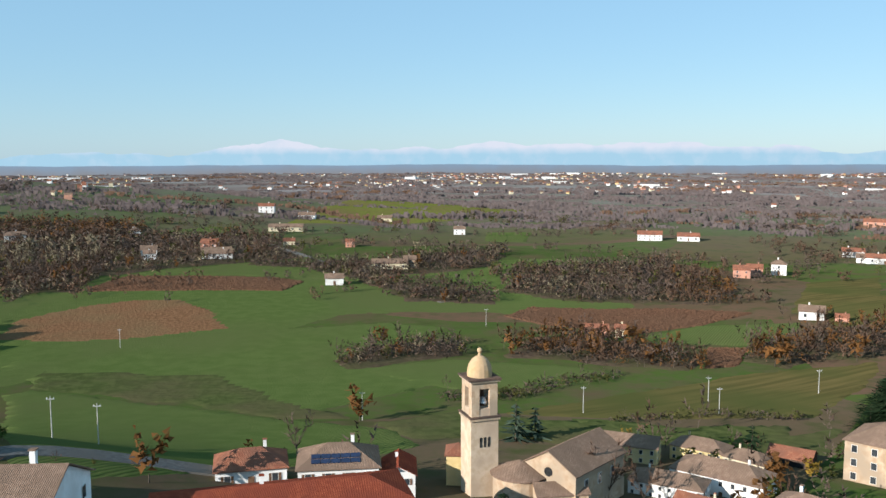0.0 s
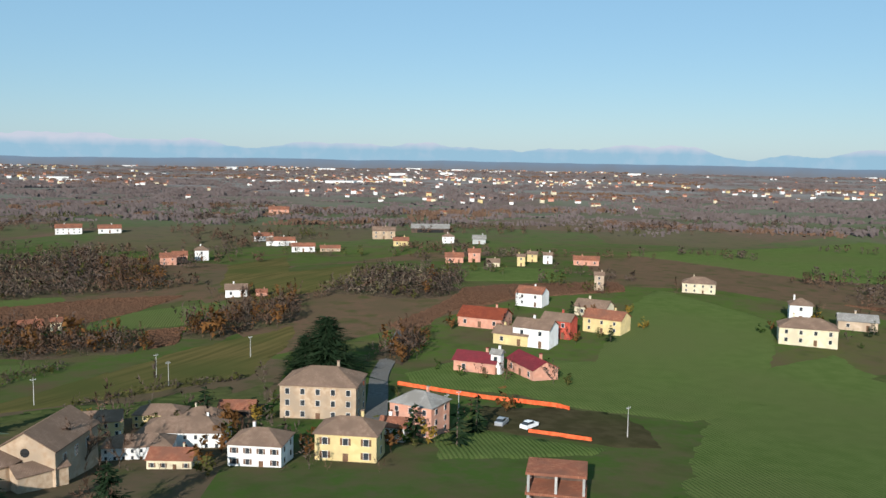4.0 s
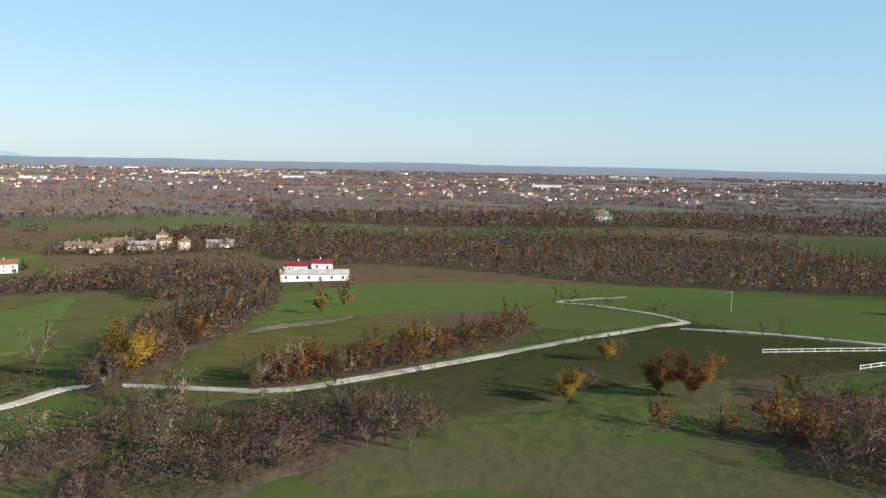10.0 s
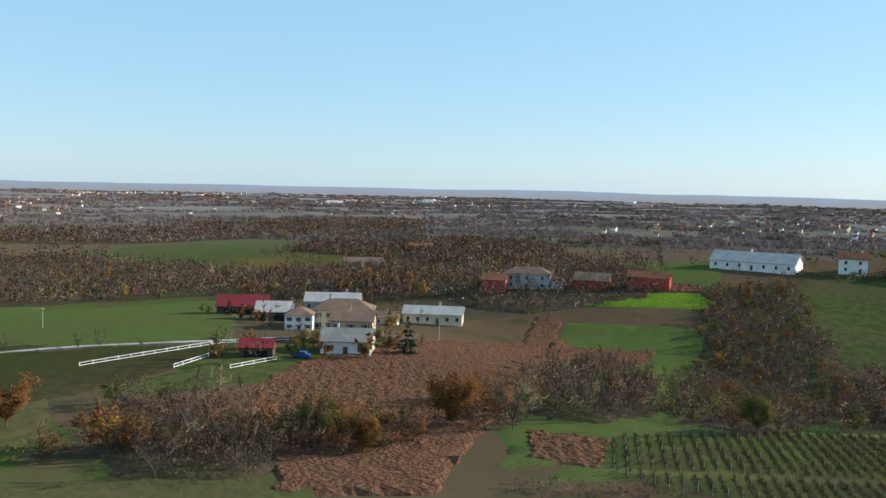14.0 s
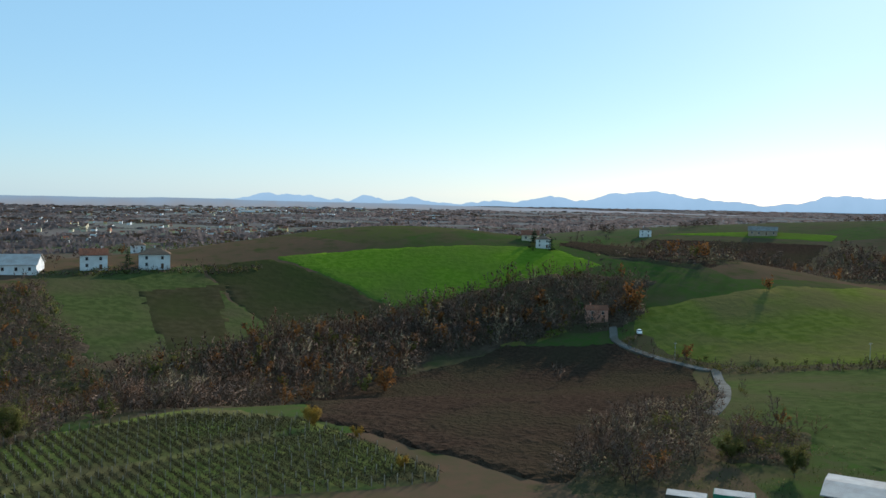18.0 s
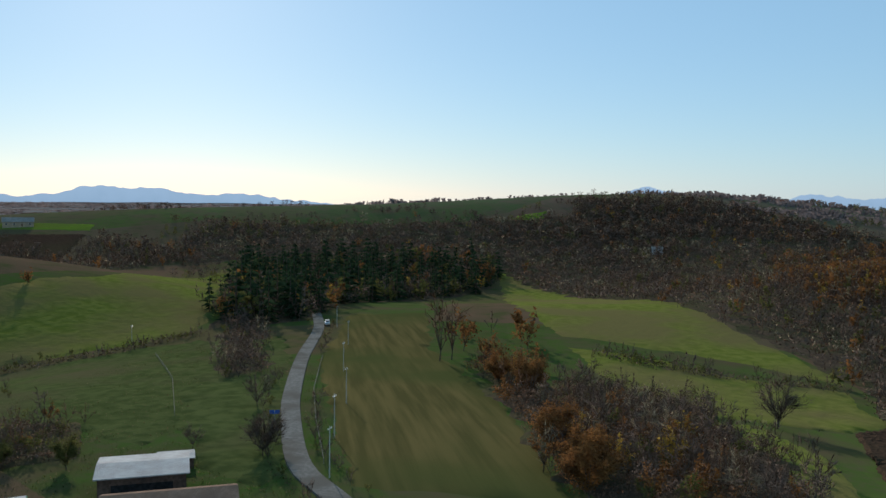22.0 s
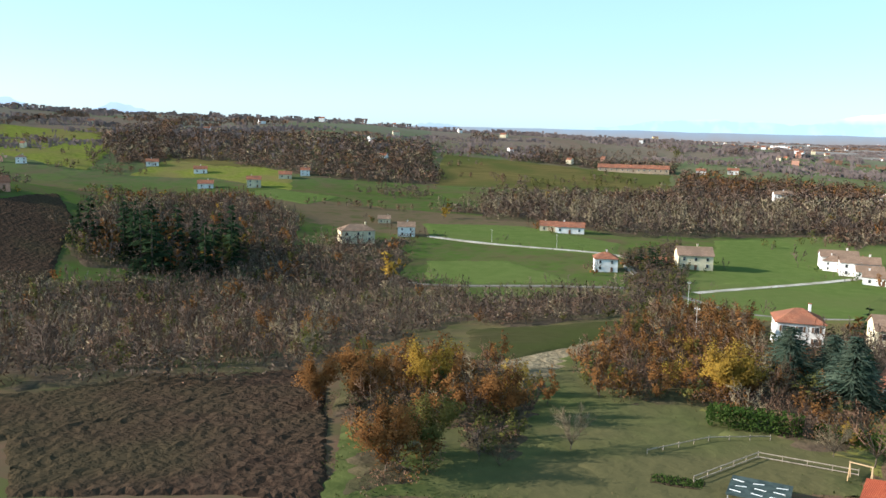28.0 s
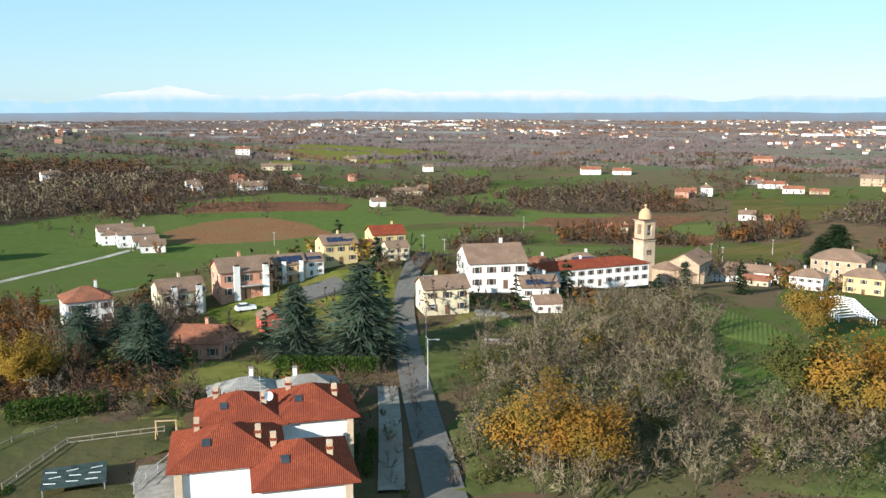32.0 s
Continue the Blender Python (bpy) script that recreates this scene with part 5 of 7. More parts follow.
house(133.8, 217.4, -44, 8.8, 7.0, 2, "hip", "brown", "white", scale=0.66)
house(129.0, 237.7, -37, 14.6, 7.3, 2, "hip", "brown", "white", scale=0.54)
house(119.4, 233.5, -28, 11.2, 5.6, 2, "hip", "brown", "white", scale=0.41)
house(118.0, 256.6, -21, 11.2, 5.6, 2, "gable", "brown", "yellow", scale=0.54)
house(131.5, 257.1, -36, 9.6, 5.7, 2, "hip", "brown", "yellow", scale=0.48)
house(137.8, 250.4, -45, 7.5, 5.2, 2, "hip", "brown", "cream", scale=0.44)
house(121.4, 223.2, -38, 7.1, 4.9, 1, "gable", "rust", "cream", scale=0.52)
house(148.3, 258.1, -35, 7.5, 5.2, 1, "gable", "rust", "brown", scale=0.51)
house(224.0, 268.8, -61, 12.0, 7.2, 1, "gable", "crimson", "pink", scale=1.0)
house(233.0, 257.0, -105, 14.9, 7.4, 1, "gable", "crimson", "pink", scale=1.0)
house(225.6, 262.9, -62, 2.7, 2.7, 2, "gable", "grey", "white", scale=0.98)
house(260.8, 284.5, -65, 12.1, 8.4, 2, "gable", "brown", "white", scale=1.0)
house(256.7, 290.1, -63, 11.4, 6.9, 1, "gable", "brown", "yellow", scale=1.0)
house(275.4, 288.4, -66, 9.9, 7.0, 2, "gable", "brown", "red", scale=0.98)
house(266.1, 315.2, -61, 15.9, 11.1, 1, "gable", "red", "pink", scale=1.0)
house(294.2, 284.5, -70, 13.4, 9.4, 2, "gable", "rust", "yellow", scale=0.81)
house(309.4, 304.0, -69, 12.1, 8.5, 1, "gable", "brown", "cream", scale=1.0)
house(302.9, 330.0, -64, 10.5, 8.4, 2, "gable", "rust", "white", scale=0.84)
house(348.7, 337.0, -49, 4.0, 4.0, 3, "gable", "brown", "pale_stone", scale=0.81)
house(339.0, 237.7, -56, 17.7, 10.6, 2, "hip", "brown", "cream", scale=0.94)
house(369.7, 257.7, -56, 7.8, 7.8, 2, "hip", "brown", "white", scale=1.0)
house(373.7, 238.4, -58, 12.7, 7.6, 1, "gable", "grey", "pale_stone", scale=0.97)
house(377.4, 214.2, -61, 19.4, 7.8, 1, "gable", "brown", "cream", scale=1.0)
house(467.3, 53.8, -85, 8.2, 8.2, 2, "gable", "rust", "white", scale=0.69)
house(535.1, 93.8, -80, 8.5, 8.5, 2, "hip", "brown", "white", scale=0.83)
house(390.5, -82.4, -102, 31.1, 6.2, 1, "gable", "metal", "white", scale=1.0)
house(429.0, -80.7, -101, 11.8, 7.1, 1, "gable", "crimson", "white", scale=1.0)
house(434.8, -95.6, -102, 10.7, 6.4, 1, "gable", "crimson", "white", scale=1.0)
house(529.7, 12.5, -89, 12.7, 7.6, 1, "gable", "brown", "cream", scale=1.0)
house(544.0, -9.6, -91, 16.3, 8.2, 1, "gable", "grey", "cream", scale=1.0)
house(547.8, -23.7, -92, 6.6, 6.6, 2, "gable", "brown", "cream", scale=0.96)
house(544.5, -34.2, -94, 7.2, 7.2, 2, "hip", "brown", "cream", scale=0.95)
house(562.3, -57.4, -96, 17.0, 8.5, 1, "gable", "grey", "white", scale=0.87)
house(56.6, 561.9, 4, 19.1, 7.7, 1, "gable", "brown", "cream", scale=1.0)
house(67.0, 566.1, 2, 6.9, 6.9, 2, "gable", "brown", "pale_stone", scale=0.8)
house(33.6, 510.1, 7, 8.5, 6.8, 1, "gable", "brown", "white", scale=1.0)
house(138.1, 400.0, -10, 8.0, 5.6, 1, "gable", "rust", "pink", scale=0.8)
house(146.1, 398.4, -12, 3.6, 3.6, 1, "gable", "rust", "cream", scale=0.92)
house(220.8, 419.2, -24, 8.6, 6.9, 1, "gable", "brown", "white", scale=0.91)
house(228.7, 412.1, -25, 4.5, 4.5, 1, "gable", "rust", "pink", scale=0.52)
house(245.7, 546.5, -20, 7.9, 7.9, 2, "gable", "rust", "pink", scale=0.71)
house(262.0, 556.1, -22, 7.5, 7.5, 2, "hip", "brown", "white", scale=1.0)
house(237.4, 543.7, -19, 5.0, 5.0, 2, "gable", "rust", "pink", scale=0.61)
house(-45.3, 600.3, 15, 16.8, 8.4, 1, "gable", "brown", "white", scale=0.98)
house(-82.2, 593.5, 19, 6.8, 6.8, 2, "gable", "brown", "white", scale=0.67)
house(237.1, 736.1, -14, 17.5, 10.5, 2, "gable", "rust", "white", scale=0.7)
house(263.3, 728.6, -16, 15.5, 9.3, 1, "gable", "rust", "white", scale=0.99)
house(341.4, 640.4, -26, 12.8, 7.7, 1, "gable", "rust", "white", scale=1.0)
house(341.6, 609.3, -27, 13.6, 8.1, 1, "gable", "rust", "white", scale=1.0)
house(24.5, 664.8, 6, 6.1, 6.1, 2, "gable", "rust", "pink", scale=0.61)
house(98.0, 783.3, -1, 8.9, 8.9, 2, "gable", "brown", "white", scale=0.74)
house(-137.3, 725.8, 20, 7.1, 7.1, 2, "hip", "brown", "white", scale=0.72)
house(236.0, 537.7, -19, 8.3, 8.3, 2, "gable", "rust", "pink", scale=0.7)
house(336.0, 573.4, -28, 14.4, 7.2, 1, "gable", "rust", "white", scale=1.0)
house(350.1, 563.9, -30, 12.8, 6.4, 1, "gable", "rust", "stone", scale=0.61)
house(336.9, 614.4, -26, 11.0, 8.8, 1, "gable", "brown", "white", scale=0.88)
house(401.6, 559.2, -35, 10.0, 8.0, 1, "gable", "rust", "yellow", scale=1.0)
house(435.6, 551.5, -38, 8.2, 8.2, 2, "hip", "brown", "white", scale=0.74)
house(449.0, 534.5, -40, 8.8, 8.8, 1, "gable", "grey", "grey", scale=1.0)
house(372.7, 465.9, -39, 10.0, 8.0, 1, "gable", "rust", "pink", scale=1.0)
house(384.2, 462.2, -40, 6.8, 6.8, 2, "gable", "rust", "pink", scale=0.92)
house(377.2, 438.0, -41, 7.0, 7.0, 1, "gable", "brown", "cream", scale=0.68)
house(390.8, 430.6, -43, 4.3, 4.3, 2, "gable", "brown", "yellow", scale=0.88)
house(412.2, 444.2, -44, 5.7, 5.7, 2, "gable", "brown", "yellow", scale=0.72)
house(412.6, 432.2, -45, 5.0, 5.0, 2, "gable", "brown", "white", scale=0.81)
house(426.5, 416.1, -48, 13.9, 7.0, 1, "gable", "rust", "pink", scale=0.89)
house(388.4, 315.2, -55, 13.8, 9.6, 2, "hip", "brown", "cream", scale=0.72)
house(417.2, 602.9, -34, 16.2, 9.7, 2, "gable", "brown", "stone", scale=1.0)
house(476.4, 625.8, -37, 29.4, 11.8, 1, "gable", "grey", "brown", scale=1.0)
house(513.7, 275.9, -63, 16.9, 8.5, 1, "gable", "brown", "pale_stone", scale=0.87)
house(523.7, 264.1, -64, 3.8, 3.8, 3, "gable", "brown", "yellow", scale=0.85)
house(556.9, 248.9, -67, 19.5, 13.6, 1, "gable", "rust", "white", scale=1.0)
house(537.9, 201.7, -61, 31.6, 15.8, 1, "gable", "crimson", "white", scale=1.0)
house(526.9, 163.1, -74, 18.6, 9.3, 1, "gable", "metal", "grey", scale=0.82)
house(532.3, 106.0, -80, 6.3, 6.3, 2, "hip", "brown", "white", scale=0.69)
house(540.0, 25.0, -89, 14.2, 8.5, 1, "gable", "brown", "cream", scale=1.0)
house(555.5, 3.5, -91, 16.3, 9.8, 1, "gable", "brown", "cream", scale=1.0)
house(577.9, -22.7, -94, 6.8, 6.8, 2, "hip", "brown", "cream", scale=0.99)
house(736.4, -442.7, -121, 14.4, 14.4, 2, "hip", "brown", "white", scale=0.93)
house(804.8, -480.5, -121, 14.6, 14.6, 2, "hip", "brown", "white", scale=1.0)
house(317.2, -529.9, -149, 27.8, 11.1, 1, "gable", "brown", "pale_stone", scale=1.0)
house(330.1, -645.4, -153, 19.6, 9.8, 1, "gable", "rust", "red", scale=1.0)
house(-19.0, 685.2, 10, 7.7, 9.0, 1, "gable", "rust", "cream")
house(-137.2, 725.4, 20, 7.3, 9.0, 2, "hip", "brown", "white")
house(-86.4, 604.7, 19, 9.0, 9.0, 2, "gable", "brown", "white")
house(-48.4, 610.6, 15, 17.1, 9.0, 1, "gable", "brown", "white")
house(-199.3, 675.8, 27, 13.3, 9.0, 2, "gable", "brown", "white")
house(718.3, -431.9, -121, 15.4, 9.0, 2, "hip", "brown", "white")
house(182.1, -227.7, -149, 16.2, 12.0, 1, "gable", "crimson", "brown")
house(157.4, -211.0, -151, 10.0, 10.0, 1, "gable", "metal", "brown")
house(131.6, -209.4, -154, 17.2, 10.0, 2, "hip", "brown", "cream")
house(137.8, -196.5, -151, 7.5, 9.0, 2, "hip", "brown", "white")
house(168.6, -261.1, -153, 19.5, 10.0, 1, "gable", "metal", "grey")
house(134.7, -240.5, -157, 7.2, 8.0, 1, "gable", "brown", "cream")
house(124.9, -254.6, -160, 19.4, 8.0, 1, "gable", "metal", "cream")
house(107.6, -173.2, -156, 11.8, 9.0, 1, "gable", "grey", "white")
house(114.5, -186.7, -156, 10.7, 8.0, 2, "gable", "brown", "stone")
house(122.1, -157.5, -150, 7.6, 7.0, 1, "gable", "crimson", "brown")
house(101.6, -187.6, -152, 8.5, 6.0, 1, "gable", "brown", "stone")
house(123.3, -304.5, -168, 9.0, 9.0, 2, "gable", "rust", "red")
house(113.8, -314.4, -166, 17.9, 9.0, 2, "hip", "brown", "grey")
house(103.2, -316.2, -168, 5.7, 9.0, 2, "hip", "rust", "white")
house(89.5, -319.9, -170, 13.0, 10.0, 1, "gable", "brown", "red")
house(72.6, -324.4, -173, 8.3, 9.0, 2, "gable", "rust", "red")
house(65.3, -326.9, -175, 7.4, 9.0, 2, "gable", "rust", "red")
house(36.7, -380.2, -188, 34.1, 15.0, 1, "gable", "metal", "white")
house(-23.9, -382.6, 176, 12.5, 9.0, 2, "hip", "brown", "white")
house(-20.0, -443.0, 177, 6.9, 9.0, 2, "hip", "brown", "white")
house(-0.0, -382.7, 180, 10.5, 9.0, 2, "gable", "rust", "white")
house(34.3, -386.7, -175, 4.1, 6.0, 3, "hip", "brown", "white")
house(-200.0, -363.4, 151, 7.0, 9.0, 2, "hip", "brown", "white")
house(-177.7, -279.8, 158, 8.0, 6.0, 2, "gable", "rust", "pink")
house(-417.8, -587.6, 145, 9.4, 9.0, 2, "hip", "brown", "white")
house(-484.7, -527.6, 137, 21.1, 12.0, 1, "gable", "grey", "stone")
house(-202.7, -381.9, 152, 8.5, 9.0, 1, "gable", "rust", "cream")
house(-446.7, 133.0, 83, 10.3, 9.0, 2, "hip", "brown", "white")
house(-890.9, 196.0, 78, 16.7, 9.0, 2, "hip", "brown", "white")
house(-898.6, 124.9, 82, 15.4, 9.0, 2, "gable", "rust", "pink")
house(-413.2, 172.0, 72, 14.0, 10.0, 2, "gable", "brown", "cream")
house(-404.0, 166.7, 73, 9.7, 8.0, 1, "gable", "brown", "stone")
house(-404.3, 183.9, 76, 10.4, 9.0, 1, "gable", "rust", "pink")
house(-658.7, -81.6, 97, 8.0, 6.0, 2, "gable", "grey", "grey")
house(-716.9, 347.8, 64, 8.4, 8.0, 2, "hip", "brown", "white")
house(-534.4, 395.8, 53, 11.3, 9.0, 1, "gable", "rust", "white")
house(-510.1, 421.5, 50, 10.4, 9.0, 2, "gable", "rust", "cream")
house(-288.2, 300.9, 56, 16.4, 10.0, 2, "hip", "brown", "cream")
house(-318.9, 355.4, 42, 6.9, 9.0, 1, "gable", "brown", "cream")
house(-281.7, 330.9, 40, 8.6, 9.0, 2, "gable", "brown", "white")
house(-162.4, 317.8, 32, 9.4, 9.0, 2, "hip", "rust", "white")
house(-137.9, 350.6, 31, 14.3, 12.0, 2, "gable", "brown", "cream")
house(-150.5, 344.4, 24, 5.9, 8.0, 1, "gable", "rust", "pink")
house(-93.2, 397.0, 13, 8.1, 9.0, 2, "hip", "brown", "white")
house(-81.7, 391.6, 17, 15.3, 9.0, 2, "gable", "brown", "white")
house(-71.6, 376.7, 11, 10.1, 8.0, 1, "gable", "brown", "white")
house(-235.6, 393.4, 31, 9.0, 9.0, 1, "gable", "rust", "cream")
house(-223.2, 394.5, 29, 14.9, 8.0, 1, "gable", "rust", "white")
house(-353.9, 738.6, 26, 64.3, 12.0, 1, "gable", "rust", "stone")
house(-276.1, 782.7, 19, 9.8, 8.0, 1, "gable", "rust", "white")
house(-300.5, 767.9, 21, 8.7, 8.0, 1, "gable", "rust", "white")
house(-654.7, 430.3, 57, 10.3, 9.0, 1, "gable", "rust", "white")
house(-599.5, 439.2, 54, 10.7, 9.0, 1, "gable", "rust", "white")
house(-527.6, 468.0, 48, 10.2, 9.0, 1, "gable", "rust", "cream")
house(-527.4, 489.4, 47, 7.5, 9.0, 2, "gable", "rust", "white")
house(24.6, 173.6, 8, 9.4, 8.0, 2, "gable", "brown", "cream")
house(38.9, 193.4, 3, 13.3, 14.0, 2, "gable", "brown", "white")
house(47.9, 185.9, -0, 8.3, 9.0, 1, "gable", "brown", "white", panels=8)
house(46.9, 173.3, -1, 5.7, 8.0, 1, "gable", "brown", "white")
house(3.4, 205.0, 17, 8.3, 8.0, 2, "gable", "brown", "yellow", panels=8)
house(9.5, 207.5, 15, 5.2, 8.0, 2, "gable", "rust", "yellow")
house(15.8, 213.9, 14, 8.4, 8.0, 2, "gable", "red", "yellow")
house(-17.7, 191.1, 19, 11.4, 9.0, 2, "gable", "brown", "pink")
house(-8.2, 197.1, 16, 7.1, 9.0, 2, "gable", "brown", "ochre", panels=15)
house(-3.3, 199.3, 15, 5.8, 9.0, 2, "gable", "brown", "white", panels=10)
house(-30.2, 183.0, 23, 9.1, 9.0, 2, "gable", "brown", "cream")
house(-49.2, 184.7, 23, 9.3, 9.0, 2, "hip", "rust", "white")
house(-10.1, 163.9, 14, 4.6, 9.0, 2, "gable", "brown", "red", panels=8)
house(-20.6, 147.8, -12, 9.1, 9.0, 1, "gable", "rust", "pink")
house(-92.6, 402.2, 21, 15.2, 9.0, 2, "gable", "brown", "white")
house(-76.8, 387.8, 19, 10.4, 8.0, 1, "gable", "brown", "white")
house(17.7, 206.2, 13, 5.4, 8.0, 2, "gable", "brown", "cream")
house(-77.7, 900.9, 5, 14.2, 9.0, 2, "gable", "rust", "white")
house(-38.3, 781.7, 3, 26.7, 9.0, 1, "gable", "brown", "cream")
house(-37.2, 880.1, 2, 15.0, 9.0, 1, "gable", "brown", "white")
house(-60.0, 639.1, 5, 10.1, 9.0, 2, "gable", "rust", "pink")
house(444.2, 818.0, -29, 18.3, 9.0, 2, "gable", "rust", "pink")
house(31.3, 901.3, -2, 13.0, 9.0, 1, "gable", "brown", "cream")




# ---- church ----
def ring_mesh(name, profile, sides, material, turn=0.0):
    """A turned solid from (radius, height) pairs."""
    v, f = [], []
    for r, z in profile:
        for k in range(sides):
            a = turn + 2 * math.pi * k / sides
            v.append((r * math.cos(a), r * math.sin(a), z))
    n = len(profile)
    for i in range(n - 1):
        for k in range(sides):
            j = (k + 1) % sides
            f.append((i * sides + k, i * sides + j, (i + 1) * sides + j, (i + 1) * sides + k))
    f.append(tuple(range(sides))[::-1])
    f.append(tuple((n - 1) * sides + k for k in range(sides)))
    return solid(name, v, f, material)


def church(x, y, turn):
    ob = tagged(new("church"), "old tan brick church with a domed bell tower", "church")
    ob.location, ob.rotation_euler = (x, y, high(x, y)), (0, 0, radians(turn))
    ob.scale = (0.9, 0.9, 0.9)
    pale, tan = WALL["pale_stone"], WALL["stone"]
    t = part("bell_tower", box("bell_tower", 4.7, 4.7, 14.4, pale), ob, (0, 0, -1), radians(22), "pale brick bell tower")
    part("cornice", box("cornice", 5.2, 5.2, 0.35, tan), t, (0, 0, 13.9))
    part("cornice", box("cornice", 5.4, 5.4, 0.25, WALL["brown"]), t, (0, 0, 14.3))
    for a in (-1, 1):
        for b in (-1, 1):
            part("pier", box("pier", 1.35, 1.35, 5.6, tan), t, (a * 1.55, b * 1.55, 14.5))
    part("belfry_sill", box("belfry_sill", 4.3, 4.3, 1.2, pale), t, (0, 0, 14.55))
    part("belfry_lintel", box("belfry_lintel", 4.35, 4.35, 1.1, tan), t, (0, 0, 19.0))
    part("belfry_core", box("belfry_core", 1.0, 1.0, 4.0, WALL["brown"]), t, (0, 0, 15.6))
    part("bell", ring_mesh("bell", [(0.75, 0), (0.6, 0.25), (0.45, 0.8), (0.15, 1.0)], 12, METAL), t, (0, -1.3, 16.6), 0, "dark bronze bell")
    part("bell", ring_mesh("bell", [(0.75, 0), (0.6, 0.25), (0.45, 0.8), (0.15, 1.0)], 12, METAL), t, (1.3, 0, 16.6), 0, "dark bronze bell")
    part("cornice", box("cornice", 5.1, 5.1, 0.3, pale), t, (0, 0, 20.1))
    part("cornice", box("cornice", 5.5, 5.5, 0.3, WALL["brown"]), t, (0, 0, 20.4))
    part("dome", ring_mesh("dome", [(2.05, 20.7), (2.05, 21.1), (1.98, 21.9), (1.75, 22.7), (1.3, 23.4), (0.7, 23.85), (0.3, 24.0), (0.22, 24.5), (0.4, 24.65), (0.45, 24.9), (0.25, 25.2), (0.05, 25.3)], 16, WALL["ochre"]), t, (0, 0, 0), 0, "ochre plastered dome with a ball finial")
    for k in range(3):
        part("slit", box("slit", 0.35, 0.12, 1.6, BLACK), t, (-0.7 + 0.7 * k, -2.36, 9.5))
    nave = part("nave", gable_wall(15, 10, 6.2, 2.9, tan), ob, (15.5, 0.5, 0), radians(52))
    part("nave_roof", slab_roof(15, 10, 6.2, 2.9, "gable", ROOF["brown"], 0.35), nave)
    part("round_window", tube("round_window", 0.75, 0.2, BLACK, 16), nave, (-7.4, 0, 5.8)).rotation_euler = (0, -math.pi / 2, 0)
    for k in range(3):
        window(nave, -4.5 + 4 * k, -5.03, 3.2, 0, 0.9, 1.6, False)
    part("apse", ring_mesh("apse", [(4.3, -1), (4.3, 4.3), (4.5, 4.35), (4.5, 4.55)], 20, tan), ob, (6.5, -2.5, 0))
    part("apse_roof", ring_mesh("apse_roof", [(4.8, 4.5), (4.8, 4.65), (0.2, 6.6)], 20, ROOF["brown"]), ob, (6.5, -2.5, 0))
    part("side_chapel", gable_wall(8, 5, 3.2, 1.2, tan), ob, (12.5, -6.0, 0), radians(12))
    part("chapel_roof", slab_roof(8, 5, 3.2, 1.2, "gable", ROOF["brown"], 0.3), ob, (12.5, -6.0, 0), radians(12))
    part("sacristy", box("sacristy", 4, 5, 5.5, WALL["yellow"]), ob, (-3.6, 6, -0.5))
    part("sacristy_roof", slab_roof(4, 5, 5.0, 1.2, "hip", ROOF["rust"], 0.3), ob, (-3.6, 6, 0))
    return ob


church(90.3, 229.5, -3)


# ---- the red-roofed house by the road and its neighbours ----
def villa():
    ob = tagged(new("villa"), "white two-storey house under four new red hip roofs", "house")
    ob.location, ob.rotation_euler = (-5, 84, high(-5, 84)), (0, 0, radians(6))
    for i, (x, y, w, d, h) in enumerate(((-4.8, 1.2, 10, 9.5, 6.0), (2.2, -3.6, 8.6, 10, 5.6), (-3.4, 10.4, 8.6, 8.5, 6.3), (4.6, 11.2, 8.2, 9.8, 6.3))):
        wl = part("wall", box("wall", w, d, h + 1.2, WALL["white"]), ob, (x, y, -1.2 - 0.01 * i))
        part("roof", slab_roof(w, d, h, 2.1, "hip", ROOF["red"], 0.7, 0.2), ob, (x, y, 0.004 * i))
        if i in (0, 1, 3):
            s = -1
            dz = part("portico", box("portico", 0.7, 0.7, h - 0.1, WALL["pale_stone"]), ob, (x + (-w / 2 + 0.4 if i == 0 else w / 2 - 0.4), y - d / 2 - 0.1, 0))
            part("opening", box("opening", 1.5, 0.12, 2.3, GLASS), ob, (x + (-w / 2 + 1.6 if i == 0 else w / 2 - 1.7), y - d / 2 - 0.03, 0.2))
        for k in range(2):
            cx, cy = x + (-0.3 + 0.6 * k) * w, y + (0.2 - 0.35 * k) * d
            c = part("chimney", box("chimney", 0.55, 0.55, 1.9, WALL["pale_stone"]), ob, (cx, cy, h + 0.6))
            part("chimney_cap", box("chimney_cap", 0.75, 0.75, 0.25, ROOF["red"]), c, (0, 0, 1.1))
        sk = part("skylight", box("skylight", 0.8, 1.0, 0.1, GLASS), ob, (x - 0.2 * w, y - 0.24 * d, h + 1.35))
        sk.rotation_euler = (radians(24), 0, 0)
        for k in (-1, 1):
            window(ob, x + k * (w / 2 + 0.03), y, 3.6, k * math.pi / 2, shutters=False)
    a = part("aerial", tube("aerial", 0.04, 3.2, METAL, 6), ob, (-1.2, 8.2, 7.6))
    for k in range(4):
        part("aerial_rod", box("aerial_rod", 1.5 - 0.2 * k, 0.04, 0.04, METAL), a, (0, 0, 1.6 + 0.4 * k))
    dish(ob, -0.4, 7.8, 8.6, part_of=True)
    return ob


def dish(parent, x, y, z, part_of=False):
    d = part("satellite_dish", ring_mesh("satellite_dish", [(0.1, 0), (0.32, 0.06), (0.5, 0.16), (0.52, 0.2), (0.3, 0.1), (0.05, 0.04)], 14, WHITE), parent, (x, y, z))
    d.rotation_euler = (radians(70), 0, radians(20))
    return d


villa()
house(-10.5, 112, 10, 9, 9, 1, "hip", "grey", "white")
house(-2.5, 112.5, 10, 9, 8, 1, "hip", "grey", "white")
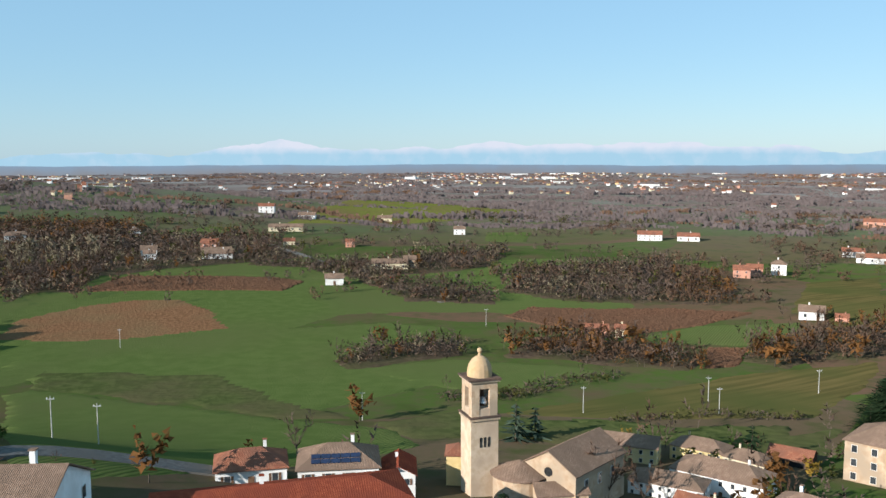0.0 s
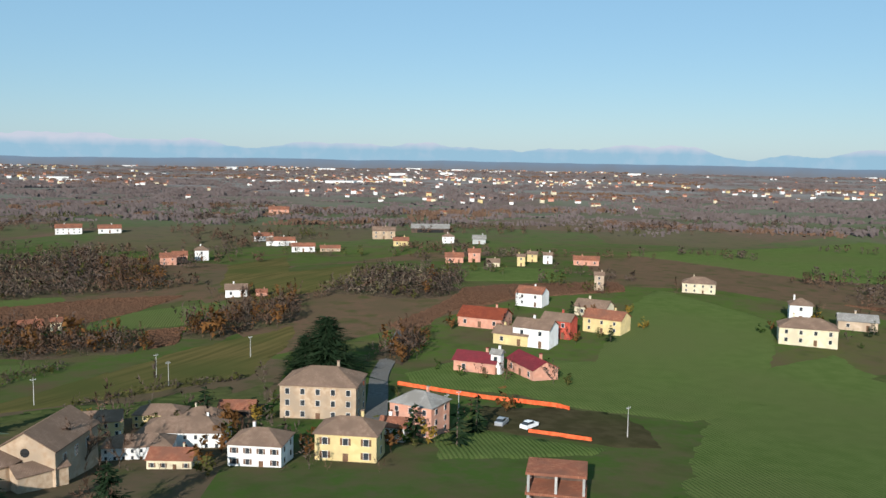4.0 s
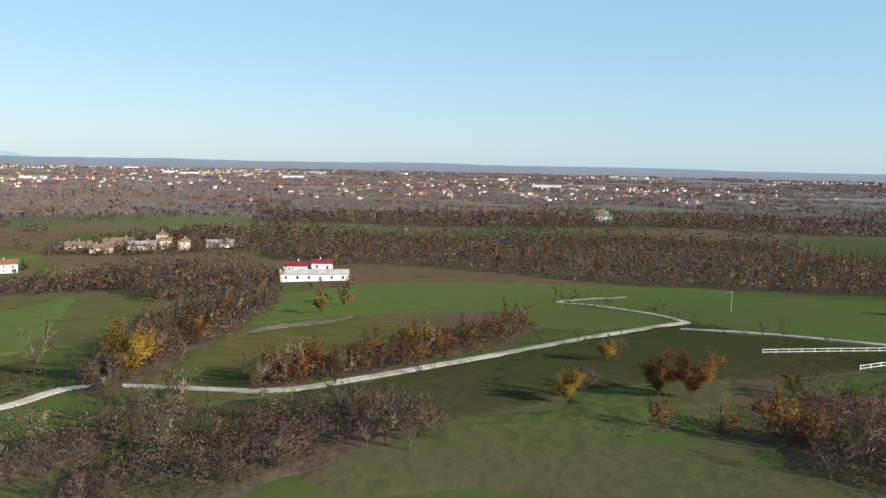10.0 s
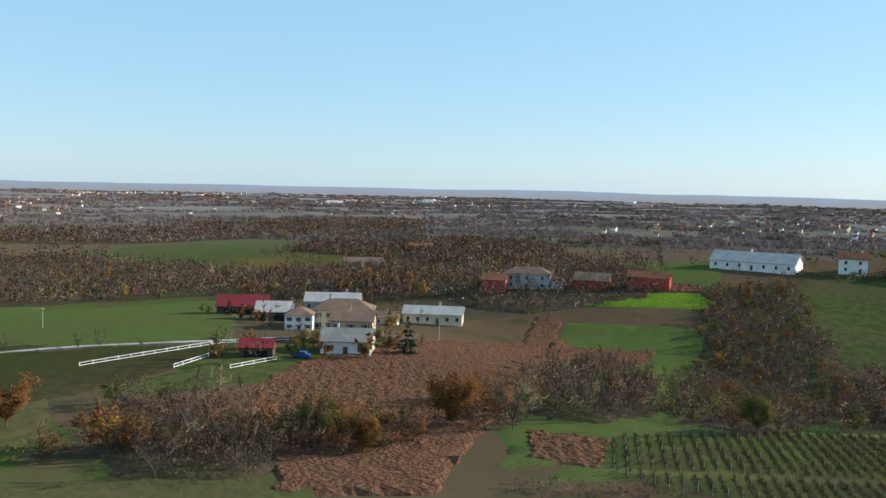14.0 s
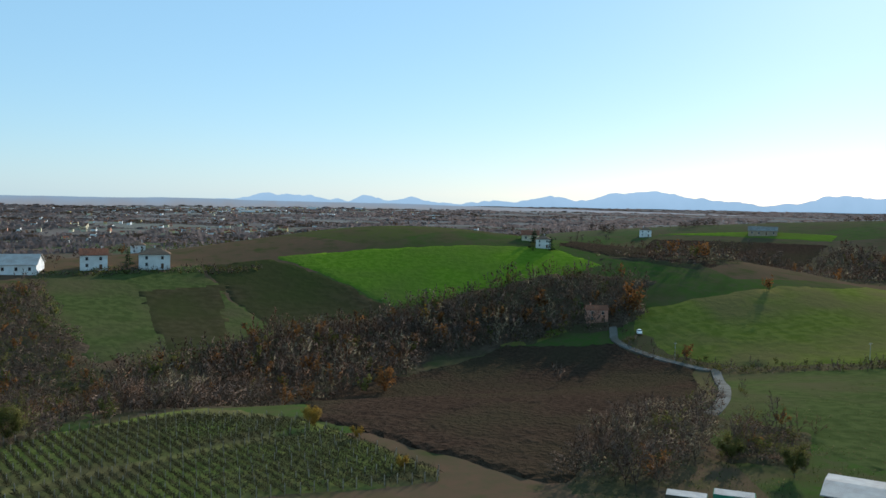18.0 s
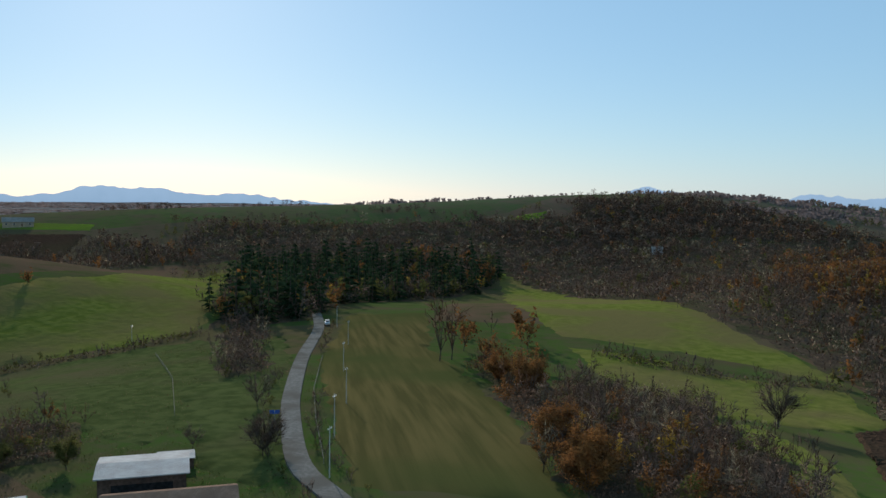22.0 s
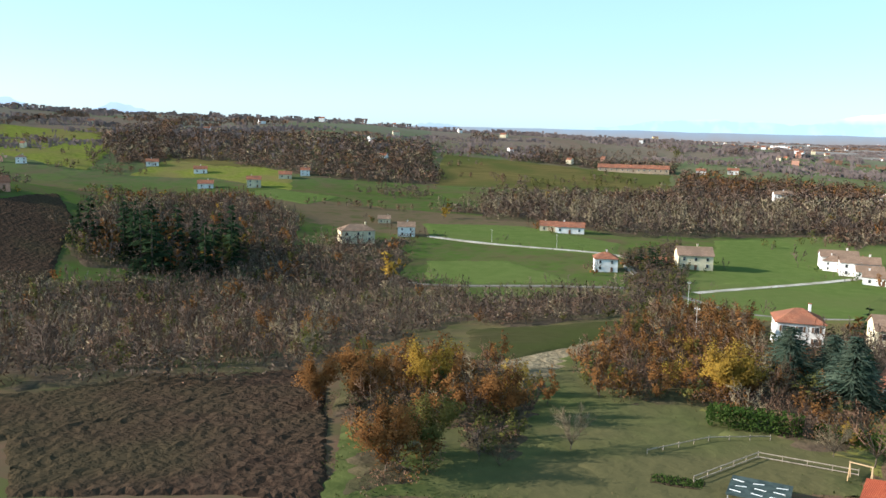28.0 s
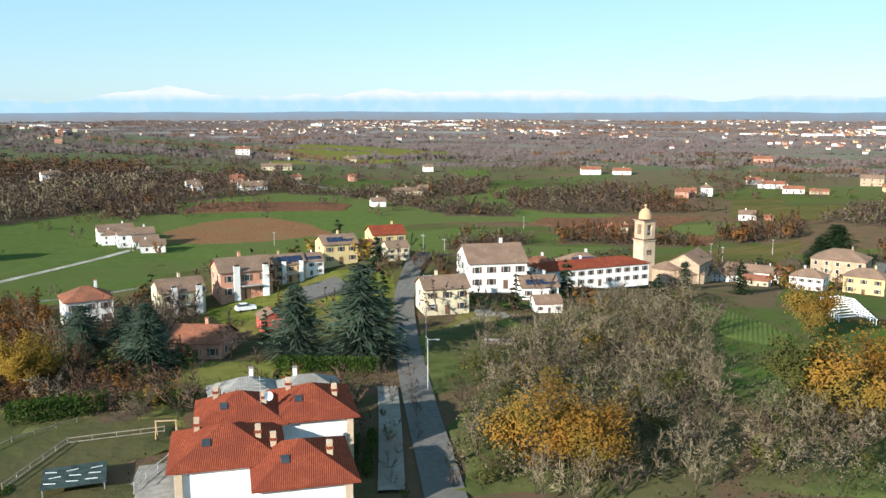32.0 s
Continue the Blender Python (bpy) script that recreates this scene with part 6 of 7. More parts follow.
# sheds and containers by the ridge lane
house(-92.0, -78.5, -232, 11.0, 9.0, 1, "gable", "metal", "brown", rise=0.5, name="farm_shed")
house(-102.5, -81.5, -232, 5.0, 6.0, 1, "gable", "metal", "brown", rise=0.3, name="lean_to")
house(-82.5, -66.5, -232, 15.0, 7.0, 1, "gable", "brown", "brown", rise=1.0, name="low_barn")


def container(x, y, turn, material, label):
    ob = tagged(new("shipping_container"), label, "container", "containers by the shed")
    ob.location, ob.rotation_euler = (x, y, high(x, y)), (0, 0, radians(turn))
    part("body", box("body", 5.2, 2.5, 2.5, material, 0.03), ob)
    for k in range(13):
        for s in (-1, 1):
            part("rib", box("rib", 0.16, 0.05, 2.3, material), ob, (-2.4 + 0.4 * k, s * 1.27, 0.1))
    part("roof", box("roof", 5.0, 2.3, 0.06, ROOF["metal"]), ob, (0, 0, 2.5))
    for s in (-1, 1):
        part("door", box("door", 0.05, 1.1, 2.2, material), ob, (2.62, s * 0.58, 0.12))


GREEN_PAINT = surface("green_paint", (0.05, 0.2, 0.12), (0.08, 0.26, 0.16), (0.1, 0.14, 0.09), 1.0, 0.4, 0.6)
container(-76.5, -86.5, -222, GREEN_PAINT, "pale green steel container with a rusty roof")
container(-70.5, -88.5, -222, surface("dull_green_paint", (0.06, 0.1, 0.07), (0.09, 0.14, 0.1), (0.1, 0.09, 0.06), 1.0, 0.4, 0.7), "dull green steel container beside the other")


# ---- poles, lamps, wires ----
def pole(x, y, h=9.0, lamp=False, arm=True):
    ob = tagged(new("street_lamp" if lamp else "utility_pole"), "concrete pole with a street lamp by the road" if lamp else "slim concrete utility pole in the field", "pole")
    ob.location = (x, y, high(x, y))
    part("shaft", tube("shaft", 0.09, h, POLE, 10, 0.05), ob)
    if lamp:
        part("arm", box("arm", 1.4, 0.07, 0.07, METAL), ob, (0.65, 0, h - 0.3))
        part("lamp_head", box("lamp_head", 0.6, 0.25, 0.14, METAL, 0.03), ob, (1.4, 0, h - 0.36))
    elif arm:
        part("crossarm", box("crossarm", 1.2, 0.1, 0.1, METAL), ob, (0, 0, h - 0.5))
        for s in (-0.5, 0, 0.5):
            part("insulator", tube("insulator", 0.05, 0.18, WHITE, 8), ob, (s, 0, h - 0.4))
    return ob


def wire(a, b, za, zb, sag=1.2):
    p0, p1 = Vector((a[0], a[1], high(*a) + za)), Vector((b[0], b[1], high(*b) + zb))
    cu = bpy.data.curves.new("wire", "CURVE")
    cu.dimensions, cu.bevel_depth = "3D", 0.016
    sp = cu.splines.new("POLY")
    sp.points.add(16)
    for i in range(17):
        t = i / 16
        q = p0.lerp(p1, t)
        sp.points[i].co = (q.x, q.y, q.z - sag * 4 * t * (1 - t), 1)
    cu.materials.append(BLACK)
    tagged(new("overhead_wire", cu), "thin overhead wire between two poles", "wire")


for x, y in ((116.6, 296.1), (149.3, 310.5), (180.3, 320.1), (33.5, 231.6), (27.4, 229.9), (147.8, 297.6), (183.1, 227.0), (203.8, 199.4), (160.0, 154.1), (67.5, 288.0), (216.7, -177.2), (104.3, -216.4), (-182.0, -237.0), (-226.2, -197.3), (-236.6, 342.2), (-203.6, 348.3), (-20.9, 383.8), (100.8, 418.4), (178.4, 225.0)):
    pole(x, y, 6.5)
LANE_POLES = [(-106.5, -58.0), (-125.4, -67.4), (-150.0, -78.0), (-185.0, -97.0), (-228.0, -118.0), (-262.0, -140.0)]
for x, y in LANE_POLES:
    pole(x, y, 7.5)
for a, b in zip(LANE_POLES, LANE_POLES[1:]):
    wire(a, b, 7.1, 7.1)
for x, y in ((14.6, 117.5), (17.3, 141.4), (20.5, 172.0)):
    pole(x, y, 8.0, lamp=True)
wire((14.6, 117.5), (17.3, 141.4), 7.8, 7.8)
wire((17.3, 141.4), (20.5, 172.0), 7.8, 7.8)
for x, y in ((-101.9, 257.0), (-64.0, 166.5)):
    pole(x, y, 9.0)
wire((-101.9, 257.0), (-64.0, 166.5), 8.5, 8.5)
wire((-101.9, 257.0), (-203.6, 348.3), 8.5, 8.5, 3)
wire((-203.6, 348.3), (-236.6, 342.2), 8.5, 8.5)


# ---- fences, nets, frames ----
def fence(pts, h, material, post_gap, label, name="fence", rails=2, post=0.1, net=None):
    ob = tagged(new(name), label, "fence")
    for (x0, y0), (x1, y1) in zip(pts, pts[1:]):
        n = max(1, round(math.hypot(x1 - x0, y1 - y0) / post_gap))
        a = math.atan2(y1 - y0, x1 - x0)
        for i in range(n + 1):
            t = i / n
            px, py = x0 + (x1 - x0) * t, y0 + (y1 - y0) * t
            part("post", box("post", post, post, h, material), ob, (px, py, high(px, py)), a)
            if i < n:
                qx, qy = x0 + (x1 - x0) * (i + 1) / n, y0 + (y1 - y0) * (i + 1) / n
                z0, z1 = high(px, py), high(qx, qy)
                ln = math.hypot(qx - px, qy - py)
                items = [("rail", box("rail", ln, 0.06, 0.11, material), h * (k + 0.85) / rails - 0.1) for k in range(rails)] if not net else [("net", box("net", ln, 0.03, h * 0.9, net), 0.08)]
                for nm, me, dz in items:
                    r = part(nm, me, ob, ((px + qx) / 2, (py + qy) / 2, (z0 + z1) / 2 + dz), a)
                    r.rotation_euler = (0, -math.atan2(z1 - z0, ln), a)
    return ob


fence([(149, -131), (138, -164), (127, -176)], 1.2, WHITE, 3.0, "white rail paddock fence by the farm")
fence([(129, -138), (130, -150)], 1.2, WHITE, 3.0, "white rail fence of a small paddock")
fence([(118, -143), (115, -155)], 1.2, WHITE, 3.0, "white rail fence by the farm yard")
fence([(195, 266), (199, 253), (203, 242), (212, 227), (212, 223)], 1.1, ORANGE, 2.5, "orange plastic safety netting on posts", "safety_net", net=ORANGE)
fence([(188, 211), (191, 206), (194, 200)], 1.0, ORANGE, 2.5, "orange plastic safety netting by the building site", "safety_net", net=ORANGE)
fence([(-20, 88), (-17, 98), (-15, 108)], 1.4, METAL, 2.5, "grey wire garden fence", post=0.07)
fence([(-34, 91), (-31, 104), (-20, 106)], 1.1, WOOD, 2.5, "timber post garden fence", post=0.08)
fence([(-42, 96), (-38, 106), (-32, 112)], 1.0, WOOD, 2.8, "old timber posts along the meadow", post=0.08, rails=1)
fence([(-112, -62), (-136, -77), (-160, -91), (-205, -114)], 0.9, WOOD, 4.0, "low timber posts beside the lane", post=0.09, rails=1)
fence([(-205, -170), (-160, -128), (-128, -102)], 1.0, WOOD, 4.0, "old pasture fence of timber posts", post=0.09, rails=1)


def building_shell(x, y, turn):
    ob = tagged(new("unfinished_building"), "unfinished two-storey frame of concrete posts and rusty floors", "building shell")
    ob.location, ob.rotation_euler = (x, y, high(x, y)), (0, 0, radians(turn))
    for fl in range(2):
        part("floor_slab", box("floor_slab", 8.4, 6.2, 0.35, ROOF["rust"]), ob, (0, 0, 2.7 + 2.9 * fl))
        for i in range(3):
            for j in range(2):
                part("column", box("column", 0.35, 0.35, 2.72, CONCRETE), ob, (-3.8 + 3.8 * i, -2.7 + 5.4 * j, -0.02 + 3.05 * fl if fl else -0.3 + 0.28))
        part("back_wall", box("back_wall", 8.0, 0.2, 2.4, WALL["brown"]), ob, (0, 2.6, 0.1 + 3.0 * fl))


building_shell(158, 174, -48)


def dark_canopy(x, y, turn):
    ob = tagged(new("garden_canopy"), "low dark canopy with pale strips on the lawn", "canopy")
    ob.location, ob.rotation_euler = (x, y, high(x, y)), (0, 0, radians(turn))
    part("roof", box("roof", 6.4, 5.6, 0.12, surface("dark_sheet", (0.035, 0.05, 0.048), (0.06, 0.08, 0.075), None, 1.0, rough=0.5)), ob, (0, 0, 1.1))
    for a in (-1, 1):
        for b in (-1, 1):
            part("leg", box("leg", 0.1, 0.1, 1.1, METAL), ob, (a * 3, b * 2.6, 0))
    rng = random.Random(4)
    for k in range(9):
        s = part("strip", box("strip", 1.2, 0.09, 0.04, WHITE), ob, (-2.2 + (k % 3) * 2.1 + rng.uniform(-.3, .3), -1.6 + (k // 3) * 1.5, 1.22))
        s.rotation_euler = (0, 0, rng.uniform(-0.3, 0.3))


dark_canopy(-26.8, 91.5, 12)


def portal_frames(x, y, turn):
    ob = tagged(new("steel_frame"), "row of white steel portal frames without cladding", "steel frame")
    ob.location, ob.rotation_euler = (x, y, high(x, y)), (0, 0, radians(turn))
    for k in range(9):
        for s in (-1, 1):
            part("column", box("column", 0.18, 0.18, 2.4, WHITE), ob, (k * 2.4, s * 3.6, 0))
            r = part("rafter", box("rafter", 0.2, 3.9, 0.2, WHITE), ob, (k * 2.4, s * 1.8, 2.7))
            r.rotation_euler = (-s * 0.16, 0, 0)
    for s in (-3.6, 0, 3.6):
        part("purlin", box("purlin", 19.4, 0.12, 0.12, WHITE), ob, (9.6, s, 2.42 if s else 3.05))


portal_frames(117, 178, -111)


def swing(x, y):
    ob = tagged(new("swing_frame"), "yellow timber garden swing frame on the lawn", "swing")
    ob.location = (x, y, high(x, y))
    for a in (-1, 1):
        for b in (-1, 1):
            l = part("leg", box("leg", 0.1, 0.1, 2.3, WALL["ochre"]), ob, (a * 1.2, b * 0.7, 0))
            l.rotation_euler = (b * 0.3, 0, 0)
    part("beam", box("beam", 2.6, 0.12, 0.12, WALL["ochre"]), ob, (0, 0, 2.15))


swing(-19.5, 104.5)


def car(x, y, turn, paint, label):
    ob = tagged(new("car"), label, "car")
    ob.location, ob.rotation_euler = (x, y, high(x, y) + 0.32), (0, 0, radians(turn))
    v, f = [], []
    prof = [(-2.1, 0.25, 0.75), (-1.95, 0.2, 0.95), (-0.9, 0.2, 1.0), (1.0, 0.2, 1.0), (1.95, 0.2, 0.9), (2.1, 0.25, 0.7)]
    for px, lo, hi in prof:
        v += [(px, -0.85, lo), (px, 0.85, lo), (px, 0.85, hi), (px, -0.85, hi)]
    for i in range(5):
        for k in range(4):
            f.append((4 * i + k, 4 * i + (k + 1) % 4, 4 * i + 4 + (k + 1) % 4, 4 * i + 4 + k))
    f += [(3, 2, 1, 0), (20, 21, 22, 23)]
    part("body", solid("body", v, f, paint), ob)
    cv = [(-1.7, -0.78, 0.96), (1.0, -0.78, 0.96), (1.0, 0.78, 0.96), (-1.7, 0.78, 0.96), (-1.2, -0.66, 1.45), (0.3, -0.66, 1.45), (0.3, 0.66, 1.45), (-1.2, 0.66, 1.45)]
    cf = [(0, 1, 5, 4), (1, 2, 6, 5), (2, 3, 7, 6), (3, 0, 4, 7)]
    part("windows", solid("windows", cv, cf, GLASS), ob)
    part("roof", box("roof", 1.5, 1.34, 0.06, paint, 0.02), ob, (-0.45, 0, 1.43))
    for a in (-1.3, 1.3):
        for b in (-0.8, 0.8):
            w = part("wheel", tube("wheel", 0.32, 0.2, BLACK, 12), ob, (a, b + 0.1, 0.0))
            w.rotation_euler = (math.pi / 2, 0, 0)
    for b in (-0.6, 0.6):
        part("headlight", box("headlight", 0.06, 0.3, 0.12, WHITE), ob, (2.07, b, 0.62))


SILVER = surface("silver_paint", (0.42, 0.43, 0.44), (0.5, 0.51, 0.52), None, 1.0, rough=0.3, metal=0.4)
car(-16.0, 178.5, 20, WHITE, "white car parked by the brick houses")
car(-185.0, -262.0, 60, WHITE, "white car on the narrow lane by the farmhouse")
car(-266.0, -146.0, 30, SILVER, "silver car parked where the lane meets the trees")
car(191.0, 214.0, 10, WHITE, "white car parked beside the crimson-roofed barn")
car(188.0, 219.0, 30, SILVER, "silver car parked beside the crimson-roofed barn")
car(112.0, -160.0, 10, surface("blue_paint", (0.03, 0.08, 0.3), (0.05, 0.11, 0.36), None, 1.0, rough=0.4), "blue vehicle parked by the farm yard")
car(60.0, 530.0, 0, surface("red_paint", (0.4, 0.03, 0.02), (0.5, 0.05, 0.03), None, 1.0, rough=0.4), "red car on the far road")


def road_sign(x, y, turn):
    ob = tagged(new("road_sign"), "blue and white village sign board on a post", "sign")
    ob.location, ob.rotation_euler = (x, y, high(x, y)), (0, 0, radians(turn))
    part("post", tube("post", 0.05, 2.2, METAL, 8), ob)
    part("board", box("board", 1.8, 0.05, 0.7, surface("blue_board", (0.03, 0.09, 0.32), (0.05, 0.12, 0.4), None, 1.0, rough=0.5)), ob, (0, 0, 1.5))
    for k in range(2):
        part("lettering", box("lettering", 1.4, 0.02, 0.16, WHITE), ob, (0, -0.04, 1.62 + 0.27 * k))


road_sign(-131.0, -82.5, -60)


# ---- hedges, vines ----
def clipped_hedge(pts, w, h, label):
    """A trimmed hedge along a line: leaves in a box."""
    rng = np.random.default_rng(int(abs(pts[0][0] * 10 + pts[0][1])))
    cs = []
    for (x0, y0), (x1, y1) in zip(pts, pts[1:]):
        ln = math.hypot(x1 - x0, y1 - y0)
        n = int(ln * 70 * h)
        t = rng.uniform(0, 1, n)
        s = rng.uniform(-0.5, 0.5, n) * w
        nx, ny = -(y1 - y0) / ln, (x1 - x0) / ln
        px, py = x0 + (x1 - x0) * t + nx * s, y0 + (y1 - y0) * t + ny * s
        cs.append(np.column_stack([px, py, terrain(px, py) + h * np.sqrt(rng.uniform(0, 1, n))]))
    v, f = leaves(rng, np.concatenate(cs), rng.uniform(0.12, 0.28, sum(len(c) for c in cs)))
    tagged(new("hedge", mesh_of("hedge", v, f, LEAF_GREEN)), label, "hedge")


clipped_hedge([(-7.5, 132), (1, 130), (8.6, 127.6)], 2.2, 2.6, "trimmed dark green garden hedge")
clipped_hedge([(-41, 113), (-34, 114.5), (-29, 116)], 3.5, 3.2, "loose green garden hedge")
clipped_hedge([(-28, 117), (-17, 118)], 2.0, 2.2, "green hedge behind the garden")
clipped_hedge([(4.2, 88), (5.2, 96), (5.6, 101)], 1.0, 1.1, "low trimmed hedge beside the road")
clipped_hedge([(2.6, 90.5), (3.4, 100)], 1.4, 0.8, "low green hedge by the house")


def vine_row(x0, y0, x1, y1, seed):
    ob = tagged(new("vine_row"), "row of bare vines on posts with grass between", "vine row", "rows of the vineyard")
    rng = np.random.default_rng(seed)
    n = max(2, int(math.hypot(x1 - x0, y1 - y0) / 5))
    for i in range(n + 1):
        px, py = x0 + (x1 - x0) * i / n, y0 + (y1 - y0) * i / n
        part("post", box("post", 0.1, 0.1, 1.7, WOOD), ob, (px, py, high(px, py)))
    m = n * 150
    t = rng.uniform(0, 1, m)
    px, py = x0 + (x1 - x0) * t + rng.normal(0, 0.16, m), y0 + (y1 - y0) * t + rng.normal(0, 0.16, m)
    base = np.column_stack([px, py, terrain(px, py) + rng.uniform(0.05, 0.9, m)])
    way = rng.normal(0, 0.5, (m, 3)) + (0, 0, 0.5)
    way /= np.linalg.norm(way, axis=1, keepdims=True)
    keep = np.abs(base[:, 1] + 120 - (base[:, 0] - 30) * 0.42) > 1.3
    base, way = base[keep], way[keep]
    v, f = slivers(rng, base, way, rng.uniform(0.4, 0.9, len(base)), rng.uniform(0.03, 0.07, len(base)))
    part("vines", mesh_of("vines", v, f, VINE), ob)


VINE = surface("old_vine_wood", (0.07, 0.058, 0.03), (0.1, 0.085, 0.045), None, 0.3, island=0.15)
VINEYARD = [(34, -138), (9, -158), (-16, -172), (-37, -155), (-47, -118), (-46, -111), (30, -118)]
for k in range(58):
    # rows run away to the south-south-east across the vineyard
    x = 34 - 1.9 * k
    run = [s for s in np.arange(0, 80, 0.5) if inside(np.array(x + 0.27 * s), np.array(-109 - s), VINEYARD)]
    if len(run) > 10:
        vine_row(x + 0.27 * run[0], -109 - run[0], x + 0.27 * run[-1], -109 - run[-1], k)


# ---- single trees ----
R, G, O, B, P, RD = LEAF_RUST, LEAF_GOLD, LEAF_OLIVE, TWIG, TWIG_PALE, TWIG_RED
WORDS = {LEAF_RUST: "tree with rust-orange autumn leaves", LEAF_GOLD: "tree with golden autumn leaves", LEAF_OAK: "broad oak with dense orange-brown leaves", LEAF_OLIVE: "tree with thinning olive-green leaves", TWIG: "bare grey-brown tree without leaves", TWIG_PALE: "bare pale-barked tree without leaves", TWIG_RED: "bare russet-twigged tree", NEEDLE: "dark green conifer", NEEDLE_BLUE: "tall blue-green cedar"}
SINGLE = 0


def trees(kind, leaf, *places):
    global SINGLE
    for x, y, h in places:
        SINGLE += 1
        near = math.hypot(x, y) < 170
        wide = 1.75 if leaf is NEEDLE_BLUE else {"conifer": 1.35, "slim": 1.0}.get(kind, 1.15)
        tree(x, y, h, kind, leaf, WORDS[leaf] + (" beside the houses" if near and y > 60 else " at the field's edge"), wide=wide, seed=SINGLE, level=0 if math.hypot(x, y) < 200 else 1 if math.hypot(x, y) < 260 else 2)


trees("leafy", R, (-79.5, -239, 8), (-190, -276, 10), (-195, -279, 11), (-186, -236, 5), (-254, -272, 6), (-230, -82, 12))
trees("leafy", R, (-252, -71, 10), (-240, -66, 9), (-207, -66, 9), (-181, -49, 9), (-113, -22, 9), (-130, -31, 9))
trees("leafy", R, (197, 228, 6), (124, -87, 8), (121, -92, 9), (65, -109, 6), (59, -128, 10), (315, -78, 8), (237, -18, 12), (297, -65, 9))
trees("leafy", R, (-83.5, 89, 9), (-62.6, 70.4, 9), (-63.6, 96, 8), (67, 287, 8), (181, 351, 12), (-88, 84, 8))
trees("leafy", G, (-112, 31, 6), (155, -95, 5), (126, -70, 6), (176, -1, 12), (266, 50, 12), (305, 79, 13), (161, 62, 9), (170, 62, 9))
trees("leafy", G, (-44, 128, 9), (-224, 254, 12), (-306, 393, 11), (-42, 127, 9), (-80, 100, 9), (-36, -149, 4), (-41, -138, 2.5), (-42, -118, 2.5))
trees("round", LEAF_OAK, (23, 86, 11), (27.5, 83, 9), (66, 95, 13), (90, 145, 11))
trees("leafy", O, (73, -109, 8), (13.5, -155, 7), (-62, 78, 8), (62, 102, 11))
trees("bare", RD, (-73, -243, 8), (110, 231, 8), (249, -136, 10), (114, 227, 7))
trees("bare", B, (-135, -233, 6), (-180, 2, 11), (156, -98, 6), (187, -88, 11), (128, -74, 7), (192, 33, 12), (236, 61, 13), (60, 249, 8), (139, 284, 9), (165, 280, 7), (-106, 390, 10), (-140, -92, 7), (-114, -73, 7))
trees("bare", P, (-119, 22, 9), (50, -133, 10), (200, 18, 10), (157, -23, 7), (261, 46, 12), (176, 90, 12), (-50, 91, 6), (30, 150, 7), (-24, 111, 5))
trees("bare", B, (-73, -244, 9), (-135, -234, 8), (-112, -72, 7), (-111, -85, 4), (-111, -72, 7), (-255, -70, 9), (-262, -84, 7), (-180, 2, 9),)
trees("leafy", R, (-80, -241, 9), (-187, -237, 5), (-253, -272, 5), (-193, -280, 9), (-252, -89, 7), (-217, -71, 7), (-187, -58, 8), (-178, -48, 8), (-120, -24, 9),)
trees("leafy", O, (-95, -95, 5), (-91, -104, 5),)
trees("leafy", G, (-534, -232, 8), (-464, -240, 9),)
trees("bare", RD, (28, 191, 8), (23, 195, 7), (34, 197, 7), (15, 190, 8), (109, 228, 9), (124, 272, 8), (103, 200, 8))
trees("bare", B, (-172, -276, 8), (-184, -273, 7), (-176, -270, 7), (-168, -281, 8), (-181, -268, 6))
tree(185.7, 285.6, 17, "conifer", NEEDLE, "huge dark spreading cedar behind the tan house", wide=2.2, seed=3, level=0)
tree(180.4, 287.4, 12, "conifer", NEEDLE, "dark spreading cedar beside the road", wide=1.9, seed=5, level=0)
trees("slim", RD, (-211, -82, 17), (-215, -80, 16))
trees("conifer", NEEDLE, (186.2, 286.5, 11), (181.9, 288.9, 8), (191.0, 284.9, 9), (177.4, 287.9, 6), (163.4, 215.7, 8), (168.5, 209.3, 8), (104, 199, 9), (92, 205, 8))
trees("conifer", NEEDLE, (-156, 337, 9), (-152, 339, 10), (-148, 336, 9), (-160, 335, 8), (-144, 334, 8), (-285, 178, 9), (-292, 184, 8), (-278, 172, 8), (-268, 186, 8))
trees("conifer", NEEDLE_BLUE, (6.1, 137.9, 17), (-4.6, 141.9, 13), (-39.2, 143.7, 11), (-27.7, 136.2, 12), (-33.1, 146.3, 10), (99, 268, 8), (103, 271, 7))


# ---- yards, tracks and beds by the villa ----
DIRT = surface("worn_dirt", (0.16, 0.12, 0.08), (0.22, 0.17, 0.12), None, 1.0, bump=0.02)
ribbon("track", [(13.9, 126.3), (18.4, 144.5), (25.1, 158.7), (33.1, 169.6)], 1.0, DIRT, "worn wheel rut in the grass", 0.22, "track")
ribbon("track", [(14.6, 123.5), (19.5, 141.7), (25.4, 153.6), (33.4, 165.3)], 1.0, DIRT, "worn wheel rut in the grass", 0.22, "track")


def vegetable_bed(x, y, turn):
    """Rows of low green plants on dug earth."""
    ob = tagged(new("vegetable_bed"), "garden bed with rows of green winter vegetables", "vegetable bed")
    ob.location, ob.rotation_euler = (x, y, high(x, y) + 0.1), (0, 0, radians(turn))
    part("soil", box("soil", 6.0, 2.6, 0.22, GROUND["dusk"], 0.05), ob)
    rng = np.random.default_rng(3)
    for r in range(4):
        c = np.column_stack([rng.uniform(-2.8, 2.8, 120), np.full(120, -0.9 + 0.6 * r) + rng.normal(0, 0.08, 120), rng.uniform(0.2, 0.5, 120)])
        v, f = leaves(rng, c, rng.uniform(0.08, 0.2, 120))
        part("plant_row", mesh_of("plant_row", v, f, LEAF_GREEN), ob)


vegetable_bed(-35.4, 89.8, 20)


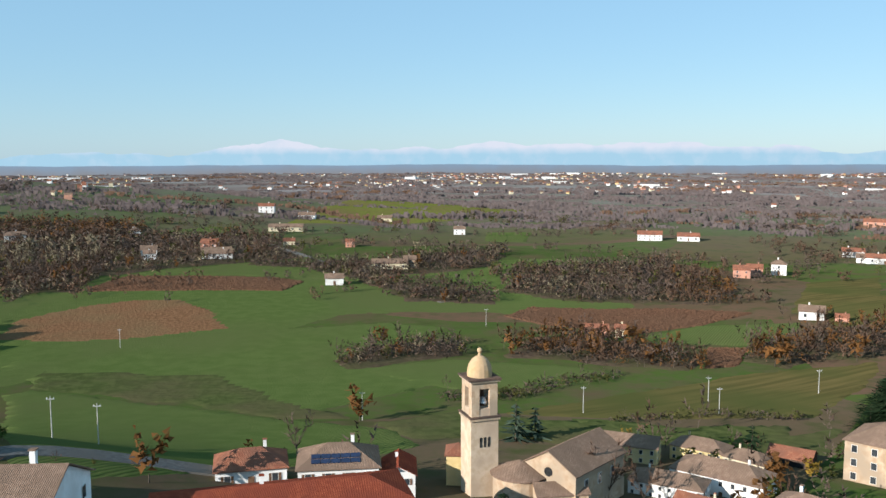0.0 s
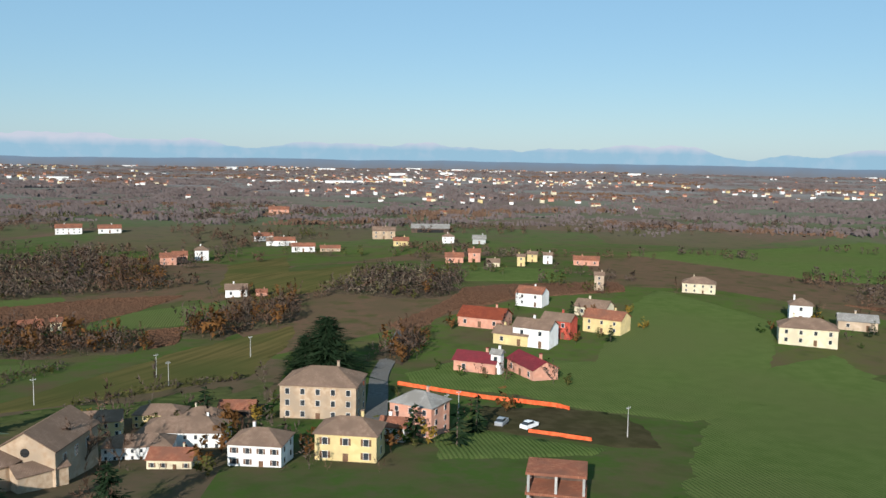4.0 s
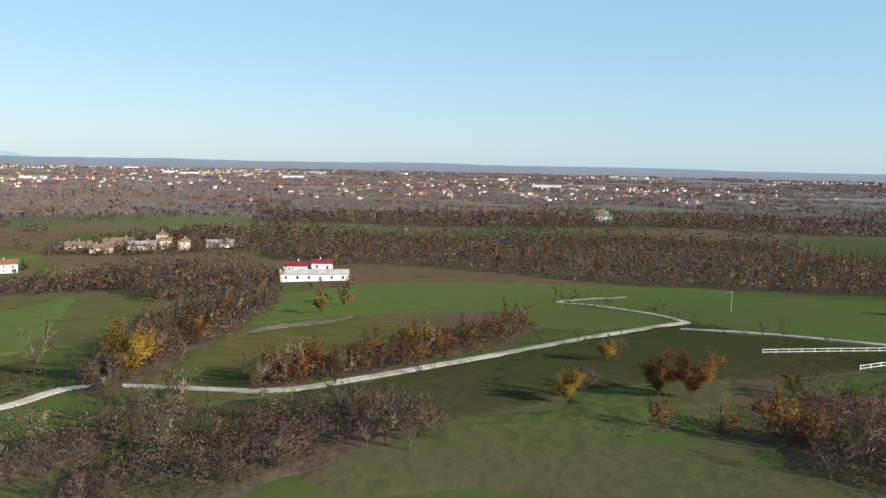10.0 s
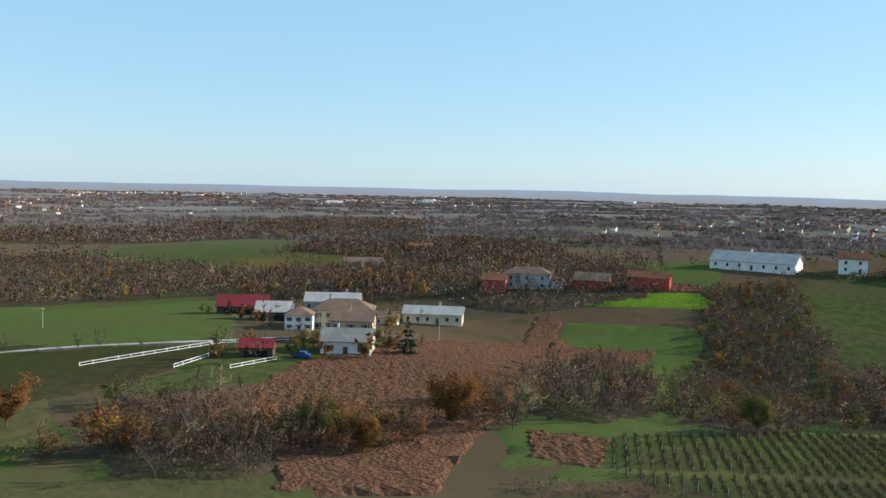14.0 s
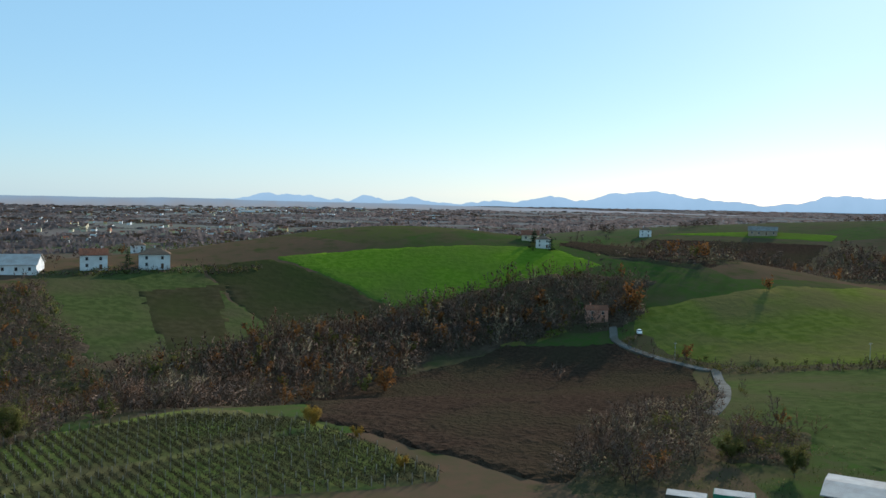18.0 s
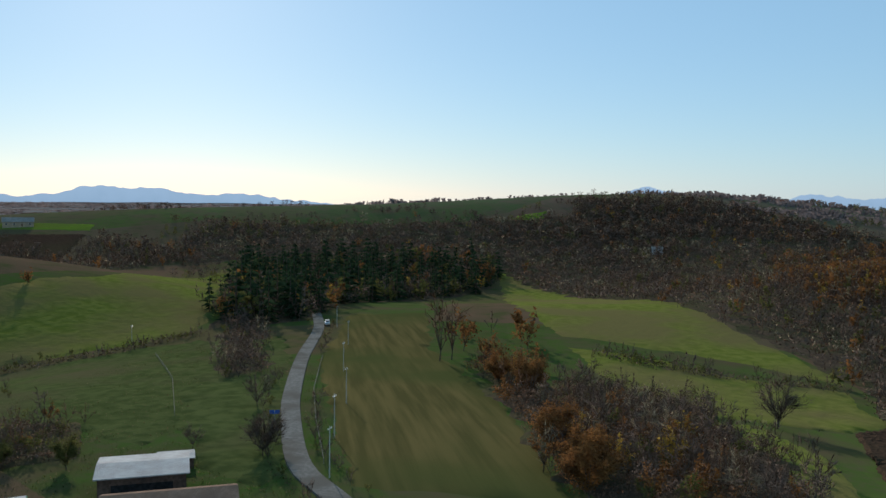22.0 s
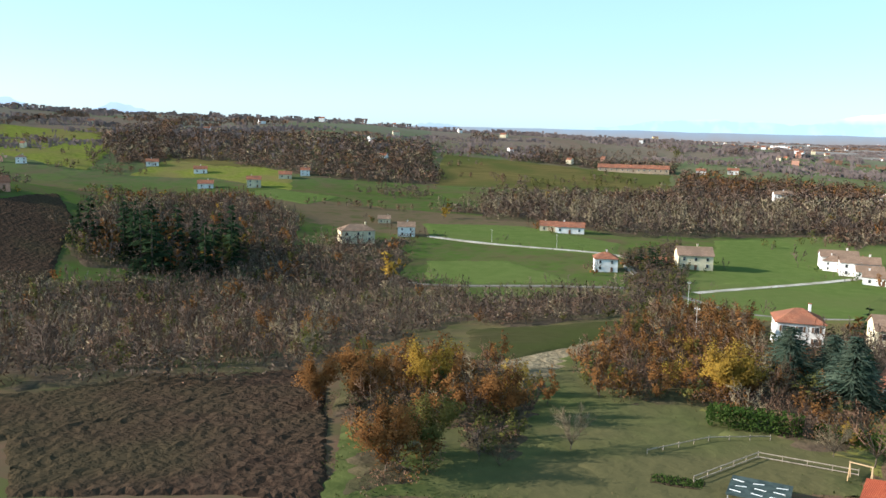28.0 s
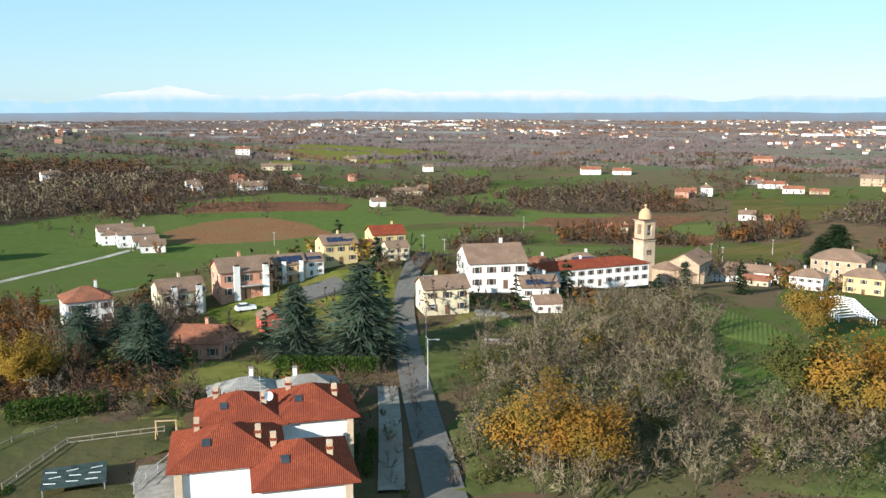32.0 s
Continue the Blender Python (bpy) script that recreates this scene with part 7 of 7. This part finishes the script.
def log_pile(x, y, turn):
    ob = tagged(new("log_pile"), "long stack of split firewood under a tin sheet", "log pile")
    ob.location, ob.rotation_euler = (x, y, high(x, y)), (0, 0, radians(turn))
    for r in range(3):
        for k in range(14):
            l = part("log", tube("log", 0.16, 0.9, WOOD, 8), ob, (-2.1 + 0.32 * k + 0.16 * (r % 2), 0.45, 0.16 + 0.29 * r))
            l.rotation_euler = (math.pi / 2, 0, 0)
    part("cover", box("cover", 4.9, 1.2, 0.04, ROOF["metal"]), ob, (0, 0, 1.0))


log_pile(30.3, 143.6, -15)


# ---- garden trees between the houses ----
def gardens():
    rng = random.Random(8)
    kinds = [("bare", TWIG, 4, 7.5), ("bare", TWIG_RED, 4, 7), ("shrub", TWIG, 1.5, 3), ("shrub", TWIG_RED, 1.5, 3), ("leafy", LEAF_OLIVE, 2, 4.5), ("leafy", LEAF_GREEN, 1.5, 4), ("leafy", LEAF_RUST, 3, 6), ("conifer", NEEDLE, 4, 9), ("leafy", LEAF_GOLD, 3, 5.5)]
    WORDS[LEAF_GREEN] = "evergreen garden shrub with dense leaves"
    for x, y, w in HOMES:
        far = math.hypot(x, y)
        if far > 520:
            continue
        near = far < 260
        for _ in range(7 if near else 5):
            a = rng.uniform(0, 6.28)
            r = w * 0.62 + rng.uniform(1.0, 7.0)
            px, py = x + r * math.cos(a), y + r * math.sin(a)
            if any(math.hypot(px - hx, py - hy) < hw * 0.6 + 0.6 for hx, hy, hw in HOMES):
                continue
            if any((Vector((px, py)) - q).length < wd / 2 + 1.0 for line, wd in ROADS for q in line):
                continue
            if math.hypot(px - 95, py - 234) < 16 or math.hypot(px + 5, py - 88) < 15:
                continue
            kind, leaf, lo, hi = rng.choices(kinds, (5, 4, 3, 2, 4, 4, 3, 2, 1))[0]
            k = 1.15 if near else 0.95
            tree(px, py, rng.uniform(lo, hi) * k, kind, leaf, WORDS[leaf] + " in a garden beside a house", name="shrub" if hi < 5 else "tree", seed=rng.randrange(40), wide=1.25, level=0 if far < 90 else 1 if far < 150 else 2)


gardens()


# ---- tufts of dry grass and weeds on the near meadows ----
def tufts(pts, n, seed, tall, materials, label):
    rng = np.random.default_rng(seed)
    (x0, y0), (x1, y1) = np.min(pts, 0), np.max(pts, 0)
    x, y = rng.uniform(x0, x1, 3 * n), rng.uniform(y0, y1, 3 * n)
    clump = np.sin(x / 5.1 + 2.0 * np.sin(y / 7.3)) * np.sin(y / 4.3 + 1.7 * np.sin(x / 6.1)) + rng.normal(0, 0.45, len(x))
    k = inside(x, y, pts) & (clump > 0.1)
    for line, width in ROADS:
        for q in line:
            k &= np.hypot(x - q.x, y - q.y) > width * 0.75
    for hx, hy, hw in HOMES + [(-5, 88, 18)]:
        k &= np.hypot(x - hx, y - hy) > hw * 0.75
    x, y = x[k][:n], y[k][:n]
    way = rng.normal(0, 0.45, (len(x), 3)) + (0, 0, 1)
    way /= np.linalg.norm(way, axis=1, keepdims=True)
    size = rng.uniform(0.35, 1.0, len(x)) ** 2 * tall
    v, f = slivers(rng, np.column_stack([x, y, terrain(x, y) + 0.1]), way, size, size * rng.uniform(0.18, 0.4, len(x)))
    up = np.array([[0.0, 0.0, 1.0]]) + rng.normal(0, 0.35, (len(x), 3))
    face = np.cross(v[1::3] - v[::3], v[2::3] - v[::3])
    back = (face * up).sum(1) < 0
    f[back] = f[back][:, ::-1]
    nrm = np.repeat(up, 3, 0)
    nrm /= np.linalg.norm(nrm, axis=1, keepdims=True)
    tagged(new("grass", mesh_of("grass", v, f, materials, rng.integers(0, len(materials), len(f)), True, nrm)), label, "grass", kind="stuff")


GRASS_DRY = surface("dry_grass", (0.13, 0.1, 0.05), (0.19, 0.15, 0.08), None, 0.2, island=0.2, thin=0.3)
GRASS_GREEN = surface("tufted_grass", (0.06, 0.08, 0.02), (0.09, 0.105, 0.03), None, 0.2, island=0.2, thin=0.3)
tufts([(-95, 62), (-88, 190), (-40, 215), (15, 205), (12, 60), (-40, 55)], 52000, 5, 0.34, [GRASS_DRY, GRASS_GREEN, GRASS_GREEN], "tufts of dry and green grass on the meadow by the villa")
tufts([(14, 110), (18, 160), (42, 175), (95, 200), (95, 130), (70, 75), (40, 70)], 20000, 6, 0.4, [GRASS_DRY, GRASS_GREEN], "rough grass on the slope below the houses")
tufts([(-65, -60), (-60, -105), (-125, -145), (-230, -180), (-195, -112), (-100, -50)], 40000, 7, 0.34, [GRASS_GREEN, GRASS_DRY, GRASS_GREEN], "tufted pasture grass beside the ridge lane")

# ---- the far plain and its towns, mountains ----
def far_town():
    """Hundreds of distant houses over the plain, in clusters."""
    rng = random.Random(12)
    towns = [(rng.uniform(-55, 200), rng.uniform(1250, 4200), rng.uniform(50, 170)) for _ in range(70)]
    spots = []
    for az, d, r in towns:
        for _ in range(int(r / 1.7)):
            a = math.radians(az)
            spots.append((d * math.sin(a) + rng.gauss(0, r), d * math.cos(a) + rng.gauss(0, r * 1.5)))
    for _ in range(1300):
        a, d = math.radians(rng.uniform(-60, 205)), 1100 + 3300 * rng.random() ** 0.7
        spots.append((d * math.sin(a), d * math.cos(a)))
    for _ in range(60):
        a, d = math.radians(rng.uniform(265, 345)), rng.uniform(800, 1700)
        spots.append((d * math.sin(a), d * math.cos(a)))
    walls = [WALL["white"], WALL["cream"], WALL["pink"], WALL["white"]]
    mats = [WALL["white"], WALL["cream"], WALL["pink"], WALL["yellow"], ROOF["rust"], ROOF["brown"], ROOF["metal"]]
    vs, fs, ms, n = [], [], [], 0
    for x, y in spots:
        far = math.hypot(x, y)
        if far < 800:
            continue
        hall = rng.random() < 0.025 and far > 1800
        w, d, h = (rng.uniform(25, 60), rng.uniform(14, 24), rng.uniform(4, 6)) if hall else (rng.uniform(4, 8), rng.uniform(4, 7), rng.choice((2.2, 3.0, 4.0)))
        rise = 0.8 if hall else 2.0
        a = rng.uniform(-0.5, 0.5) + math.atan2(y, x) - math.pi / 2
        c, s = math.cos(a), math.sin(a)
        z = high(x, y)
        X, Y = w / 2, d / 2
        loc = [(-X, -Y, -1), (X, -Y, -1), (X, Y, -1), (-X, Y, -1), (-X, -Y, h), (X, -Y, h), (X, Y, h), (-X, Y, h), (-X, 0, h + rise), (X, 0, h + rise)]
        vs += [(x + p * c - q * s, y + p * s + q * c, z + r) for p, q, r in loc]
        wi = 0 if hall else rng.choice((0, 0, 0, 1, 1, 2, 3))
        ri = 6 if hall else rng.choice((4, 4, 5))
        for t, m in (((0, 1, 5), wi), ((0, 5, 4), wi), ((2, 3, 7), wi), ((2, 7, 6), wi), ((1, 2, 6), wi), ((1, 6, 5), wi), ((3, 0, 4), wi), ((3, 4, 7), wi), ((5, 6, 9), wi), ((7, 4, 8), wi), ((4, 5, 9), ri), ((4, 9, 8), ri), ((6, 7, 8), ri), ((6, 8, 9), ri)):
            fs.append([k + n for k in t])
            ms.append(m)
        n += 10
    tagged(new("distant_towns", mesh_of("distant_towns", vs, fs, mats, ms)), "hundreds of distant white and pink houses on the plain", "distant houses", kind="stuff")


far_town()


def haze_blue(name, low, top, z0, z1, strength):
    """Distant mountains and haze that glow, haze put into the colour: bluish below, pale above."""
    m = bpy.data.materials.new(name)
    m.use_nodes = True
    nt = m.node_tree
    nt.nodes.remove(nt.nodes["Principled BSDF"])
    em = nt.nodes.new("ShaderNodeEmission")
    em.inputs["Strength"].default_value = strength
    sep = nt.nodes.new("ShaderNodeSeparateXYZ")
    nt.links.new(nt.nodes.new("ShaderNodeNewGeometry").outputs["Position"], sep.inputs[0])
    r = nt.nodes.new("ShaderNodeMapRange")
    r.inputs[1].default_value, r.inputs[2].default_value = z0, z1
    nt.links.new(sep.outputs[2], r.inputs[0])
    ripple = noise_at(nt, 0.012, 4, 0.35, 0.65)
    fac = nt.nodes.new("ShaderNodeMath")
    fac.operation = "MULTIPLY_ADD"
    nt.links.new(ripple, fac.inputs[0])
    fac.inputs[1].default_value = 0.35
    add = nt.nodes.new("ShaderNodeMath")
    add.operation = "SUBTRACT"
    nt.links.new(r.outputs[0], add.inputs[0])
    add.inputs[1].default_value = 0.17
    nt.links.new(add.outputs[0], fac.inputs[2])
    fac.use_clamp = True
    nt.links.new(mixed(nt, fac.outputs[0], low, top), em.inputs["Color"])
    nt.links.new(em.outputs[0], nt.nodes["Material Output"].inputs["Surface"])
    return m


def mountains(name, a0, a1, d, base, peak, rough, material, label, seed):
    """A far ridge line between two bearings, with crests, standing behind the plain."""
    v, f = [], []
    n = int((a1 - a0) * 6)
    for i in range(n + 1):
        t = i / n
        a = math.radians(a0 + (a1 - a0) * t)
        fade = min(1, 6 * t, 6 * (1 - t))
        crest = noise.fractal((a * 9, seed, 0.5), 0.9, 2.1, 6) * rough
        h = base + (peak - base) * fade * max(0.15, 0.62 + crest)
        for r, z in ((d, -60), (d + 20, h), (d + 140, -60)):
            v.append((r * math.sin(a), r * math.cos(a), z))
    for i in range(n):
        for k in (0, 1):
            f.append((3 * i + k, 3 * i + k + 1, 3 * i + k + 4, 3 * i + k + 3))
    tagged(new(name, mesh_of(name, v, f, material)), label, "mountains", kind="structure")


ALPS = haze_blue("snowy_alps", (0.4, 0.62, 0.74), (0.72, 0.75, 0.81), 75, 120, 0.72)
RIDGE = haze_blue("hazed_blue_ridges", (0.36, 0.53, 0.7), (0.42, 0.6, 0.79), 0, 110, 0.66)
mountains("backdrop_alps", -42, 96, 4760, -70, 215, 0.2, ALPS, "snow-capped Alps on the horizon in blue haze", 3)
mountains("backdrop_ridge", 180, 252, 4740, -50, 95, 0.5, RIDGE, "mountain ridges in painted blue haze on the southern horizon", 9)
mountains("backdrop_ridge", 250, 336, 4720, -50, 135, 0.5, RIDGE, "mountain ridges in painted blue haze beyond the western hills", 14)
# low glowing ring added to stand for haze over the far plain
HAZE = haze_blue("plain_haze_glow", (0.26, 0.27, 0.285), (0.25, 0.34, 0.43), 0, 34, 0.72)
mountains("backdrop_haze_band", -115, 245, 3350, -20, 66, 0.05, HAZE, "added blue-grey haze band along the edge of the distant plain", 21)
